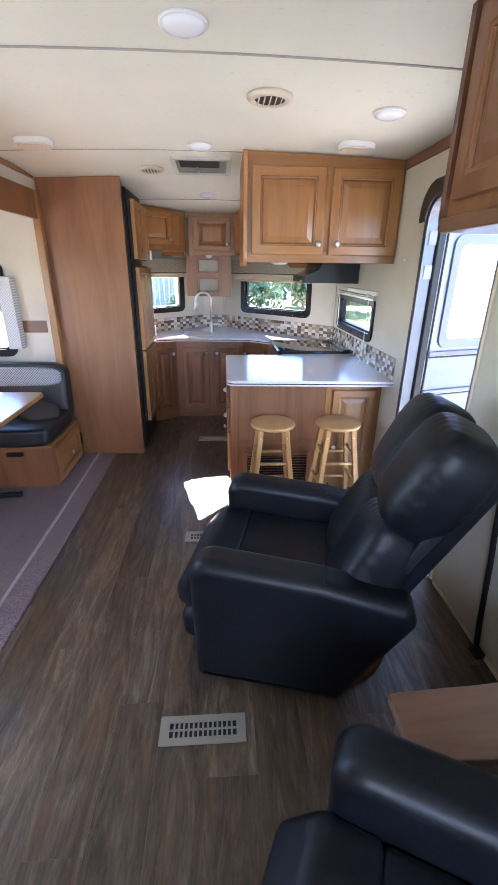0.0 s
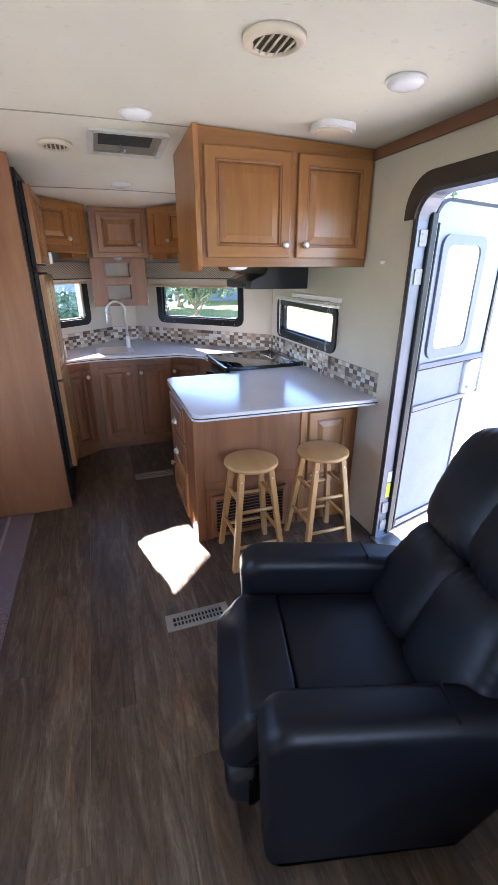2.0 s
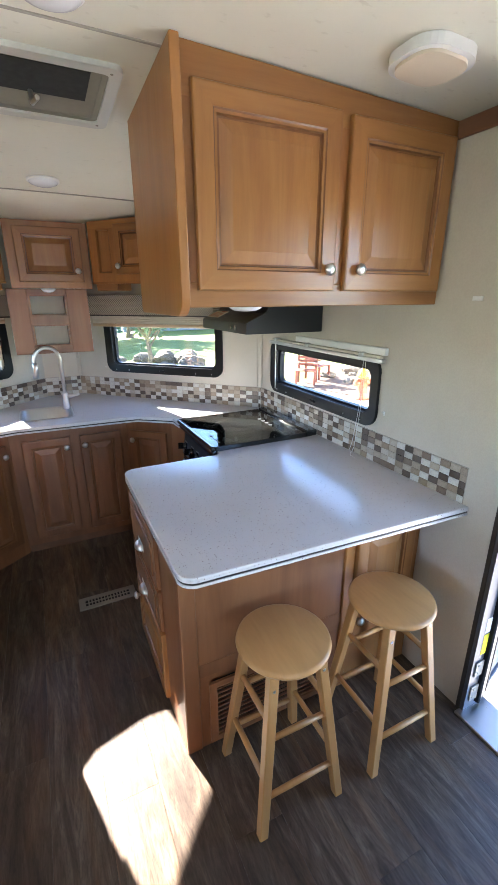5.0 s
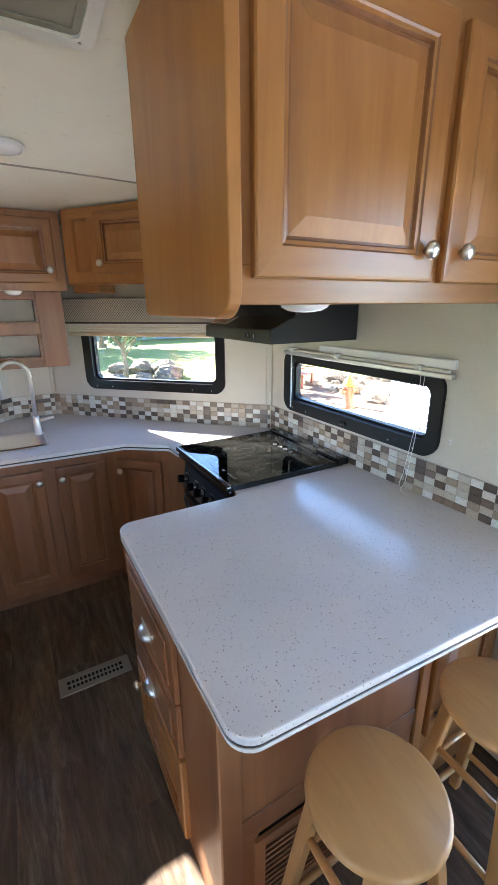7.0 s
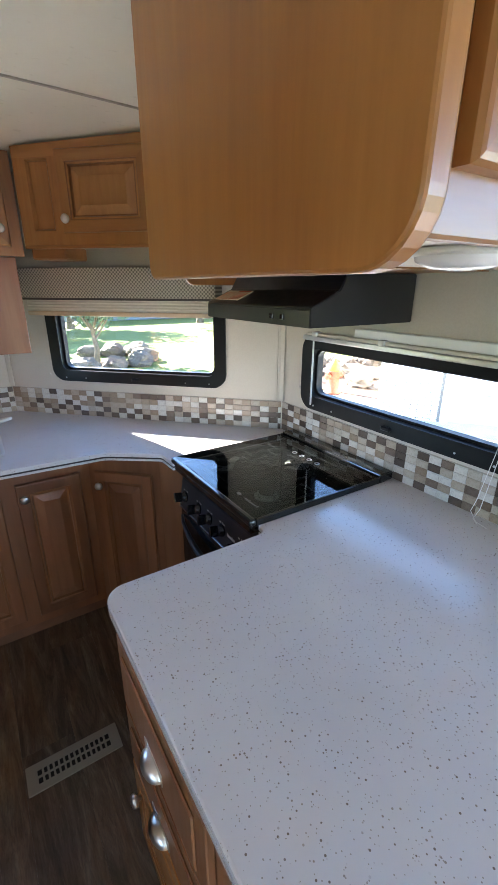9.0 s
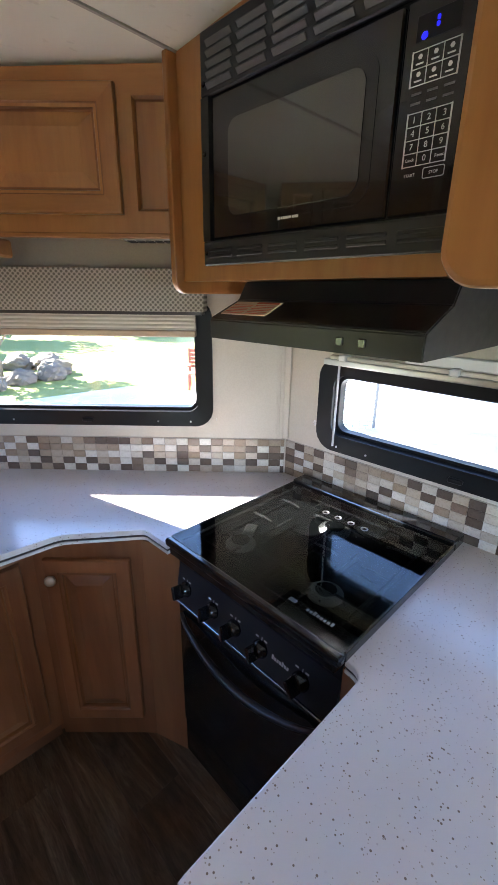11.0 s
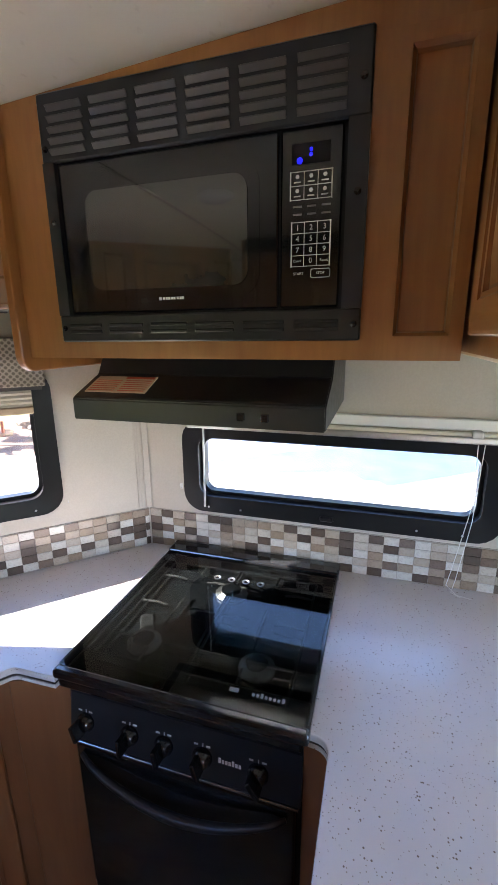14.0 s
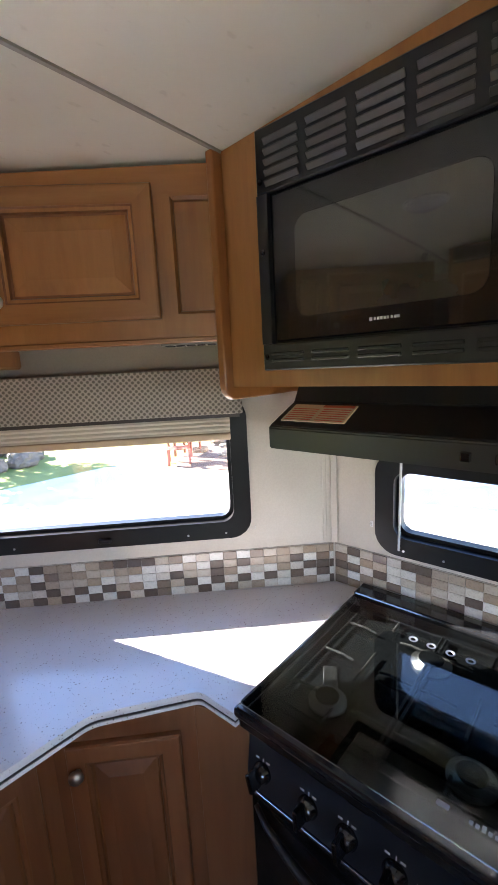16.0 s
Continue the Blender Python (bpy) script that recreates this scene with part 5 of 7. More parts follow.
# ---- stove ----
def stove():
    c = thing("stove", "black slide-in gas range with a smoked glass cover", "stove", (0.82, 4.02, 0))
    y0, y1 = 3.722, 4.310
    ly0, ly1 = 3.705, 4.316      # the cover laps over the worktops on both sides
    part("body", box(0.535, XR - 0.01, y0, y1, 0.03, 0.875), M["black"], c)
    part("rim", box(0.500, XR - 0.03, y0 - 0.002, y1 + 0.002, 0.878, 0.905, 0.006, 2), M["black_gloss"], c)
    part("burner_tray", box(0.56, XR - 0.09, y0 + 0.03, y1 - 0.03, 0.905, 0.907), M["black_gloss"], c)
    part("back_guard", box(XR - 0.084, XR - 0.012, ly0, ly1, 0.9115, 0.946, 0.006, 2), M["black_gloss"], c)
    gp = part("glass_cover", box(0.508, XR - 0.085, ly0 + 0.004, ly1 - 0.004, 0.930, 0.936, 0.002, 1), M["cooktop_glass"], c, "hinged smoked glass cover")
    gp.visible_shadow = False
    part("cover_front", box(0.488, 0.514, ly0, ly1, 0.9115, 0.937, 0.008, 3), M["black_gloss"], c)
    for y in (ly0 + 0.001, ly1 - 0.009):
        part("cover_side", box(0.514, XR - 0.085, y, y + 0.008, 0.9115, 0.937, 0.002), M["black_gloss"], c)
    for x, y, r in ((0.66, 3.86, 0.045), (0.66, 4.17, 0.045), (0.93, 4.02, 0.05)):
        m = Matrix.Translation((x, y, 0.907))
        bn = part("burner", lathe([(r, 0), (r, 0.008), (r * 0.7, 0.011), (r * 0.68, 0.015), (0.001, 0.016)], 24, None, m), M["steel"], c, "", I4, True)
        part("burner_cap", lathe([(r * 0.6, 0.015), (r * 0.62, 0.018), (r * 0.3, 0.0195), (0.001, 0.0195)], 24, None, m), M["black_gloss"], bn)
    # two wire grates: a thin black rim each, with paler grey fingers over the burners
    for gy0, gy1 in ((y0 + 0.045, 4.012), (4.024, y1 - 0.045)):
        rim = [(0.585, gy0, 0.921), (1.035, gy0, 0.921), (1.035, gy1, 0.921), (0.585, gy1, 0.921)]
        g = part("grate", tube(rim, 0.0038, 8, None, True), M["black_satin"], c)
        for x in (0.66, 0.81, 0.95):
            for e0, e1 in ((gy0, gy0 + 0.085), (gy1, gy1 - 0.085)):
                part("grate_finger", tube([(x, e0, 0.921), (x, (e0 + 2 * e1) / 3, 0.924), (x, e1, 0.919)], 0.0036, 8), M["grate"], g)
        my = (gy0 + gy1) / 2
        for x0, x1 in ((0.585, 0.635), (0.735, 0.865), (0.985, 1.035)):
            part("grate_finger", tube([(x0, my, 0.921), (x1, my, 0.921)], 0.0036, 8), M["grate"], g)
    for k in range(4):
        part("vent_ring", lathe([(0.011, 0), (0.012, 0.0014), (0.008, 0.0014), (0.007, 0)], 18, None, Matrix.Translation((0.963, 3.935 + k * 0.048, 0.9362)), False), M["steel"], c)
    hb = box(-0.045, 0.045, -0.018, 0.018, 0.0, 0.004, 0.002)
    part("lid_bracket", hb, M["steel"], c, "", pose(0.725, 4.20, 0.9085, 0, 0, 30))
    # front
    fr = facing((0.515, y1, 0), -90)
    W = y1 - y0
    bm = bmesh.new()
    vs = [bm.verts.new(p) for p in ((0, 0.0, 0.712), (W, 0.0, 0.712), (W, 0.022, 0.845), (0, 0.022, 0.845), (0, 0.06, 0.712), (W, 0.06, 0.712), (W, 0.06, 0.845), (0, 0.06, 0.845))]
    for q in ((0, 1, 2, 3), (4, 7, 6, 5), (0, 4, 5, 1), (3, 2, 6, 7), (0, 3, 7, 4), (1, 5, 6, 2)):
        bm.faces.new([vs[i] for i in q])
    panel = part("control_panel", bm, M["black_satin"], c, "", fr)
    tilt = math.atan2(0.022, 0.133)
    for k, x in enumerate((0.045, 0.170, 0.262, 0.360, 0.492)):
        m = fr @ Matrix.Translation((x, 0.0085, 0.764)) @ Matrix.Rotation(radians(90) - tilt, 4, "X")
        kb = part("knob", lathe([(0.024, 0), (0.024, 0.006), (0.019, 0.010), (0.017, 0.020), (0.001, 0.021)], 22, None, m), M["black_gloss"], panel, "", I4, True)
        g = box(-0.0055, 0.0055, -0.019, 0.021, 0.0, 0.034, 0.003, 2)
        part("grip", g, M["black_gloss"], kb, "", m @ Matrix.Rotation(radians((25, 8, 12, 20, 40)[k]), 4, "Z") @ Matrix.Translation((0, 0, 0.018)))
        bm = bmesh.new()
        box(-0.022, -0.012, 0.026, 0.030, 0.0002, 0.001, 0, 1, bm)
        box(-0.001, 0.001, 0.025, 0.033, 0.0002, 0.001, 0, 1, bm)
        box(0.008, 0.018, 0.026, 0.030, 0.0002, 0.001, 0, 1, bm)
        part("dial_print", bm, M["pale_print"], panel, "", m)
    m = fr @ Matrix.Translation((0.427, 0.0090, 0.766)) @ Matrix.Rotation(-tilt, 4, "X")
    for k in range(7):
        part("maker_mark", box(-0.028 + k * 0.008, -0.0225 + k * 0.008, -0.0012, 0.0, -0.004, 0.004 + (0.004 if k in (0, 4) else 0)), M["pale_print"], panel, "", m)
    part("trim_line", box(0.004, W - 0.004, -0.004, 0.004, 0.704, 0.710, 0.001), M["steel_blue"], c, "", fr)
    part("upper_lip", box(0.0, W, 0.030, 0.06, 0.845, 0.880, 0.002), M["black_gloss"], c, "", fr)
    dr = part("oven_door", box(0.01, W - 0.01, 0.0, 0.03, 0.20, 0.698, 0.006, 2), M["black_gloss"], c, "", fr)
    pts = []
    for k in range(15):
        u = k / 14
        pts.append((0.03 + (W - 0.06) * u, -0.004 - 0.030 * math.sin(math.pi * u) ** 0.5, 0.672 - 0.065 * math.sin(math.pi * u)))
    part("oven_handle", tube(pts, [0.006 + 0.007 * math.sin(math.pi * k / 14) for k in range(15)], 12), M["black_satin"], dr, "curved black oven handle", fr, True)
    part("bottom_drawer", box(0.01, W - 0.01, 0.004, 0.03, 0.04, 0.192, 0.005, 2), M["black_gloss"], c, "", fr)
    part("cover_print", box(0.553, 0.564, 3.872, 3.893, 0.9362, 0.9366), M["grey_print"], c)
    bm = bmesh.new()
    for k in range(8):
        box(0.553, 0.561 + (0.004 if k in (0, 5) else 0), 3.823 + k * 0.0095, 3.829 + k * 0.0095, 0.9362, 0.9366, 0, 1, bm)
    bm.transform(Matrix.Translation((0, -0.055 + 0.0, 0)))
    part("cover_print", bm, M["grey_print"], c)


M["grate"] = plain("grey_grate_metal", (0.16, 0.16, 0.16), 0.28, 0.6, vary=0.3, scale=40)
M["steel_blue"] = plain("bright_trim", (0.45, 0.47, 0.52), 0.25, 1.0)
stove()


# ---- upper cabinets round the sink ----
def mid_cabinet():
    c = thing("wall_cabinet", "maple wall cabinet above the sink with one raised door", "cabinet", (-0.1, 5.3, 1.74))
    zt = 2.145
    part("body", box(-0.335, 0.135, 5.10, Y_END - 0.3, 1.745, zt), M["maple"], c)
    at = facing((-0.345, 5.08, 0), 0)
    face_frame(c, at, 0.50, 1.735, zt, [(0.06, 0.44, 1.79, 2.09)])
    part("back_panel", box(-0.30, 0.11, 5.094, 5.10, 1.77, 2.11), M["maple"], c)
    panel_door(c, facing((-0.292, 5.08, 1.775), 0), 0.40, 0.335, (0.365, 0.07), 0.048)


def cubby_shelf():
    c = thing("cubby_shelf", "small maple cubby shelf unit with two open compartments", "shelf", (-0.13, 5.2, 1.3))
    at = facing((-0.385, 5.085, 0), 0)
    holes = [(0.125, 0.355, 1.565, 1.685), (0.125, 0.355, 1.365, 1.490)]
    # maple front coloured as darker laminate, in place of the shade on it
    face_frame(c, at, 0.50, 1.305, 1.733, holes, 0.018, M["laminate"])
    for x0, x1 in ((0.0, 0.118), (0.362, 0.50)):
        part("stile", box(x0, x1, -0.007, -0.0005, 1.305, 1.733, 0.003), M["laminate"], c, "", at)
    for z0, z1 in ((1.692, 1.733), (1.497, 1.558), (1.305, 1.358)):
        part("rail", box(0.119, 0.361, -0.005, -0.0005, z0, z1, 0.002), M["laminate"], c, "", at)
    part("back", box(-0.37, 0.10, 5.23, 5.24, 1.31, 1.73), M["cubby"], c)
    for z in (1.305, 1.495, 1.553, 1.69):
        part("shelf_board", box(-0.36, 0.09, 5.104, 5.23, z, z + 0.014), M["maple_x"], c)
    for x in (-0.382, -0.262, -0.036, 0.10):
        part("divider", box(x, x + 0.012, 5.104, 5.23, 1.31, 1.728), M["maple"], c)


def diagonal_cabinet(flip):
    """The angled wall cabinet; flip mirrors it about the middle line of the sink."""
    def sx(x):
        return -0.215 - x if flip else x
    c = thing("wall_cabinet", "angled maple wall cabinet with one raised door and an inset panel", "cabinet", (sx(0.45), 4.8, 1.78))
    p, q = (0.155, 4.995), (0.69, 4.46)
    if flip:
        p, q = (sx(q[0]), q[1]), (sx(p[0]), p[1])
    d = (Vector(q) - Vector(p))
    ang = math.degrees(math.atan2(d.y, d.x))
    at = facing((p[0], p[1], 0), ang)
    ln = d.length
    z0, z1 = 1.775, 2.175
    bm = bmesh.new()
    zs = [ceiling_z(p[0], p[1]) - 0.01, ceiling_z(q[0], q[1]) - 0.01]
    vs = []
    for s, zt in ((0, zs[0]), (ln, zs[1])):
        for dy in (0.019, 0.30):
            for z in (z0 + 0.02, zt):
                vs.append(bm.verts.new((s, dy, z)))
    for f in ((0, 1, 3, 2), (4, 6, 7, 5), (0, 4, 5, 1), (2, 3, 7, 6), (0, 2, 6, 4), (1, 5, 7, 3)):
        bm.faces.new([vs[i] for i in f])
    part("body", bm, M["maple"], c, "", at)
    cuts = [a if not flip else ln - a - 0.10 for a in (0.06, 0.645)]
    face_frame(c, at, ln, z0, 2.10, [(a, a + 0.10, 1.83, 2.095) for a in cuts], 0.018)
    bm = bmesh.new()
    vs = []
    for s, zt in ((0, zs[0]), (ln, zs[1])):
        for dy in (0.0, 0.018):
            for z in (2.10, zt):
                vs.append(bm.verts.new((s, dy, z)))
    for f in ((0, 1, 3, 2), (4, 6, 7, 5), (0, 4, 5, 1), (2, 3, 7, 6), (0, 2, 6, 4), (1, 5, 7, 3)):
        bm.faces.new([vs[i] for i in f])
    part("top_rail", bm, M["maple_x"], c, "", at)
    dx = 0.205 if not flip else ln - 0.205 - 0.40
    panel_door(c, at @ Matrix.Translation((dx, 0, 1.82)), 0.40, 0.30, (0.03 if not flip else 0.37, 0.05), 0.045)
    for a in (0.06, 0.645):
        a2 = a if not flip else ln - a - 0.10
        recess(c, at @ Matrix.Translation((a2, 0, 1.83)), 0.10, 0.265, 0.014)
    # bracket block below, beside the cubby shelf
    b2 = 0.0 if not flip else ln - 0.17
    part("bracket", box(b2, b2 + 0.17, 0.03, 0.20, 1.72, z0 - 0.001, 0.006), M["maple_x"], c, "", at)
    part("light_rail", box(0.0, ln, -0.006, 0.014, z0 - 0.014, z0, 0.003), M["maple_x"], c, "", at)
    return c, at, ln


mid_cabinet()
cubby_shelf()
puck_lamp(pose(-0.13, 5.05, 1.733), 0.045, "small white puck lamp above the cubby shelf")
_, diag_at, diag_len = diagonal_cabinet(False)
diagonal_cabinet(True)
vent_c = thing("cabinet_vent", "small grey slotted vent under the angled cabinet", "vent", (0.64, 4.55, 1.755))
part("slot_plate", box(diag_len - 0.16, diag_len - 0.01, -0.002, 0.06, 1.756, 1.7605), M["vent_steel"], vent_c, "", diag_at)
# slots are black bars, coloured as the shade inside them
for k in range(5):
    part("slot", box(diag_len - 0.15 + k * 0.026, diag_len - 0.13 + k * 0.026, 0.0, 0.05, 1.7545, 1.7575), M["dark_hole"], vent_c, "", diag_at)


def valance(at, ln, label):
    c = thing("window_valance", label, "valance", at.translation)
    part("cover", box(0.0, ln, -0.115, 0.0, 1.555, 1.695, 0.004, 2), M["valance"], c, "", at)
    part("lining", box(0.01, ln - 0.01, -0.112, -0.002, 1.545, 1.556), M["stripe"], c, "", at)
    return c


def pleated_shade(at, x0, x1, z0, label):
    c = thing("pleated_shade", label, "blind", (at @ Matrix.Translation(((x0 + x1) / 2, 0, z0))).translation)
    for k in range(4):
        z = z0 + 0.024 + k * 0.014
        bm = bmesh.new()
        prof = [(-0.052, z), (-0.048, z + 0.007), (-0.052, z + 0.014), (-0.024, z + 0.014), (-0.028, z + 0.007), (-0.024, z)]
        a = [bm.verts.new((x0, y, zz)) for y, zz in prof]
        b = [bm.verts.new((x1, y, zz)) for y, zz in prof]
        for i in range(6):
            bm.faces.new((a[i], a[(i + 1) % 6], b[(i + 1) % 6], b[i]))
        bm.faces.new(a)
        bm.faces.new(b)
        part("pleat", bm, M["shade"], c, "", at)
    part("bottom_rail", box(x0, x1, -0.056, -0.020, z0, z0 + 0.022, 0.004, 2), M["shade_rail"], c, "", at)
    return c


na = facing((XA, Y_END, 0), -45)
valance(na @ Matrix.Translation((0.14, 0, 0)), 1.14, "grey-brown patterned fabric window valance")
pleated_shade(na, 0.23, 1.24, 1.465, "raised cream pleated shade above the window")
nb = facing((XL, 4.43, 0), 45)
valance(nb @ Matrix.Translation((0.2, 0, 0)), 1.14, "grey-brown patterned fabric window valance")
pleated_shade(nb, 0.28, 1.26, 1.505, "raised cream pleated shade above the window")


def side_shade():
    at = facing((XR, 4.24, 0), -90)
    c = thing("window_shade_rail", "metal shade rails and cords above the side window", "blind", (XR - 0.03, 3.75, 1.4))
    part("head_rail", box(0.28, 1.03, -0.022, 0.0, 1.425, 1.458, 0.003), M["white_trim"], c, "", at)
    part("bottom_rail", box(0.0, 1.04, -0.046, -0.020, 1.392, 1.412, 0.004, 2), M["steel"], c, "", at)
    part("bottom_rail", box(0.02, 1.02, -0.040, -0.020, 1.412, 1.425, 0.003, 1), M["shade"], c, "", at)
    part("cord", tube([(0.90, -0.03, 1.43), (0.905, -0.032, 1.2), (0.87, -0.03, 0.98), (0.86, -0.035, 0.935), (0.89, -0.05, 0.914), (0.93, -0.06, 0.9135)], 0.0012, 6), M["white_trim"], c, "thin cord", at)
    part("cord", tube([(0.92, -0.03, 1.43), (0.91, -0.032, 1.15), (0.885, -0.03, 0.95), (0.875, -0.04, 0.9145), (0.90, -0.06, 0.9135)], 0.0012, 6), M["white_trim"], c, "thin cord", at)
    part("wand", tube([(0.055, -0.028, 1.40), (0.05, -0.024, 1.10)], 0.004, 8), M["clear"], c, "clear plastic wand", at)
    for x in (0.06, 0.42, 0.88):
        part("clip", box(x, x + 0.03, -0.05, -0.012, 1.408, 1.43, 0.006, 2), M["clear"], c, "clear plastic clip", at)


M["clear"] = plain("clear_plastic", (0.62, 0.62, 0.60), 0.15, vary=0.03)
side_shade()


# ---- floor registers ----
def register(x0, x1, y0, y1):
    c = thing("floor_register", "metal floor register with rectangular slots", "floor vent", ((x0 + x1) / 2, (y0 + y1) / 2, 0))
    w, h = x1 - x0, y1 - y0
    at = Matrix.Translation(((x0 + x1) / 2, (y0 + y1) / 2, 0))
    iw, ih = w - 0.07, h - 0.052
    part("frame", ring_flat(round_rect(w, h, 0.004, 2), round_rect(iw, ih, 0.002, 2), 0.0005, 0.006), M["vent_steel"], c, "", at)
    # black plate under the slats in place of the shaded duct
    part("shaft", box(-iw / 2, iw / 2, -ih / 2, ih / 2, -0.003, 0.0006), M["dark_hole"], c, "", at)
    n = 14
    for k in range(1, n):
        x = -iw / 2 + iw * k / n
        part("slat", box(x - 0.0035, x + 0.0035, -ih / 2, ih / 2, 0.0008, 0.0052), M["vent_steel"], c, "", at)
    part("slat", box(-iw / 2, iw / 2, -0.003, 0.003, 0.0010, 0.0056), M["vent_steel"], c, "", at)


register(-0.252, 0.07, 0.998, 1.106)
register(-0.252, 0.07, 2.232, 2.340)
register(-0.247, 0.07, 3.925, 4.03)


# ---- stools ----
def stool(at_x, at_y, turn):
    H = 0.635
    c = thing("bar_stool", "round light-beech wooden bar stool", "stool", (at_x, at_y, 0), 0.0, "stools at the peninsula")
    base = pose(at_x, at_y, 0)
    part("seat", lathe([(0.001, H - 0.03), (0.13, H - 0.03), (0.150, H - 0.024), (0.156, H - 0.014), (0.153, H - 0.004), (0.145, H), (0.001, H)], 48, None, cap=False), M["beech"], c, "", base, True)
    feet = []
    for sx, sy in ((-1, -1), (1, -1), (1, 1), (-1, 1)):
        top, bot = Vector((sx * 0.085, sy * 0.085, H - 0.03)), Vector((sx * 0.150, sy * 0.150, 0.0))
        bm = bmesh.new()
        rows = []
        for k, (u, r) in enumerate(((0, 0.0165), (0.35, 0.0165), (1, 0.0155))):
            p = top.lerp(bot, u)
            rows.append([bm.verts.new(p + Vector((a * r, b * r, 0))) for a, b in ((-1, -0.8), (-0.8, -1), (0.8, -1), (1, -0.8), (1, 0.8), (0.8, 1), (-0.8, 1), (-1, 0.8))])
        for a, b in zip(rows, rows[1:]):
            for i in range(8):
                bm.faces.new((a[i], a[(i + 1) % 8], b[(i + 1) % 8], b[i]))
        bm.faces.new(rows[0])
        bm.faces.new(rows[-1])
        lg = part("leg", bm, M["beech"], c, "", base)
        part("screw", lathe([(0.006, 0.0), (0.005, 0.0018)], 10, None, base @ Matrix.Translation(top.lerp(bot, 0.09) + Vector((0, sy * 0.0165, 0))) @ Matrix.Rotation(radians(90 if sy < 0 else -90), 4, "X")), M["steel"], lg)
        feet.append((top, bot))
    for i in range(4):
        for u in ((0.40, 0.76) if i % 2 == 0 else (0.30, 0.66)):
            a = feet[i][0].lerp(feet[i][1], u)
            b = feet[(i + 1) % 4][0].lerp(feet[(i + 1) % 4][1], u)
            part("rung", tube([a, a.lerp(b, 0.5), b], [0.0095, 0.0108, 0.0095], 12), M["beech"], c, "", base, True)
    return c


stool(0.342, 2.705, 0)
stool(0.797, 2.695, 0)


# ---- fridge and its tower ----
def fridge_tower():
    c = thing("fridge_enclosure", "tall wood-laminate fridge enclosure", "cabinet", (-1.0, 4.0, 0))
    bm = bmesh.new()
    pts = [(-1.345, 3.64), (-0.736, 3.64), (-0.736, 3.66), (-1.345, 3.66)]
    lo = [bm.verts.new((x, y, 0)) for x, y in pts]
    hi = [bm.verts.new((x, y, ceiling_z(x, y) - 0.003)) for x, y in pts]
    bm.faces.new(lo)
    bm.faces.new(hi)
    for i in range(4):
        bm.faces.new((lo[i], lo[(i + 1) % 4], hi[(i + 1) % 4], hi[i]))
    part("side_panel", bm, M["laminate"], c)
    bm = bmesh.new()
    for y0, y1, z0, z1 in ((3.66, 3.70, 0, 2.2), (4.325, 4.345, 0, 2.17), (3.70, 4.325, 2.13, 2.175)):
        box(-0.76, -0.737, y0, y1, z0, z1, 0, 1, bm)
    part("face_frame", bm, M["laminate"], c)
    part("back_side", box(-1.345, -0.76, 4.325, 4.345, 0, 2.16), M["laminate"], c)
    part("top_board", box(-1.345, -0.76, 3.66, 4.325, 2.13, 2.15), M["laminate"], c)
    o = thing("outlet_plate", "small black outlet plate on the fridge enclosure", "outlet", (-1.30, 3.637, 0.17))
    part("plate", box(-1.325, -1.285, 3.632, 3.6395, 0.105, 0.215, 0.003), M["black"], o)
    part("socket", box(-1.315, -1.295, 3.630, 3.634, 0.135, 0.15, 0.001), M["pale_print"], o)


def fridge():
    c = thing("fridge", "black absorption fridge with maple door panels", "fridge", (-1.0, 4.0, 0.0))
    at = facing((-0.735, 3.70, 0), 90)
    W = 0.62
    part("body", box(0.005, W - 0.005, 0.02, 0.55, 0.03, 2.12), M["black"], c, "", at)
    bm = bmesh.new()
    box(0.0, W, -0.018, 0.02, 2.11, 2.165, 0.004, 1, bm)
    box(0.0, W, -0.018, 0.02, 0.03, 0.27, 0.004, 1, bm)
    box(0.0, 0.035, -0.016, 0.02, 0.27, 2.11, 0, 1, bm)
    part("surround", bm, M["black"], c, "", at)
    for z0, z1 in ((1.655, 2.10), (0.285, 1.615)):
        d = part("door", box(0.0, W, -0.046, -0.022, z0, z1, 0.004, 2), M["black"], c, "", at)
        if z1 - z0 > 1:
            for a, b in ((z0 + 0.012, 0.93), (0.945, z1 - 0.012)):
                fridge_panel(d, at @ Matrix.Translation((0.012, -0.046, a)), W - 0.024, b - a)
            part("handle", box(W - 0.035, W - 0.012, -0.090, -0.077, 0.98, 1.08, 0.005, 2), M["chrome"], d, "", at)
        else:
            fridge_panel(d, at @ Matrix.Translation((0.012, -0.046, z0 + 0.012)), W - 0.024, z1 - z0 - 0.024)
            part("handle", box(W - 0.035, W - 0.012, -0.10, -0.077, 1.67, 1.75, 0.006, 2), M["chrome"], d, "", at)


def fridge_panel(parent, at, w, h):
    half = w / 2
    for k in range(2):
        a = k * half
        bm = bmesh.new()
        loops = []
        for inset, y in ((0.0, 0.0), (0.0, -0.028), (0.004, -0.032), (0.045, -0.032), (0.05, -0.024), (0.058, -0.024), (0.085, -0.031)):
            loops.append([bm.verts.new((a + inset, y, inset)), bm.verts.new((a + half - inset, y, inset)), bm.verts.new((a + half - inset, y, h - inset)), bm.verts.new((a + inset, y, h - inset))])
        for p, q in zip(loops, loops[1:]):
            for i in range(4):
                bm.faces.new((p[i], p[(i + 1) % 4], q[(i + 1) % 4], q[i]))
        bm.faces.new(loops[-1])
        part("wood_panel", bm, M["maple"], parent, "maple raised door panel", at)


fridge_tower()
fridge()


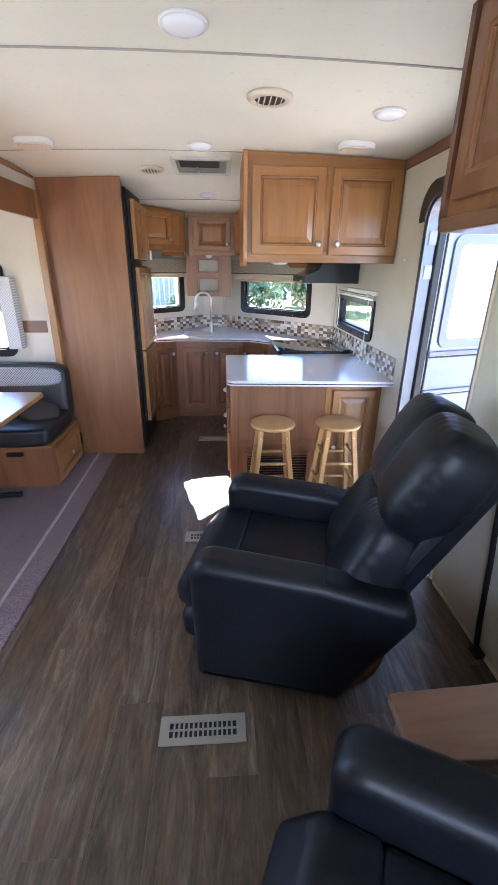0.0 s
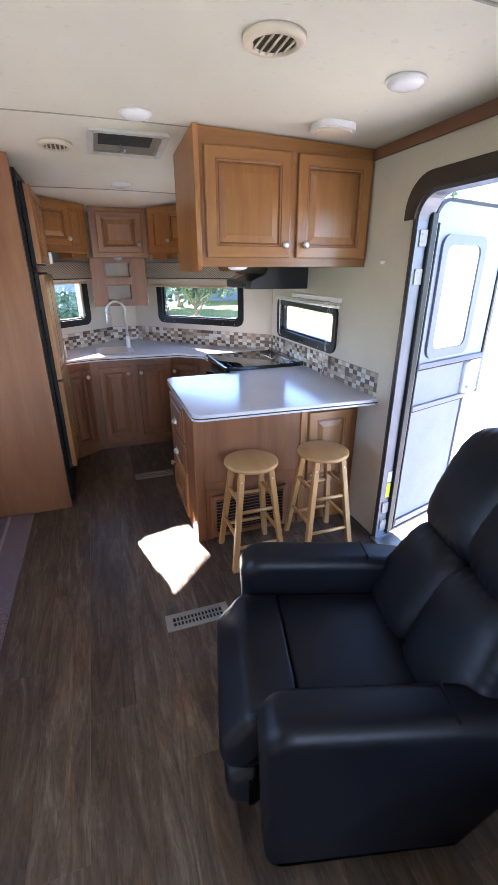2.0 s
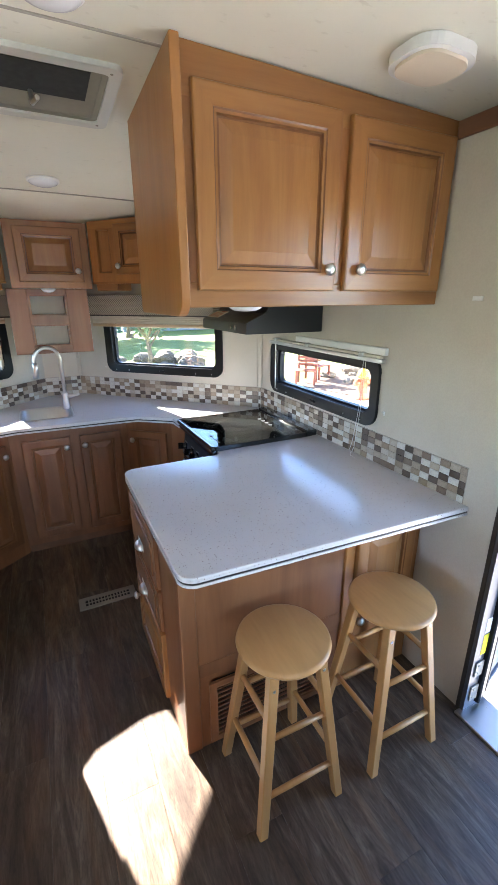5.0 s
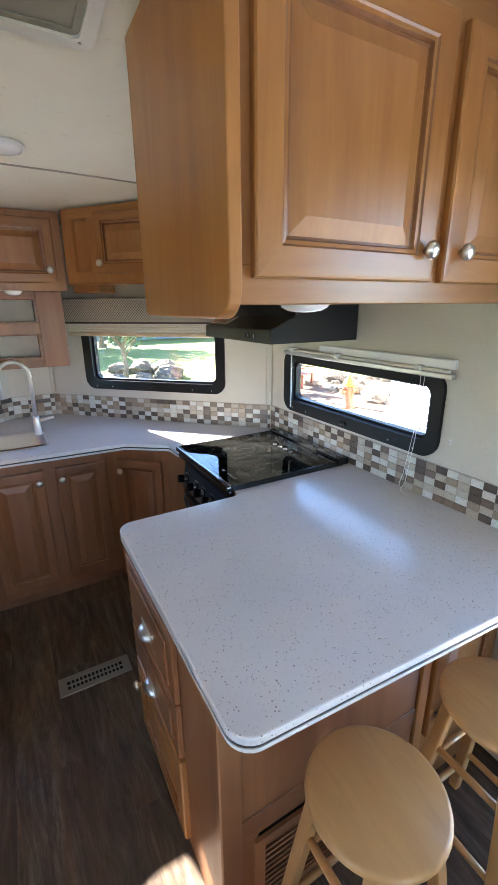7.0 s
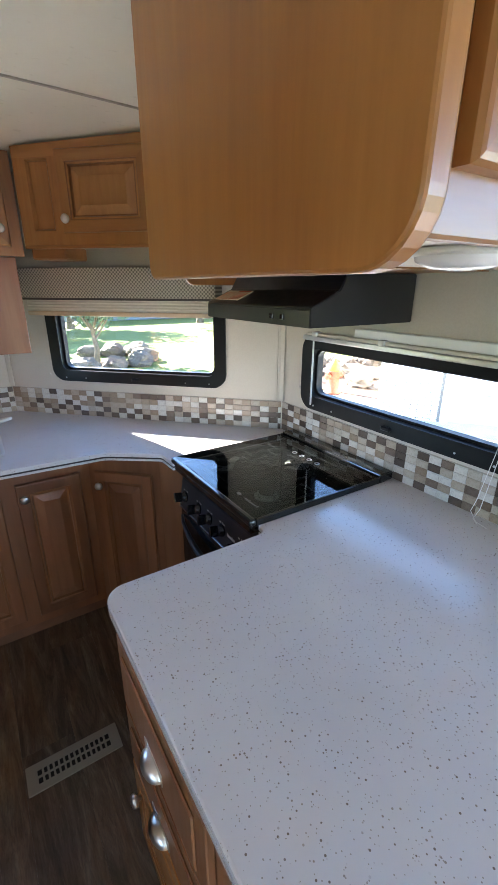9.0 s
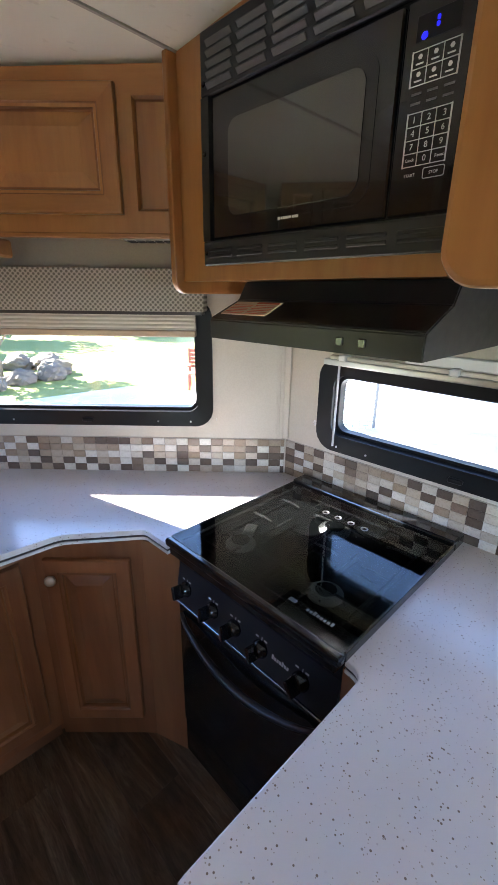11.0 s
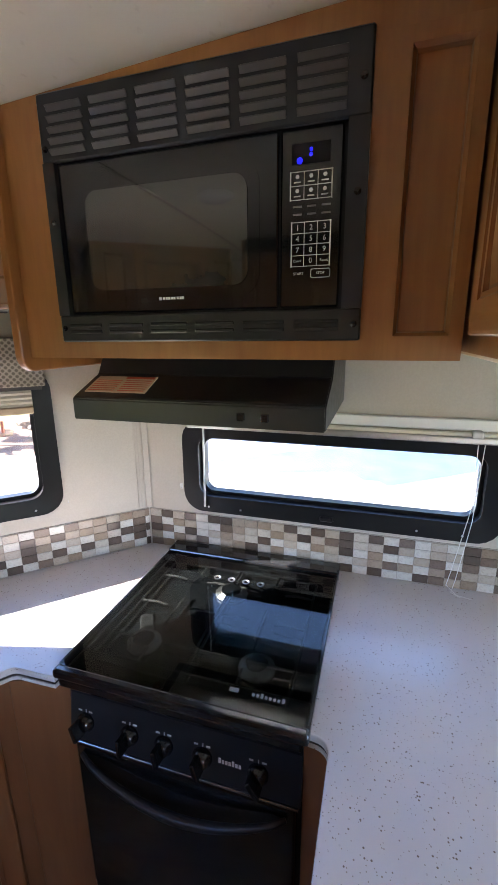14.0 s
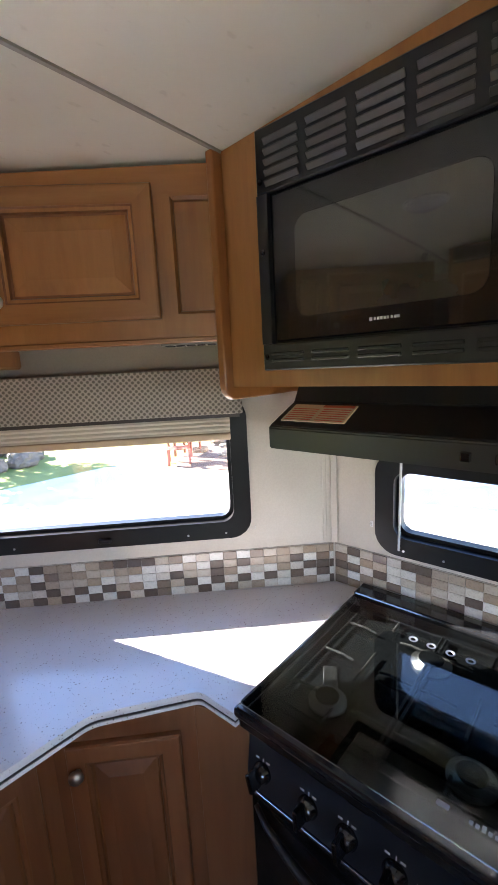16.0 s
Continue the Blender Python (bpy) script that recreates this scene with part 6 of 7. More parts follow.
# ---- soft shapes ----
def cushion(sx, sy, sz, p=3.2, n=14, wrinkle=0.0, freq=9.0, seed=0.0, gather=0.0):
    """A padded block: a cube grid pulled to a rounded superellipsoid; wrinkle gives soft dents, gather the fine creases along its seams."""
    bm = bmesh.new()
    bmesh.ops.create_cube(bm, size=2.0)
    bmesh.ops.subdivide_edges(bm, edges=bm.edges[:], cuts=n, use_grid_fill=True)
    for v in bm.verts:
        q = v.co
        ln = (abs(q.x) ** p + abs(q.y) ** p + abs(q.z) ** p) ** (1 / p)
        c = q / ln
        at = Vector((c.x * sx, c.y * sy, c.z * sz))
        w = noise.noise(at * freq + Vector((seed, seed, seed)))
        edge = max(abs(c.y), abs(c.z)) ** 5 * abs(c.x) ** 2
        turn = math.atan2(c.z, c.y)
        g = math.sin(turn * 29 + 5 * noise.noise(at * 14 + Vector((seed, 0, 0)))) * edge
        r = 1 + wrinkle * w + gather * g
        v.co = Vector((c.x * sx * r, c.y * sy * r, c.z * sz * r))
    return bm


def extruded(profile, y0, y1, bevel, seg=3):
    """A side profile in x, z carried across y, with rounded edges."""
    own = bmesh.new()
    rows = []
    for k in range(seg + 1):
        a = math.pi / 2 * k / seg
        rows.append((bevel * (1 - math.sin(a)), y0 + bevel * (1 - math.cos(a))))
    rows += [(d, y0 + y1 - y) for d, y in reversed(rows)]
    loops = []
    for d, y in rows:
        loops.append([own.verts.new((x, y, z)) for x, z in inset_outline(profile, d)])
    n = len(profile)
    own.faces.new(loops[0])
    own.faces.new(loops[-1])
    for a, b in zip(loops, loops[1:]):
        for i in range(n):
            own.faces.new((a[i], a[(i + 1) % n], b[(i + 1) % n], b[i]))
    bmesh.ops.recalc_face_normals(own, faces=own.faces)
    return own


def recliner(x, y, turn, label):
    """An overstuffed recliner that faces -x in its own space."""
    c = thing("recliner", label, "recliner chair", (x, y, 0), turn, "recliners")
    at = pose(x, y, 0, 0, 0, turn)
    arm_line = fillet([(-0.405, 0.035), (0.18, 0.03), (0.42, 0.455), (0.39, 0.535), (0.08, 0.592), (-0.425, 0.625)], [0.03, 0.03, 0.05, 0.05, 0.4, 0.085], 8)
    for s in (-1, 1):
        a = part("arm", extruded([(p[0], p[1]) for p in arm_line], -0.078, 0.078, 0.05, 6), M["leather"], c, "", at @ Matrix.Translation((0, s * 0.325, 0)), True)
        part("arm_seam", extruded([(-0.024, 0.54), (-0.018, 0.54), (-0.018, 0.6165), (-0.024, 0.6165)], -0.060, 0.060, 0.004, 2), M["leather"], a, "", at @ Matrix.Translation((0.06, s * 0.325, -0.022)) @ Matrix.Rotation(radians(4), 4, "Y"))
    part("base_box", box(-0.34, 0.20, -0.25, 0.25, 0.07, 0.34, 0.02, 2), M["leather"], c, "", at)
    seat_line = fillet([(-0.286, 0.30), (0.28, 0.28), (0.28, 0.43), (-0.286, 0.466)], [0.01, 0.05, 0.06, 0.014], 6)
    part("seat_cushion", extruded([(p[0], p[1]) for p in seat_line], -0.25, 0.25, 0.03, 5), M["leather"], c, "", at, True)
    front_line = fillet([(-0.285, 0.31), (-0.285, 0.470), (-0.43, 0.482), (-0.525, 0.36), (-0.525, 0.27), (-0.44, 0.25)], [0.02, 0.014, 0.07, 0.06, 0.05, 0.03], 7)
    part("seat_front", extruded([(p[0], p[1]) for p in front_line], -0.262, 0.262, 0.045, 6), M["leather"], c, "", at, True)
    foot_line = fillet([(-0.40, 0.06), (-0.505, 0.10), (-0.515, 0.22), (-0.40, 0.27)], [0.02, 0.05, 0.05, 0.03], 7)
    part("footrest_pad", extruded([(p[0], p[1]) for p in foot_line], -0.262, 0.262, 0.04, 6), M["leather"], c, "", at, True)
    # tilted back: shell, lumbar pillows and headrest pillows
    back = at @ Matrix.Translation((0.225, 0, 0.40)) @ Matrix.Rotation(radians(25.5), 4, "Y")
    shell = fillet([(0.02, -0.08), (0.10, -0.08), (0.115, 0.66), (0.06, 0.74), (0.0, 0.70)], [0.01, 0.02, 0.05, 0.03, 0.02], 5)
    part("back_shell", extruded([(p[0], p[1]) for p in shell], -0.295, 0.295, 0.02, 4), M["leather"], c, "", back, True)
    for s in (-1, 1):
        part("lumbar_pillow", cushion(0.120, 0.174, 0.225, 3.9, 34, 0.006, 4, 7 + s, 0.026), M["leather"], c, "", back @ Matrix.Translation((-0.025, s * 0.138, 0.15)) @ Matrix.Rotation(radians(s * 9), 4, "X"), True)
    for s in (-1, 1):
        part("head_pillow", cushion(0.132, 0.180, 0.226, 3.5, 34, 0.006, 4, 11 + s, 0.026), M["leather"], c, "", back @ Matrix.Translation((-0.03, s * 0.136, 0.56)) @ Matrix.Rotation(radians(-s * 5), 4, "X"), True)
    ringp = [(0.31 * math.cos(2 * math.pi * k / 40), 0.31 * math.sin(2 * math.pi * k / 40), 0.020) for k in range(40)]
    part("swivel_base", tube([Vector(q) + Vector((0.08, 0, 0)) for q in ringp], 0.020, 10, None, True), M["wood_red"], c, "red-brown wooden swivel ring", at, True)
    part("swivel_post", lathe([(0.06, 0.0), (0.06, 0.10)], 18, None), M["black"], c, "", at)
    return c


recliner(0.36, 1.537, -14, "black leather swivel recliner with padded back and arms")
recliner(0.495, 0.148, -25, "black leather recliner beside a small wooden table")


def side_table():
    c = thing("side_table", "small wooden side table between the recliners", "side table", (0.78, 0.8, 0))
    part("tabletop", prism(fillet([(0.455, 0.62), (1.13, 0.60), (1.13, 0.83), (0.455, 0.80)], [0.015] * 4, 4), 0.476, 0.50, bevel=0.004), M["cherry"], c)
    for x, y in ((0.50, 0.66), (1.08, 0.66), (0.50, 0.76), (1.08, 0.76)):
        part("leg", box(x - 0.018, x + 0.018, y - 0.018, y + 0.018, 0.0, 0.477, 0.003), M["cherry"], c)


side_table()

strap = thing("wall_strap", "black strap hanging against the wall by the door", "strap", (1.14, 1.33, 0))
part("strap", tube([(1.135, 1.335, 0.012), (1.14, 1.365, 0.15), (1.142, 1.40, 0.44), (1.143, 1.43, 0.62), (1.145, 1.47, 0.95)], 0.012, 8), M["black"], strap)
part("buckle", box(1.11, 1.155, 1.29, 1.35, 0.002, 0.03, 0.006, 2), M["black"], strap)


# ---- overhead cabinet by the door ----
def side_overhead():
    c = thing("overhead_cabinet", "dark-edged maple overhead cabinet beside the entrance door", "cabinet", (0.9, 0.8, 1.73))
    # body, frame and doors take laminate so the cabinet's shade is in its colour
    part("body", box(0.685, XR - 0.002, 0.1, 1.36, 1.752, 2.235), M["laminate"], c)
    pts = fillet([(0.655, 1.715), (XR - 0.003, 1.715), (XR - 0.003, 2.235), (0.655, 2.24)], [0.04, 0, 0, 0], 8)
    bm = prism([(p[0], p[1]) for p in pts], 1.362, 1.386)
    bm.transform(Matrix(((1, 0, 0, 0), (0, 0, 1, 0), (0, 1, 0, 0), (0, 0, 0, 1))))
    bmesh.ops.recalc_face_normals(bm, faces=bm.faces)
    part("side_panel", bm, M["trim_brown"], c, "dark brown end panel with a rounded lower corner")
    at = facing((0.667, 1.36, 0), -90)
    face_frame(c, at, 1.26, 1.752, 2.235, [], 0.018, M["laminate"])
    part("bottom_trim", box(0.648, XR - 0.003, 0.1, 1.361, 1.712, 1.7505, 0.005, 2), M["trim_brown"], c, "dark brown bottom rail")
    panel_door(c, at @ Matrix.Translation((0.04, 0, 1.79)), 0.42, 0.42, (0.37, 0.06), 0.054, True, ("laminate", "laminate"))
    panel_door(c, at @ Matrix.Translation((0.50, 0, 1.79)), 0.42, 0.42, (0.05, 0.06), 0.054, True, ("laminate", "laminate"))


side_overhead()


# ---- dinette in the slide-out ----
def dinette_bench():
    c = thing("dinette_bench", "dinette bench with a black vinyl seat on a wood-laminate base", "bench", (-1.75, 3.3, 0))
    part("base", box(-2.19, -1.29, 2.98, 3.60, 0.015, 0.345, 0.003), M["laminate"], c)
    part("trim_rail", box(-2.19, -1.283, 2.972, 3.60, 0.345, 0.36, 0.003), M["maple_x"], c)
    part("latch", box(-1.62, -1.50, 2.958, 2.982, 0.285, 0.315, 0.006, 2), M["black"], c)
    at = facing((-1.288, 3.0, 0.035), 90)
    panel_door(c, at @ Matrix.Translation((0.03, 0, 0)), 0.53, 0.29, (0.26, 0.14), 0.05)
    part("seat_cushion", cushion(0.45, 0.335, 0.078, 7.5, 20, 0.006, 5), M["bench_vinyl"], c, "black vinyl seat cushion", pose(-1.74, 3.27, 0.43), True)
    part("backrest", cushion(0.45, 0.085, 0.26, 7.0, 20, 0.008, 5, 3), M["bench_vinyl"], c, "black vinyl backrest", pose(-1.74, 3.53, 0.615, -6), True)
    part("fabric_band", cushion(0.43, 0.03, 0.075, 5.0, 10), M["bench_fabric"], c, "grey woven band on the backrest", pose(-1.745, 3.452, 0.775, -6), True)


M["curtain"] = fabric_material("pale_woven_curtain", (0.36, 0.36, 0.38), (0.56, 0.56, 0.59), 70)
M["bench_vinyl"] = plain("black_vinyl", (0.011, 0.011, 0.014), 0.40, vary=0.15)
dinette_bench()
pil = thing("throw_pillow", "dark brown throw pillow on the dinette bench", "pillow", (-1.45, 3.3, 0.50))
part("cushion", cushion(0.15, 0.13, 0.05, 2.4, 10, 0.05), M["pillow"], pil, "", pose(-1.46, 3.28, 0.535, 12, 8, 20), True)


def dinette_table():
    c = thing("dinette_table", "light oak dinette table with a metal pedestal foot", "table", (-1.75, 2.5, 0))
    part("tabletop", prism(fillet([(-2.18, 1.9), (-1.32, 1.9), (-1.32, 3.10), (-2.18, 3.10)], [0, 0.04, 0.04, 0], 6), 0.715, 0.745, bevel=0.004), M["table_wood"], c)
    part("edge_band", prism(fillet([(-2.18, 1.897), (-1.317, 1.897), (-1.317, 3.103), (-2.18, 3.103)], [0, 0.043, 0.043, 0], 6), 0.717, 0.740), M["maple_x"], c)
    for y in (2.15, 2.78):
        part("pedestal", lathe([(0.028, 0.02), (0.028, 0.716)], 18, None, Matrix.Translation((-1.85, y, 0))), M["steel"], c, "", I4, True)
        part("foot", tube([(-2.12, y, 0.036), (-1.85, y, 0.046), (-1.50, y + 0.06, 0.036)], 0.022, 8), M["black"], c, "black metal foot bar")


dinette_table()
cur = thing("dinette_curtain", "pale grey patterned fabric panel beside the dinette window", "curtain", (-1.63, 3.58, 0.9))
part("fabric", box(-1.72, -1.615, 3.54, 3.63, 0.98, 1.53, 0.006, 2), M["curtain"], cur)


# ---- outside ----
GZ = -0.75


def ground():
    bm = bmesh.new()
    n, span = 40, 400.0
    vs = [[bm.verts.new((-span + 2 * span * i / n, -span + 2 * span * j / n, GZ)) for i in range(n + 1)] for j in range(n + 1)]
    for j in range(n):
        for i in range(n):
            bm.faces.new((vs[j][i], vs[j][i + 1], vs[j + 1][i + 1], vs[j + 1][i]))
    structure("ground", bm, M["lawn"], "sunlit green lawn", "ground")


ground()
structure("pavement", prism(fillet([(-6, -14), (13, -14), (10.5, 5.6), (7.3, 8.6), (6.3, 11.6), (5.6, 13.4), (-6, 14.2)], [0, 0, 1, 1.0, 0.6, 0.8, 0]), GZ + 0.002, GZ + 0.03), M["concrete"], "pale sunlit concrete driveway beside the caravan", "pavement")
bed = prism(fillet([(7.25, 8.6), (9.5, 6.5), (14, 8.5), (12.5, 13.0), (8.0, 13.2), (6.25, 11.8)], [0.5, 1, 1, 1, 1, 0.4]), GZ + 0.004, GZ + 0.05)
structure("garden_bed", bed, M["soil"], "bare soil garden bed with rocks", "ground")


def rock(x, y, r, seed):
    bm = bmesh.new()
    bmesh.ops.create_icosphere(bm, subdivisions=3, radius=1.0)
    for v in bm.verts:
        k = 1 + 0.28 * noise.noise(v.co * 1.7 + Vector((seed, seed * 1.3, 0))) + 0.10 * noise.noise(v.co * 5 + Vector((seed, 0, 0)))
        v.co = Vector((v.co.x * r * k * 1.2, v.co.y * r * k, v.co.z * r * k * 0.72))
    ob = new("garden_rock", mesh_of("garden_rock", bm, M["stone"]))
    ob.matrix_basis = pose(x, y, GZ + r * 0.35, 0, 0, seed * 57)
    tagged(ob, "weathered brown garden rock", "rock", "garden rocks")


rng = random.Random(4)
for k in range(48):
    x, y = 7.6 + 4.6 * rng.random(), 9.3 + 3.6 * rng.random()
    rock(x, y, 0.14 + 0.28 * rng.random() ** 2, k + 1.0)
for k in range(16):
    a = math.pi * 2 * k / 16
    rock(2.2 + 2.6 * math.cos(a) + 0.3 * rng.random(), 17.0 + 1.6 * math.sin(a) + 0.3 * rng.random(), 0.22 + 0.25 * rng.random(), k + 60.0)


def tree(x, y, trunk_h, r, crown_z, crown_r, leaf, label, count=2600, seed=1, squash=1.0):
    rg = random.Random(seed)
    c = thing("tree", label, "tree", (x, y, GZ))
    bm = tube([(x, y, GZ), (x + 0.04, y, GZ + trunk_h * 0.5), (x - 0.03, y + 0.03, GZ + trunk_h), (x, y, GZ + crown_z)], [r * 1.3, r, r * 0.8, r * 0.25], 10)
    ends = []
    for k in range(9):
        a = 2 * math.pi * k / 9 + rg.random()
        z0 = trunk_h * (0.75 + 0.5 * rg.random())
        e = Vector((x + math.cos(a) * crown_r * 0.7, y + math.sin(a) * crown_r * 0.7, GZ + z0 + crown_r * (0.2 + 0.8 * rg.random())))
        s = Vector((x, y, GZ + z0))
        tube([s, s.lerp(e, 0.5) + Vector((0, 0, 0.12)), e], [r * 0.45, r * 0.28, r * 0.08], 6, bm)
        ends.append(e)
    part("trunk", bm, M["bark"], c)
    clumps = [(e, crown_r * (0.28 + 0.2 * rg.random())) for e in ends]
    for k in range(14):
        a, u = 2 * math.pi * rg.random(), rg.random()
        clumps.append((Vector((x + math.cos(a) * crown_r * 0.6 * u, y + math.sin(a) * crown_r * 0.6 * u, GZ + crown_z + crown_r * squash * (rg.random() - 0.45))), crown_r * (0.25 + 0.2 * rg.random())))
    verts, faces = [], []
    for k in range(count):
        p, cr = clumps[rg.randrange(len(clumps))]
        d = Vector((rg.gauss(0, 1), rg.gauss(0, 1), rg.gauss(0, 1)))
        d = d.normalized() * cr * rg.random() ** 0.4
        d.z *= 0.8
        q = p + d
        u = Vector((rg.gauss(0, 1), rg.gauss(0, 1), rg.gauss(0, 1))).normalized()
        w = u.orthogonal().normalized()
        s = crown_r * 0.035 * (0.7 + 0.8 * rg.random())
        i = len(verts)
        verts += [q - u * s * 1.6, q + w * s, q + u * s * 1.6, q - w * s]
        faces.append((i, i + 1, i + 2, i + 3))
    me = bpy.data.meshes.new("crown")
    me.from_pydata(verts, [], faces)
    me.materials.append(leaf)
    part("crown", me, None, c)


tree(3.15, 16.7, 1.0, 0.08, 2.15, 1.65, M["conifer"], "young blue-green garden tree", 5200, 3)
tree(13.5, 30, 2.5, 0.2, 5.0, 3.6, M["leaf"], "broad green garden tree", 3500, 5)
tree(5.0, 30, 1.1, 0.2, 2.4, 2.9, M["leaf"], "broad green garden tree", 3500, 21)
tree(2.2, 26, 0.9, 0.16, 1.9, 2.5, M["conifer"], "leafy blue-green garden tree", 4200, 22)
tree(-2.0, 33, 2.5, 0.2, 4.6, 3.8, M["leaf"], "broad green garden tree", 3500, 8)
tree(-6.0, 20, 2.0, 0.15, 3.2, 2.4, M["leaf"], "green leafy garden tree by the fence", 3000, 9)
tree(20, 24, 2.5, 0.2, 4.8, 3.4, M["leaf"], "broad green garden tree", 3000, 12)
tree(16, 3.2, 3.0, 0.2, 5.2, 3.2, M["leaf"], "broad green tree beyond the driveway", 3000, 15)
tree(19, 7.5, 3.0, 0.2, 5.6, 3.4, M["leaf"], "broad green tree beyond the driveway", 3000, 17)


def bush(x, y, r, seed):
    rg = random.Random(seed)
    c = thing("bush", "rounded blue-green garden bush", "bush", (x, y, GZ))
    part("stems", tube([(x, y, GZ), (x + 0.05, y, GZ + r * 0.5), (x, y + 0.04, GZ + r)], [0.05, 0.04, 0.01], 8), M["bark"], c)
    verts, faces = [], []
    for k in range(1500):
        d = Vector((rg.gauss(0, 1), rg.gauss(0, 1), rg.gauss(0, 1))).normalized()
        q = Vector((x, y, GZ + r * 0.75)) + Vector((d.x, d.y, d.z * 0.8)) * r * (0.7 + 0.35 * rg.random()) * (1 + 0.2 * noise.noise(d * 2 + Vector((seed, 0, 0))))
        u = Vector((rg.gauss(0, 1), rg.gauss(0, 1), rg.gauss(0, 1))).normalized()
        w = u.orthogonal().normalized()
        s, i = 0.06 * r * (0.7 + rg.random()), len(verts)
        verts += [q - u * s * 1.5, q + w * s, q + u * s * 1.5, q - w * s]
        faces.append((i, i + 1, i + 2, i + 3))
    me = bpy.data.meshes.new("leaves")
    me.from_pydata(verts, [], faces)
    me.materials.append(M["conifer"])
    part("leaves", me, None, c)


bush(-3.4, 15.2, 1.0, 31)
bush(-5.6, 16.4, 1.2, 32)
bush(-1.6, 22.0, 0.9, 33)


def house():
    c = thing("house", "slate-blue house with a low roof across the lawn", "house", (11, 36, GZ))
    part("wall", box(5.5, 22, 35, 42, GZ, GZ + 2.7), M["siding"], c)
    bm = bmesh.new()
    pr = [(34.3, GZ + 2.6), (42.7, GZ + 2.6), (38.5, GZ + 4.4)]
    a = [bm.verts.new((5.0, y, z)) for y, z in pr]
    b = [bm.verts.new((22.5, y, z)) for y, z in pr]
    bm.faces.new(a)
    bm.faces.new(b)
    for i in range(3):
        bm.faces.new((a[i], a[(i + 1) % 3], b[(i + 1) % 3], b[i]))
    part("roof", bm, M["roof"], c)
    for x in (9.0, 12.2, 17.0):
        w = part("window", ring([(p + x, q + GZ + 1.5) for p, q in round_rect(1.7, 1.3, 0.02, 1)], [(p + x, q + GZ + 1.5) for p, q in round_rect(1.5, 1.1, 0.02, 1)], 35.0, 34.93), M["white_trim"], c)
        part("pane", box(x - 0.75, x + 0.75, 34.97, 34.985, GZ + 0.95, GZ + 2.05), M["black_gloss"], w)
        part("mullion", box(x - 0.03, x + 0.03, 34.93, 34.97, GZ + 0.95, GZ + 2.05), M["white_trim"], w)
    part("door", box(14.0, 15.0, 34.94, 35.0, GZ, GZ + 2.1, 0.02), M["fence_wood"], c)


house()


def fence():
    c = thing("garden_fence", "weathered blue-grey board fence", "fence", (-6, 27, GZ))
    for k in range(60):
        x = -19 + k * 0.30
        part("board", box(x, x + 0.285, 27.0, 27.025, GZ, GZ + 1.75 + 0.02 * ((k * 7) % 3)), M["fence_wood"], c)
    for z in (0.4, 1.4):
        part("rail", box(-19, -1, 27.026, 27.07, GZ + z, GZ + z + 0.09), M["fence_wood"], c)


fence()


def garage():
    """A white brick garage front that faces the driveway."""
    # the near left corner of the brick pier
    p = (6.15, 7.94)
    at = facing((p[0], p[1], GZ), -52)
    c = thing("garage", "white brick garage with a pale roll-up door", "garage", (p[0], p[1], GZ))
    part("wall", box(0.0, 1.12, 0.012, 0.3, 0.0, 2.6), M["mortar"], c, "", at)
    bw, bh, j = 0.24, 0.082, 0.012
    shared = mesh_of("brick", box(0, bw - j, -0.004, 0.02, 0, bh - j, 0.003), M["brick"])
    half = mesh_of("brick", box(0, bw / 2 - j, -0.004, 0.02, 0, bh - j, 0.003), M["brick"])
    for r in range(24):
        x = 0.0
        if r % 2:
            part("brick", half, None, c, "", at @ Matrix.Translation((0, 0, r * bh)))
            x = bw / 2
        while x + bw <= 1.13:
            part("brick", shared, None, c, "", at @ Matrix.Translation((x, 0, r * bh)))
            x += bw
        if x + bw / 2 <= 1.13:
            part("brick", half, None, c, "", at @ Matrix.Translation((x, 0, r * bh)))
    part("soffit", box(-0.3, 5.0, -0.35, 0.3, 2.6, 2.78), M["garage"], c, "", at)
    part("door_frame", box(1.12, 1.26, -0.03, 0.25, 0.0, 2.35, 0.01), M["garage"], c, "", at)
    for k in range(4):
        part("door_panel", box(1.26, 4.0, 0.08, 0.12, 0.01 + k * 0.55, 0.55 + k * 0.55, 0.012), M["garage"], c, "", at)
    part("wall", box(1.26, 4.0, 0.0, 0.3, 2.2, 2.6), M["brick"], c, "", at)
    part("wall", box(4.0, 4.6, 0.0, 0.3, 0.0, 2.6), M["brick"], c, "", at)
    part("wall", box(0.0, 0.3, 0.3, 6.0, 0.0, 2.6), M["brick"], c, "", at)
    bm = bmesh.new()
    pr = [(-0.6, 2.78), (6.4, 2.78), (2.9, 4.0)]
    a = [bm.verts.new((-0.4, y, z)) for y, z in pr]
    b = [bm.verts.new((5.1, y, z)) for y, z in pr]
    bm.faces.new(a)
    bm.faces.new(b)
    for i in range(3):
        bm.faces.new((a[i], a[(i + 1) % 3], b[(i + 1) % 3], b[i]))
    part("roof", bm, M["roof"], c, "", at)


garage()


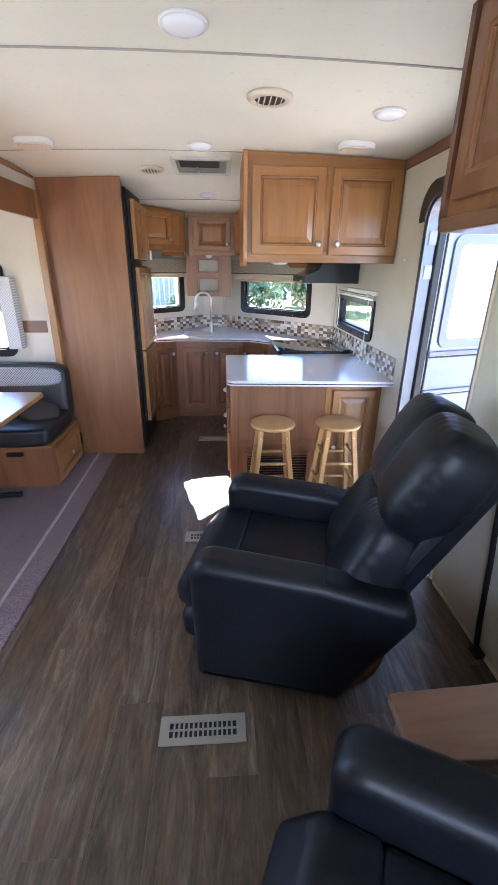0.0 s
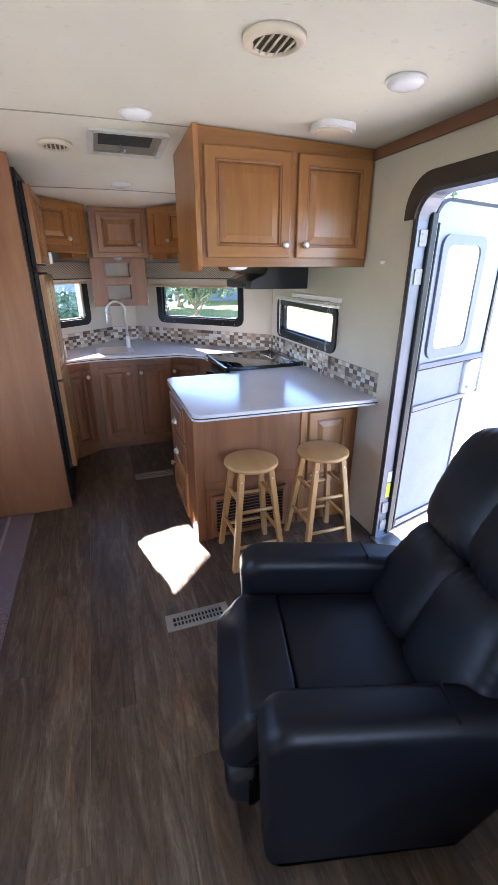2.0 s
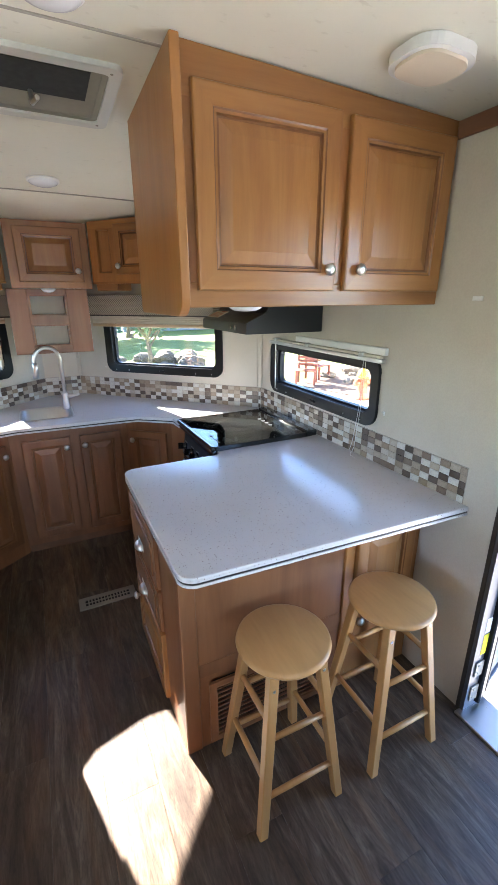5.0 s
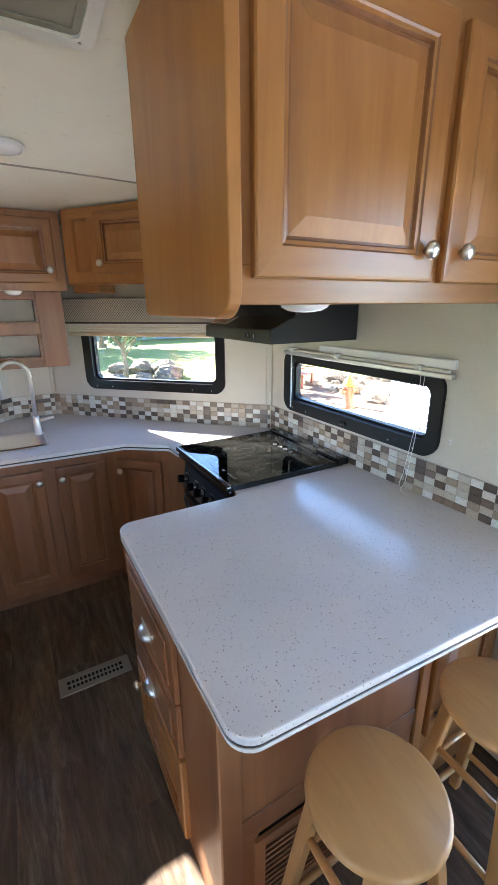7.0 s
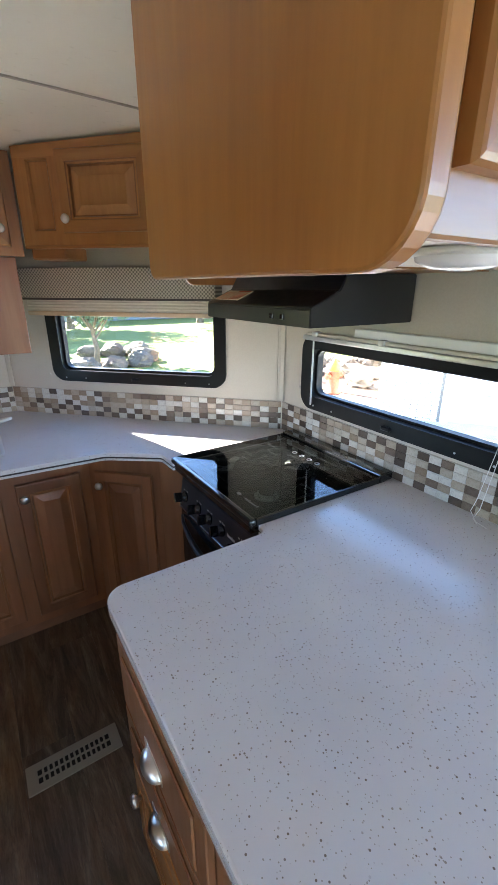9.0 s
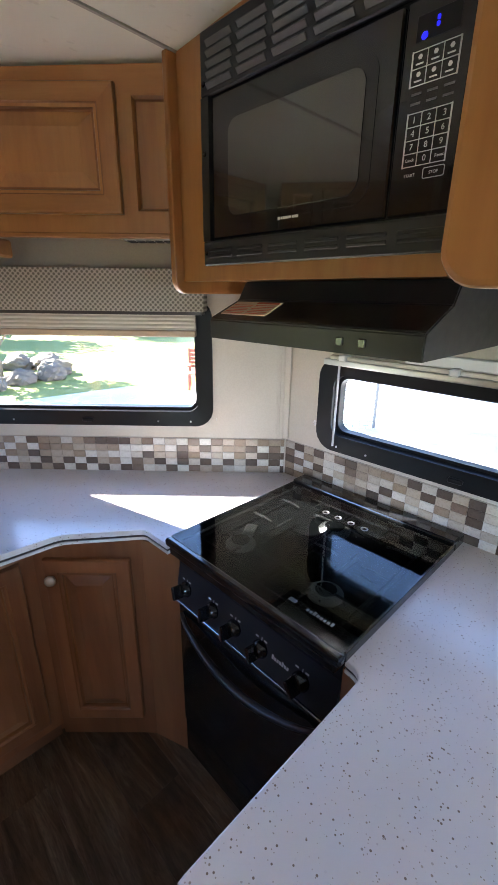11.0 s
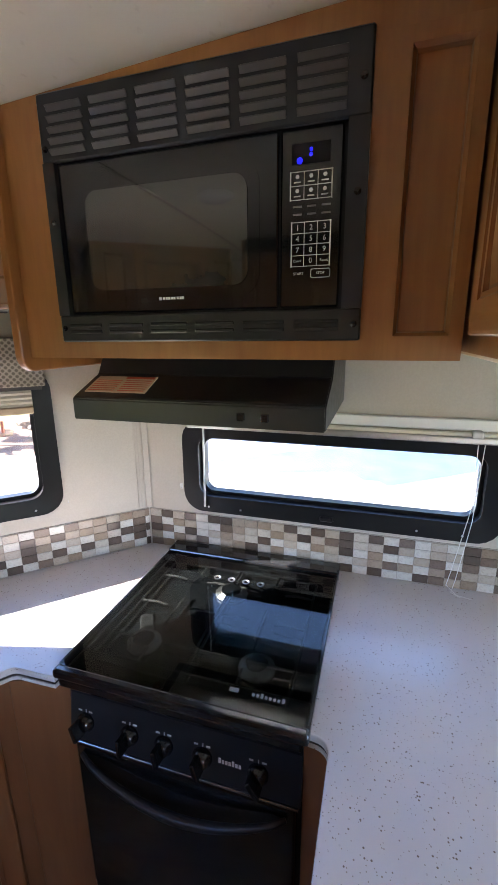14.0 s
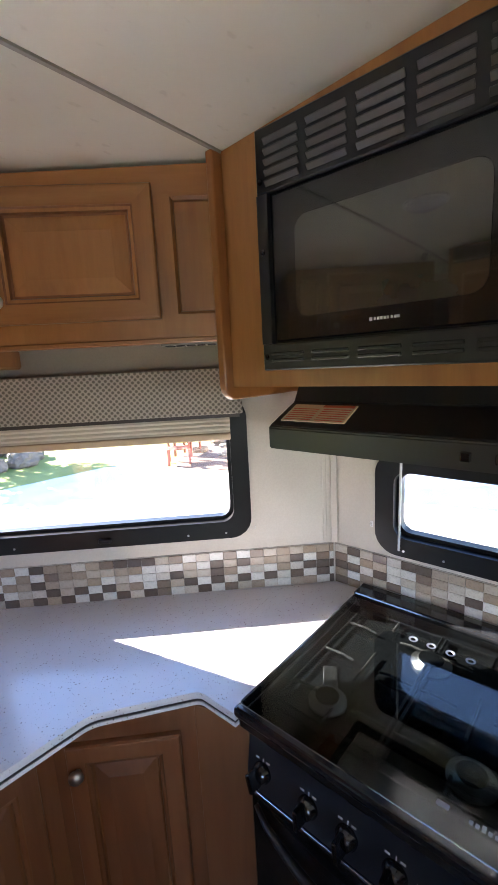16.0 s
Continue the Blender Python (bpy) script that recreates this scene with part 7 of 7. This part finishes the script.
def hydrant(x, y):
    c = thing("hydrant", "weathered red garden hydrant with a yellow bonnet", "hydrant", (x, y, GZ))
    m = Matrix.Translation((x, y, GZ + 0.03)) @ Matrix.Scale(1.15, 4)
    part("barrel", lathe([(0.16, 0), (0.16, 0.04), (0.11, 0.05), (0.105, 0.42), (0.14, 0.44), (0.14, 0.47)], 20, None, m), M["hydrant_red"], c, "", I4, True)
    part("bonnet", lathe([(0.13, 0.47), (0.13, 0.50), (0.11, 0.58), (0.06, 0.64), (0.035, 0.66), (0.035, 0.70)], 20, None, m), M["hydrant_yellow"], c, "", I4, True)
    for s in (-1, 1):
        part("nozzle", lathe([(0.055, 0.08), (0.055, 0.17), (0.065, 0.17), (0.065, 0.20), (0.02, 0.21)], 14, None, m @ Matrix.Translation((0, 0, 0.36)) @ Matrix.Rotation(radians(90 * s), 4, "Y")), M["hydrant_red"], c)


hydrant(6.75, 9.75)


def garden_chair(x, y, turn):
    c = thing("garden_chair", "red-brown slatted garden chair", "chair", (x, y, GZ), turn)
    at = pose(x, y, GZ + 0.03, 0, 0, turn)
    for sx in (-0.26, 0.26):
        part("leg", box(sx - 0.03, sx + 0.03, -0.28, -0.22, 0, 0.42, 0.004), M["chair_red"], c, "", at)
        part("leg", box(sx - 0.03, sx + 0.03, 0.22, 0.28, 0, 1.0, 0.004), M["chair_red"], c, "", at)
        part("armrest", box(sx - 0.05, sx + 0.05, -0.30, 0.25, 0.60, 0.63, 0.004), M["chair_red"], c, "", at)
    for k in range(5):
        part("seat_slat", box(-0.27, 0.27, -0.26 + k * 0.10, -0.17 + k * 0.10, 0.40, 0.42, 0.003), M["chair_red"], c, "", at)
        part("back_slat", box(-0.24, 0.24, 0.24, 0.26, 0.50 + k * 0.10, 0.575 + k * 0.10, 0.003), M["chair_red"], c, "", at)


garden_chair(6.6, 12.0, -40)
garden_chair(7.4, 12.6, 20)

# ---- floor planks ----
PW, PL = 0.178, 1.22
plank_mesh = {}


def plank_of(w, ln):
    key = (round(w, 4), round(ln, 4))
    if key not in plank_mesh:
        plank_mesh[key] = mesh_of("plank", box(0, w - 0.0006, 0, ln - 0.0003, -0.0035, 0.0, 0.0004), M["plank"])
    return plank_mesh[key]


floor = structure("floor", box(XL - 0.02, XR + 0.02, Y_REAR - 0.02, 5.58, -0.0039, -0.0026), M["dark_hole"], "grey-brown wood-look vinyl plank floor", "floor")
x, col = -1.32, 0
while x < XR:
    w = min(PW, XR + 0.03 - x)
    y = Y_REAR - 1.1 + (col * 0.47) % PL
    while y < 4.75:
        y0, y1 = max(y, Y_REAR), min(y + PL, 4.75)
        if y1 > y0 + 0.02:
            part("plank", plank_of(w, y1 - y0), None, floor, "", Matrix.Translation((x, y0, 0)))
        y += PL
    x += PW
    col += 1

# ---- mosaic backsplash ----
TW, TH, ROWS_UP = 0.0475, 0.0292, 5


def backsplash(at, ln, label, seed):
    rg = random.Random(seed)
    ob = structure("backsplash", box(0, ln, -0.003, -0.0005, TOPZ, TOPZ + 0.150), M["grout"], label, "backsplash", at)
    for r in range(ROWS_UP):
        x, col = 0.002, 0
        while ln - x > 0.008:
            w = min(TW, ln - x)
            dark = ((r + col) % 2 == 1) != (rg.random() < 0.14)
            part("tile", tile_of(w, dark), None, ob, "", at @ Matrix.Translation((x, 0, TOPZ + 0.002 + r * TH)))
            x += TW
            col += 1


tile_mesh = {}


def tile_of(w, dark):
    key = (round(w, 4), dark)
    if key not in tile_mesh:
        tile_mesh[key] = mesh_of("tile", box(0, w - 0.0010, -0.0055, -0.002, 0, TH - 0.0010, 0.0008), M["tile_dark" if dark else "tile"])
    return tile_mesh[key]


M["grout"] = plain("pale_grout", (0.36, 0.325, 0.275), 0.8)
TILE_LABEL = "mosaic backsplash of cream, tan and brown stone tiles"
backsplash(facing((XR, 4.428, 0), -90), 4.428 - 2.735, TILE_LABEL, 1)
backsplash(facing((XA, Y_END, 0), -45), 1.585, TILE_LABEL, 2)
backsplash(facing((XB, Y_END, 0), 0), XA - XB - 0.004, TILE_LABEL, 3)
backsplash(facing((XL + 0.35, 4.43 + 0.35, 0), 45), 1.09, TILE_LABEL, 4)
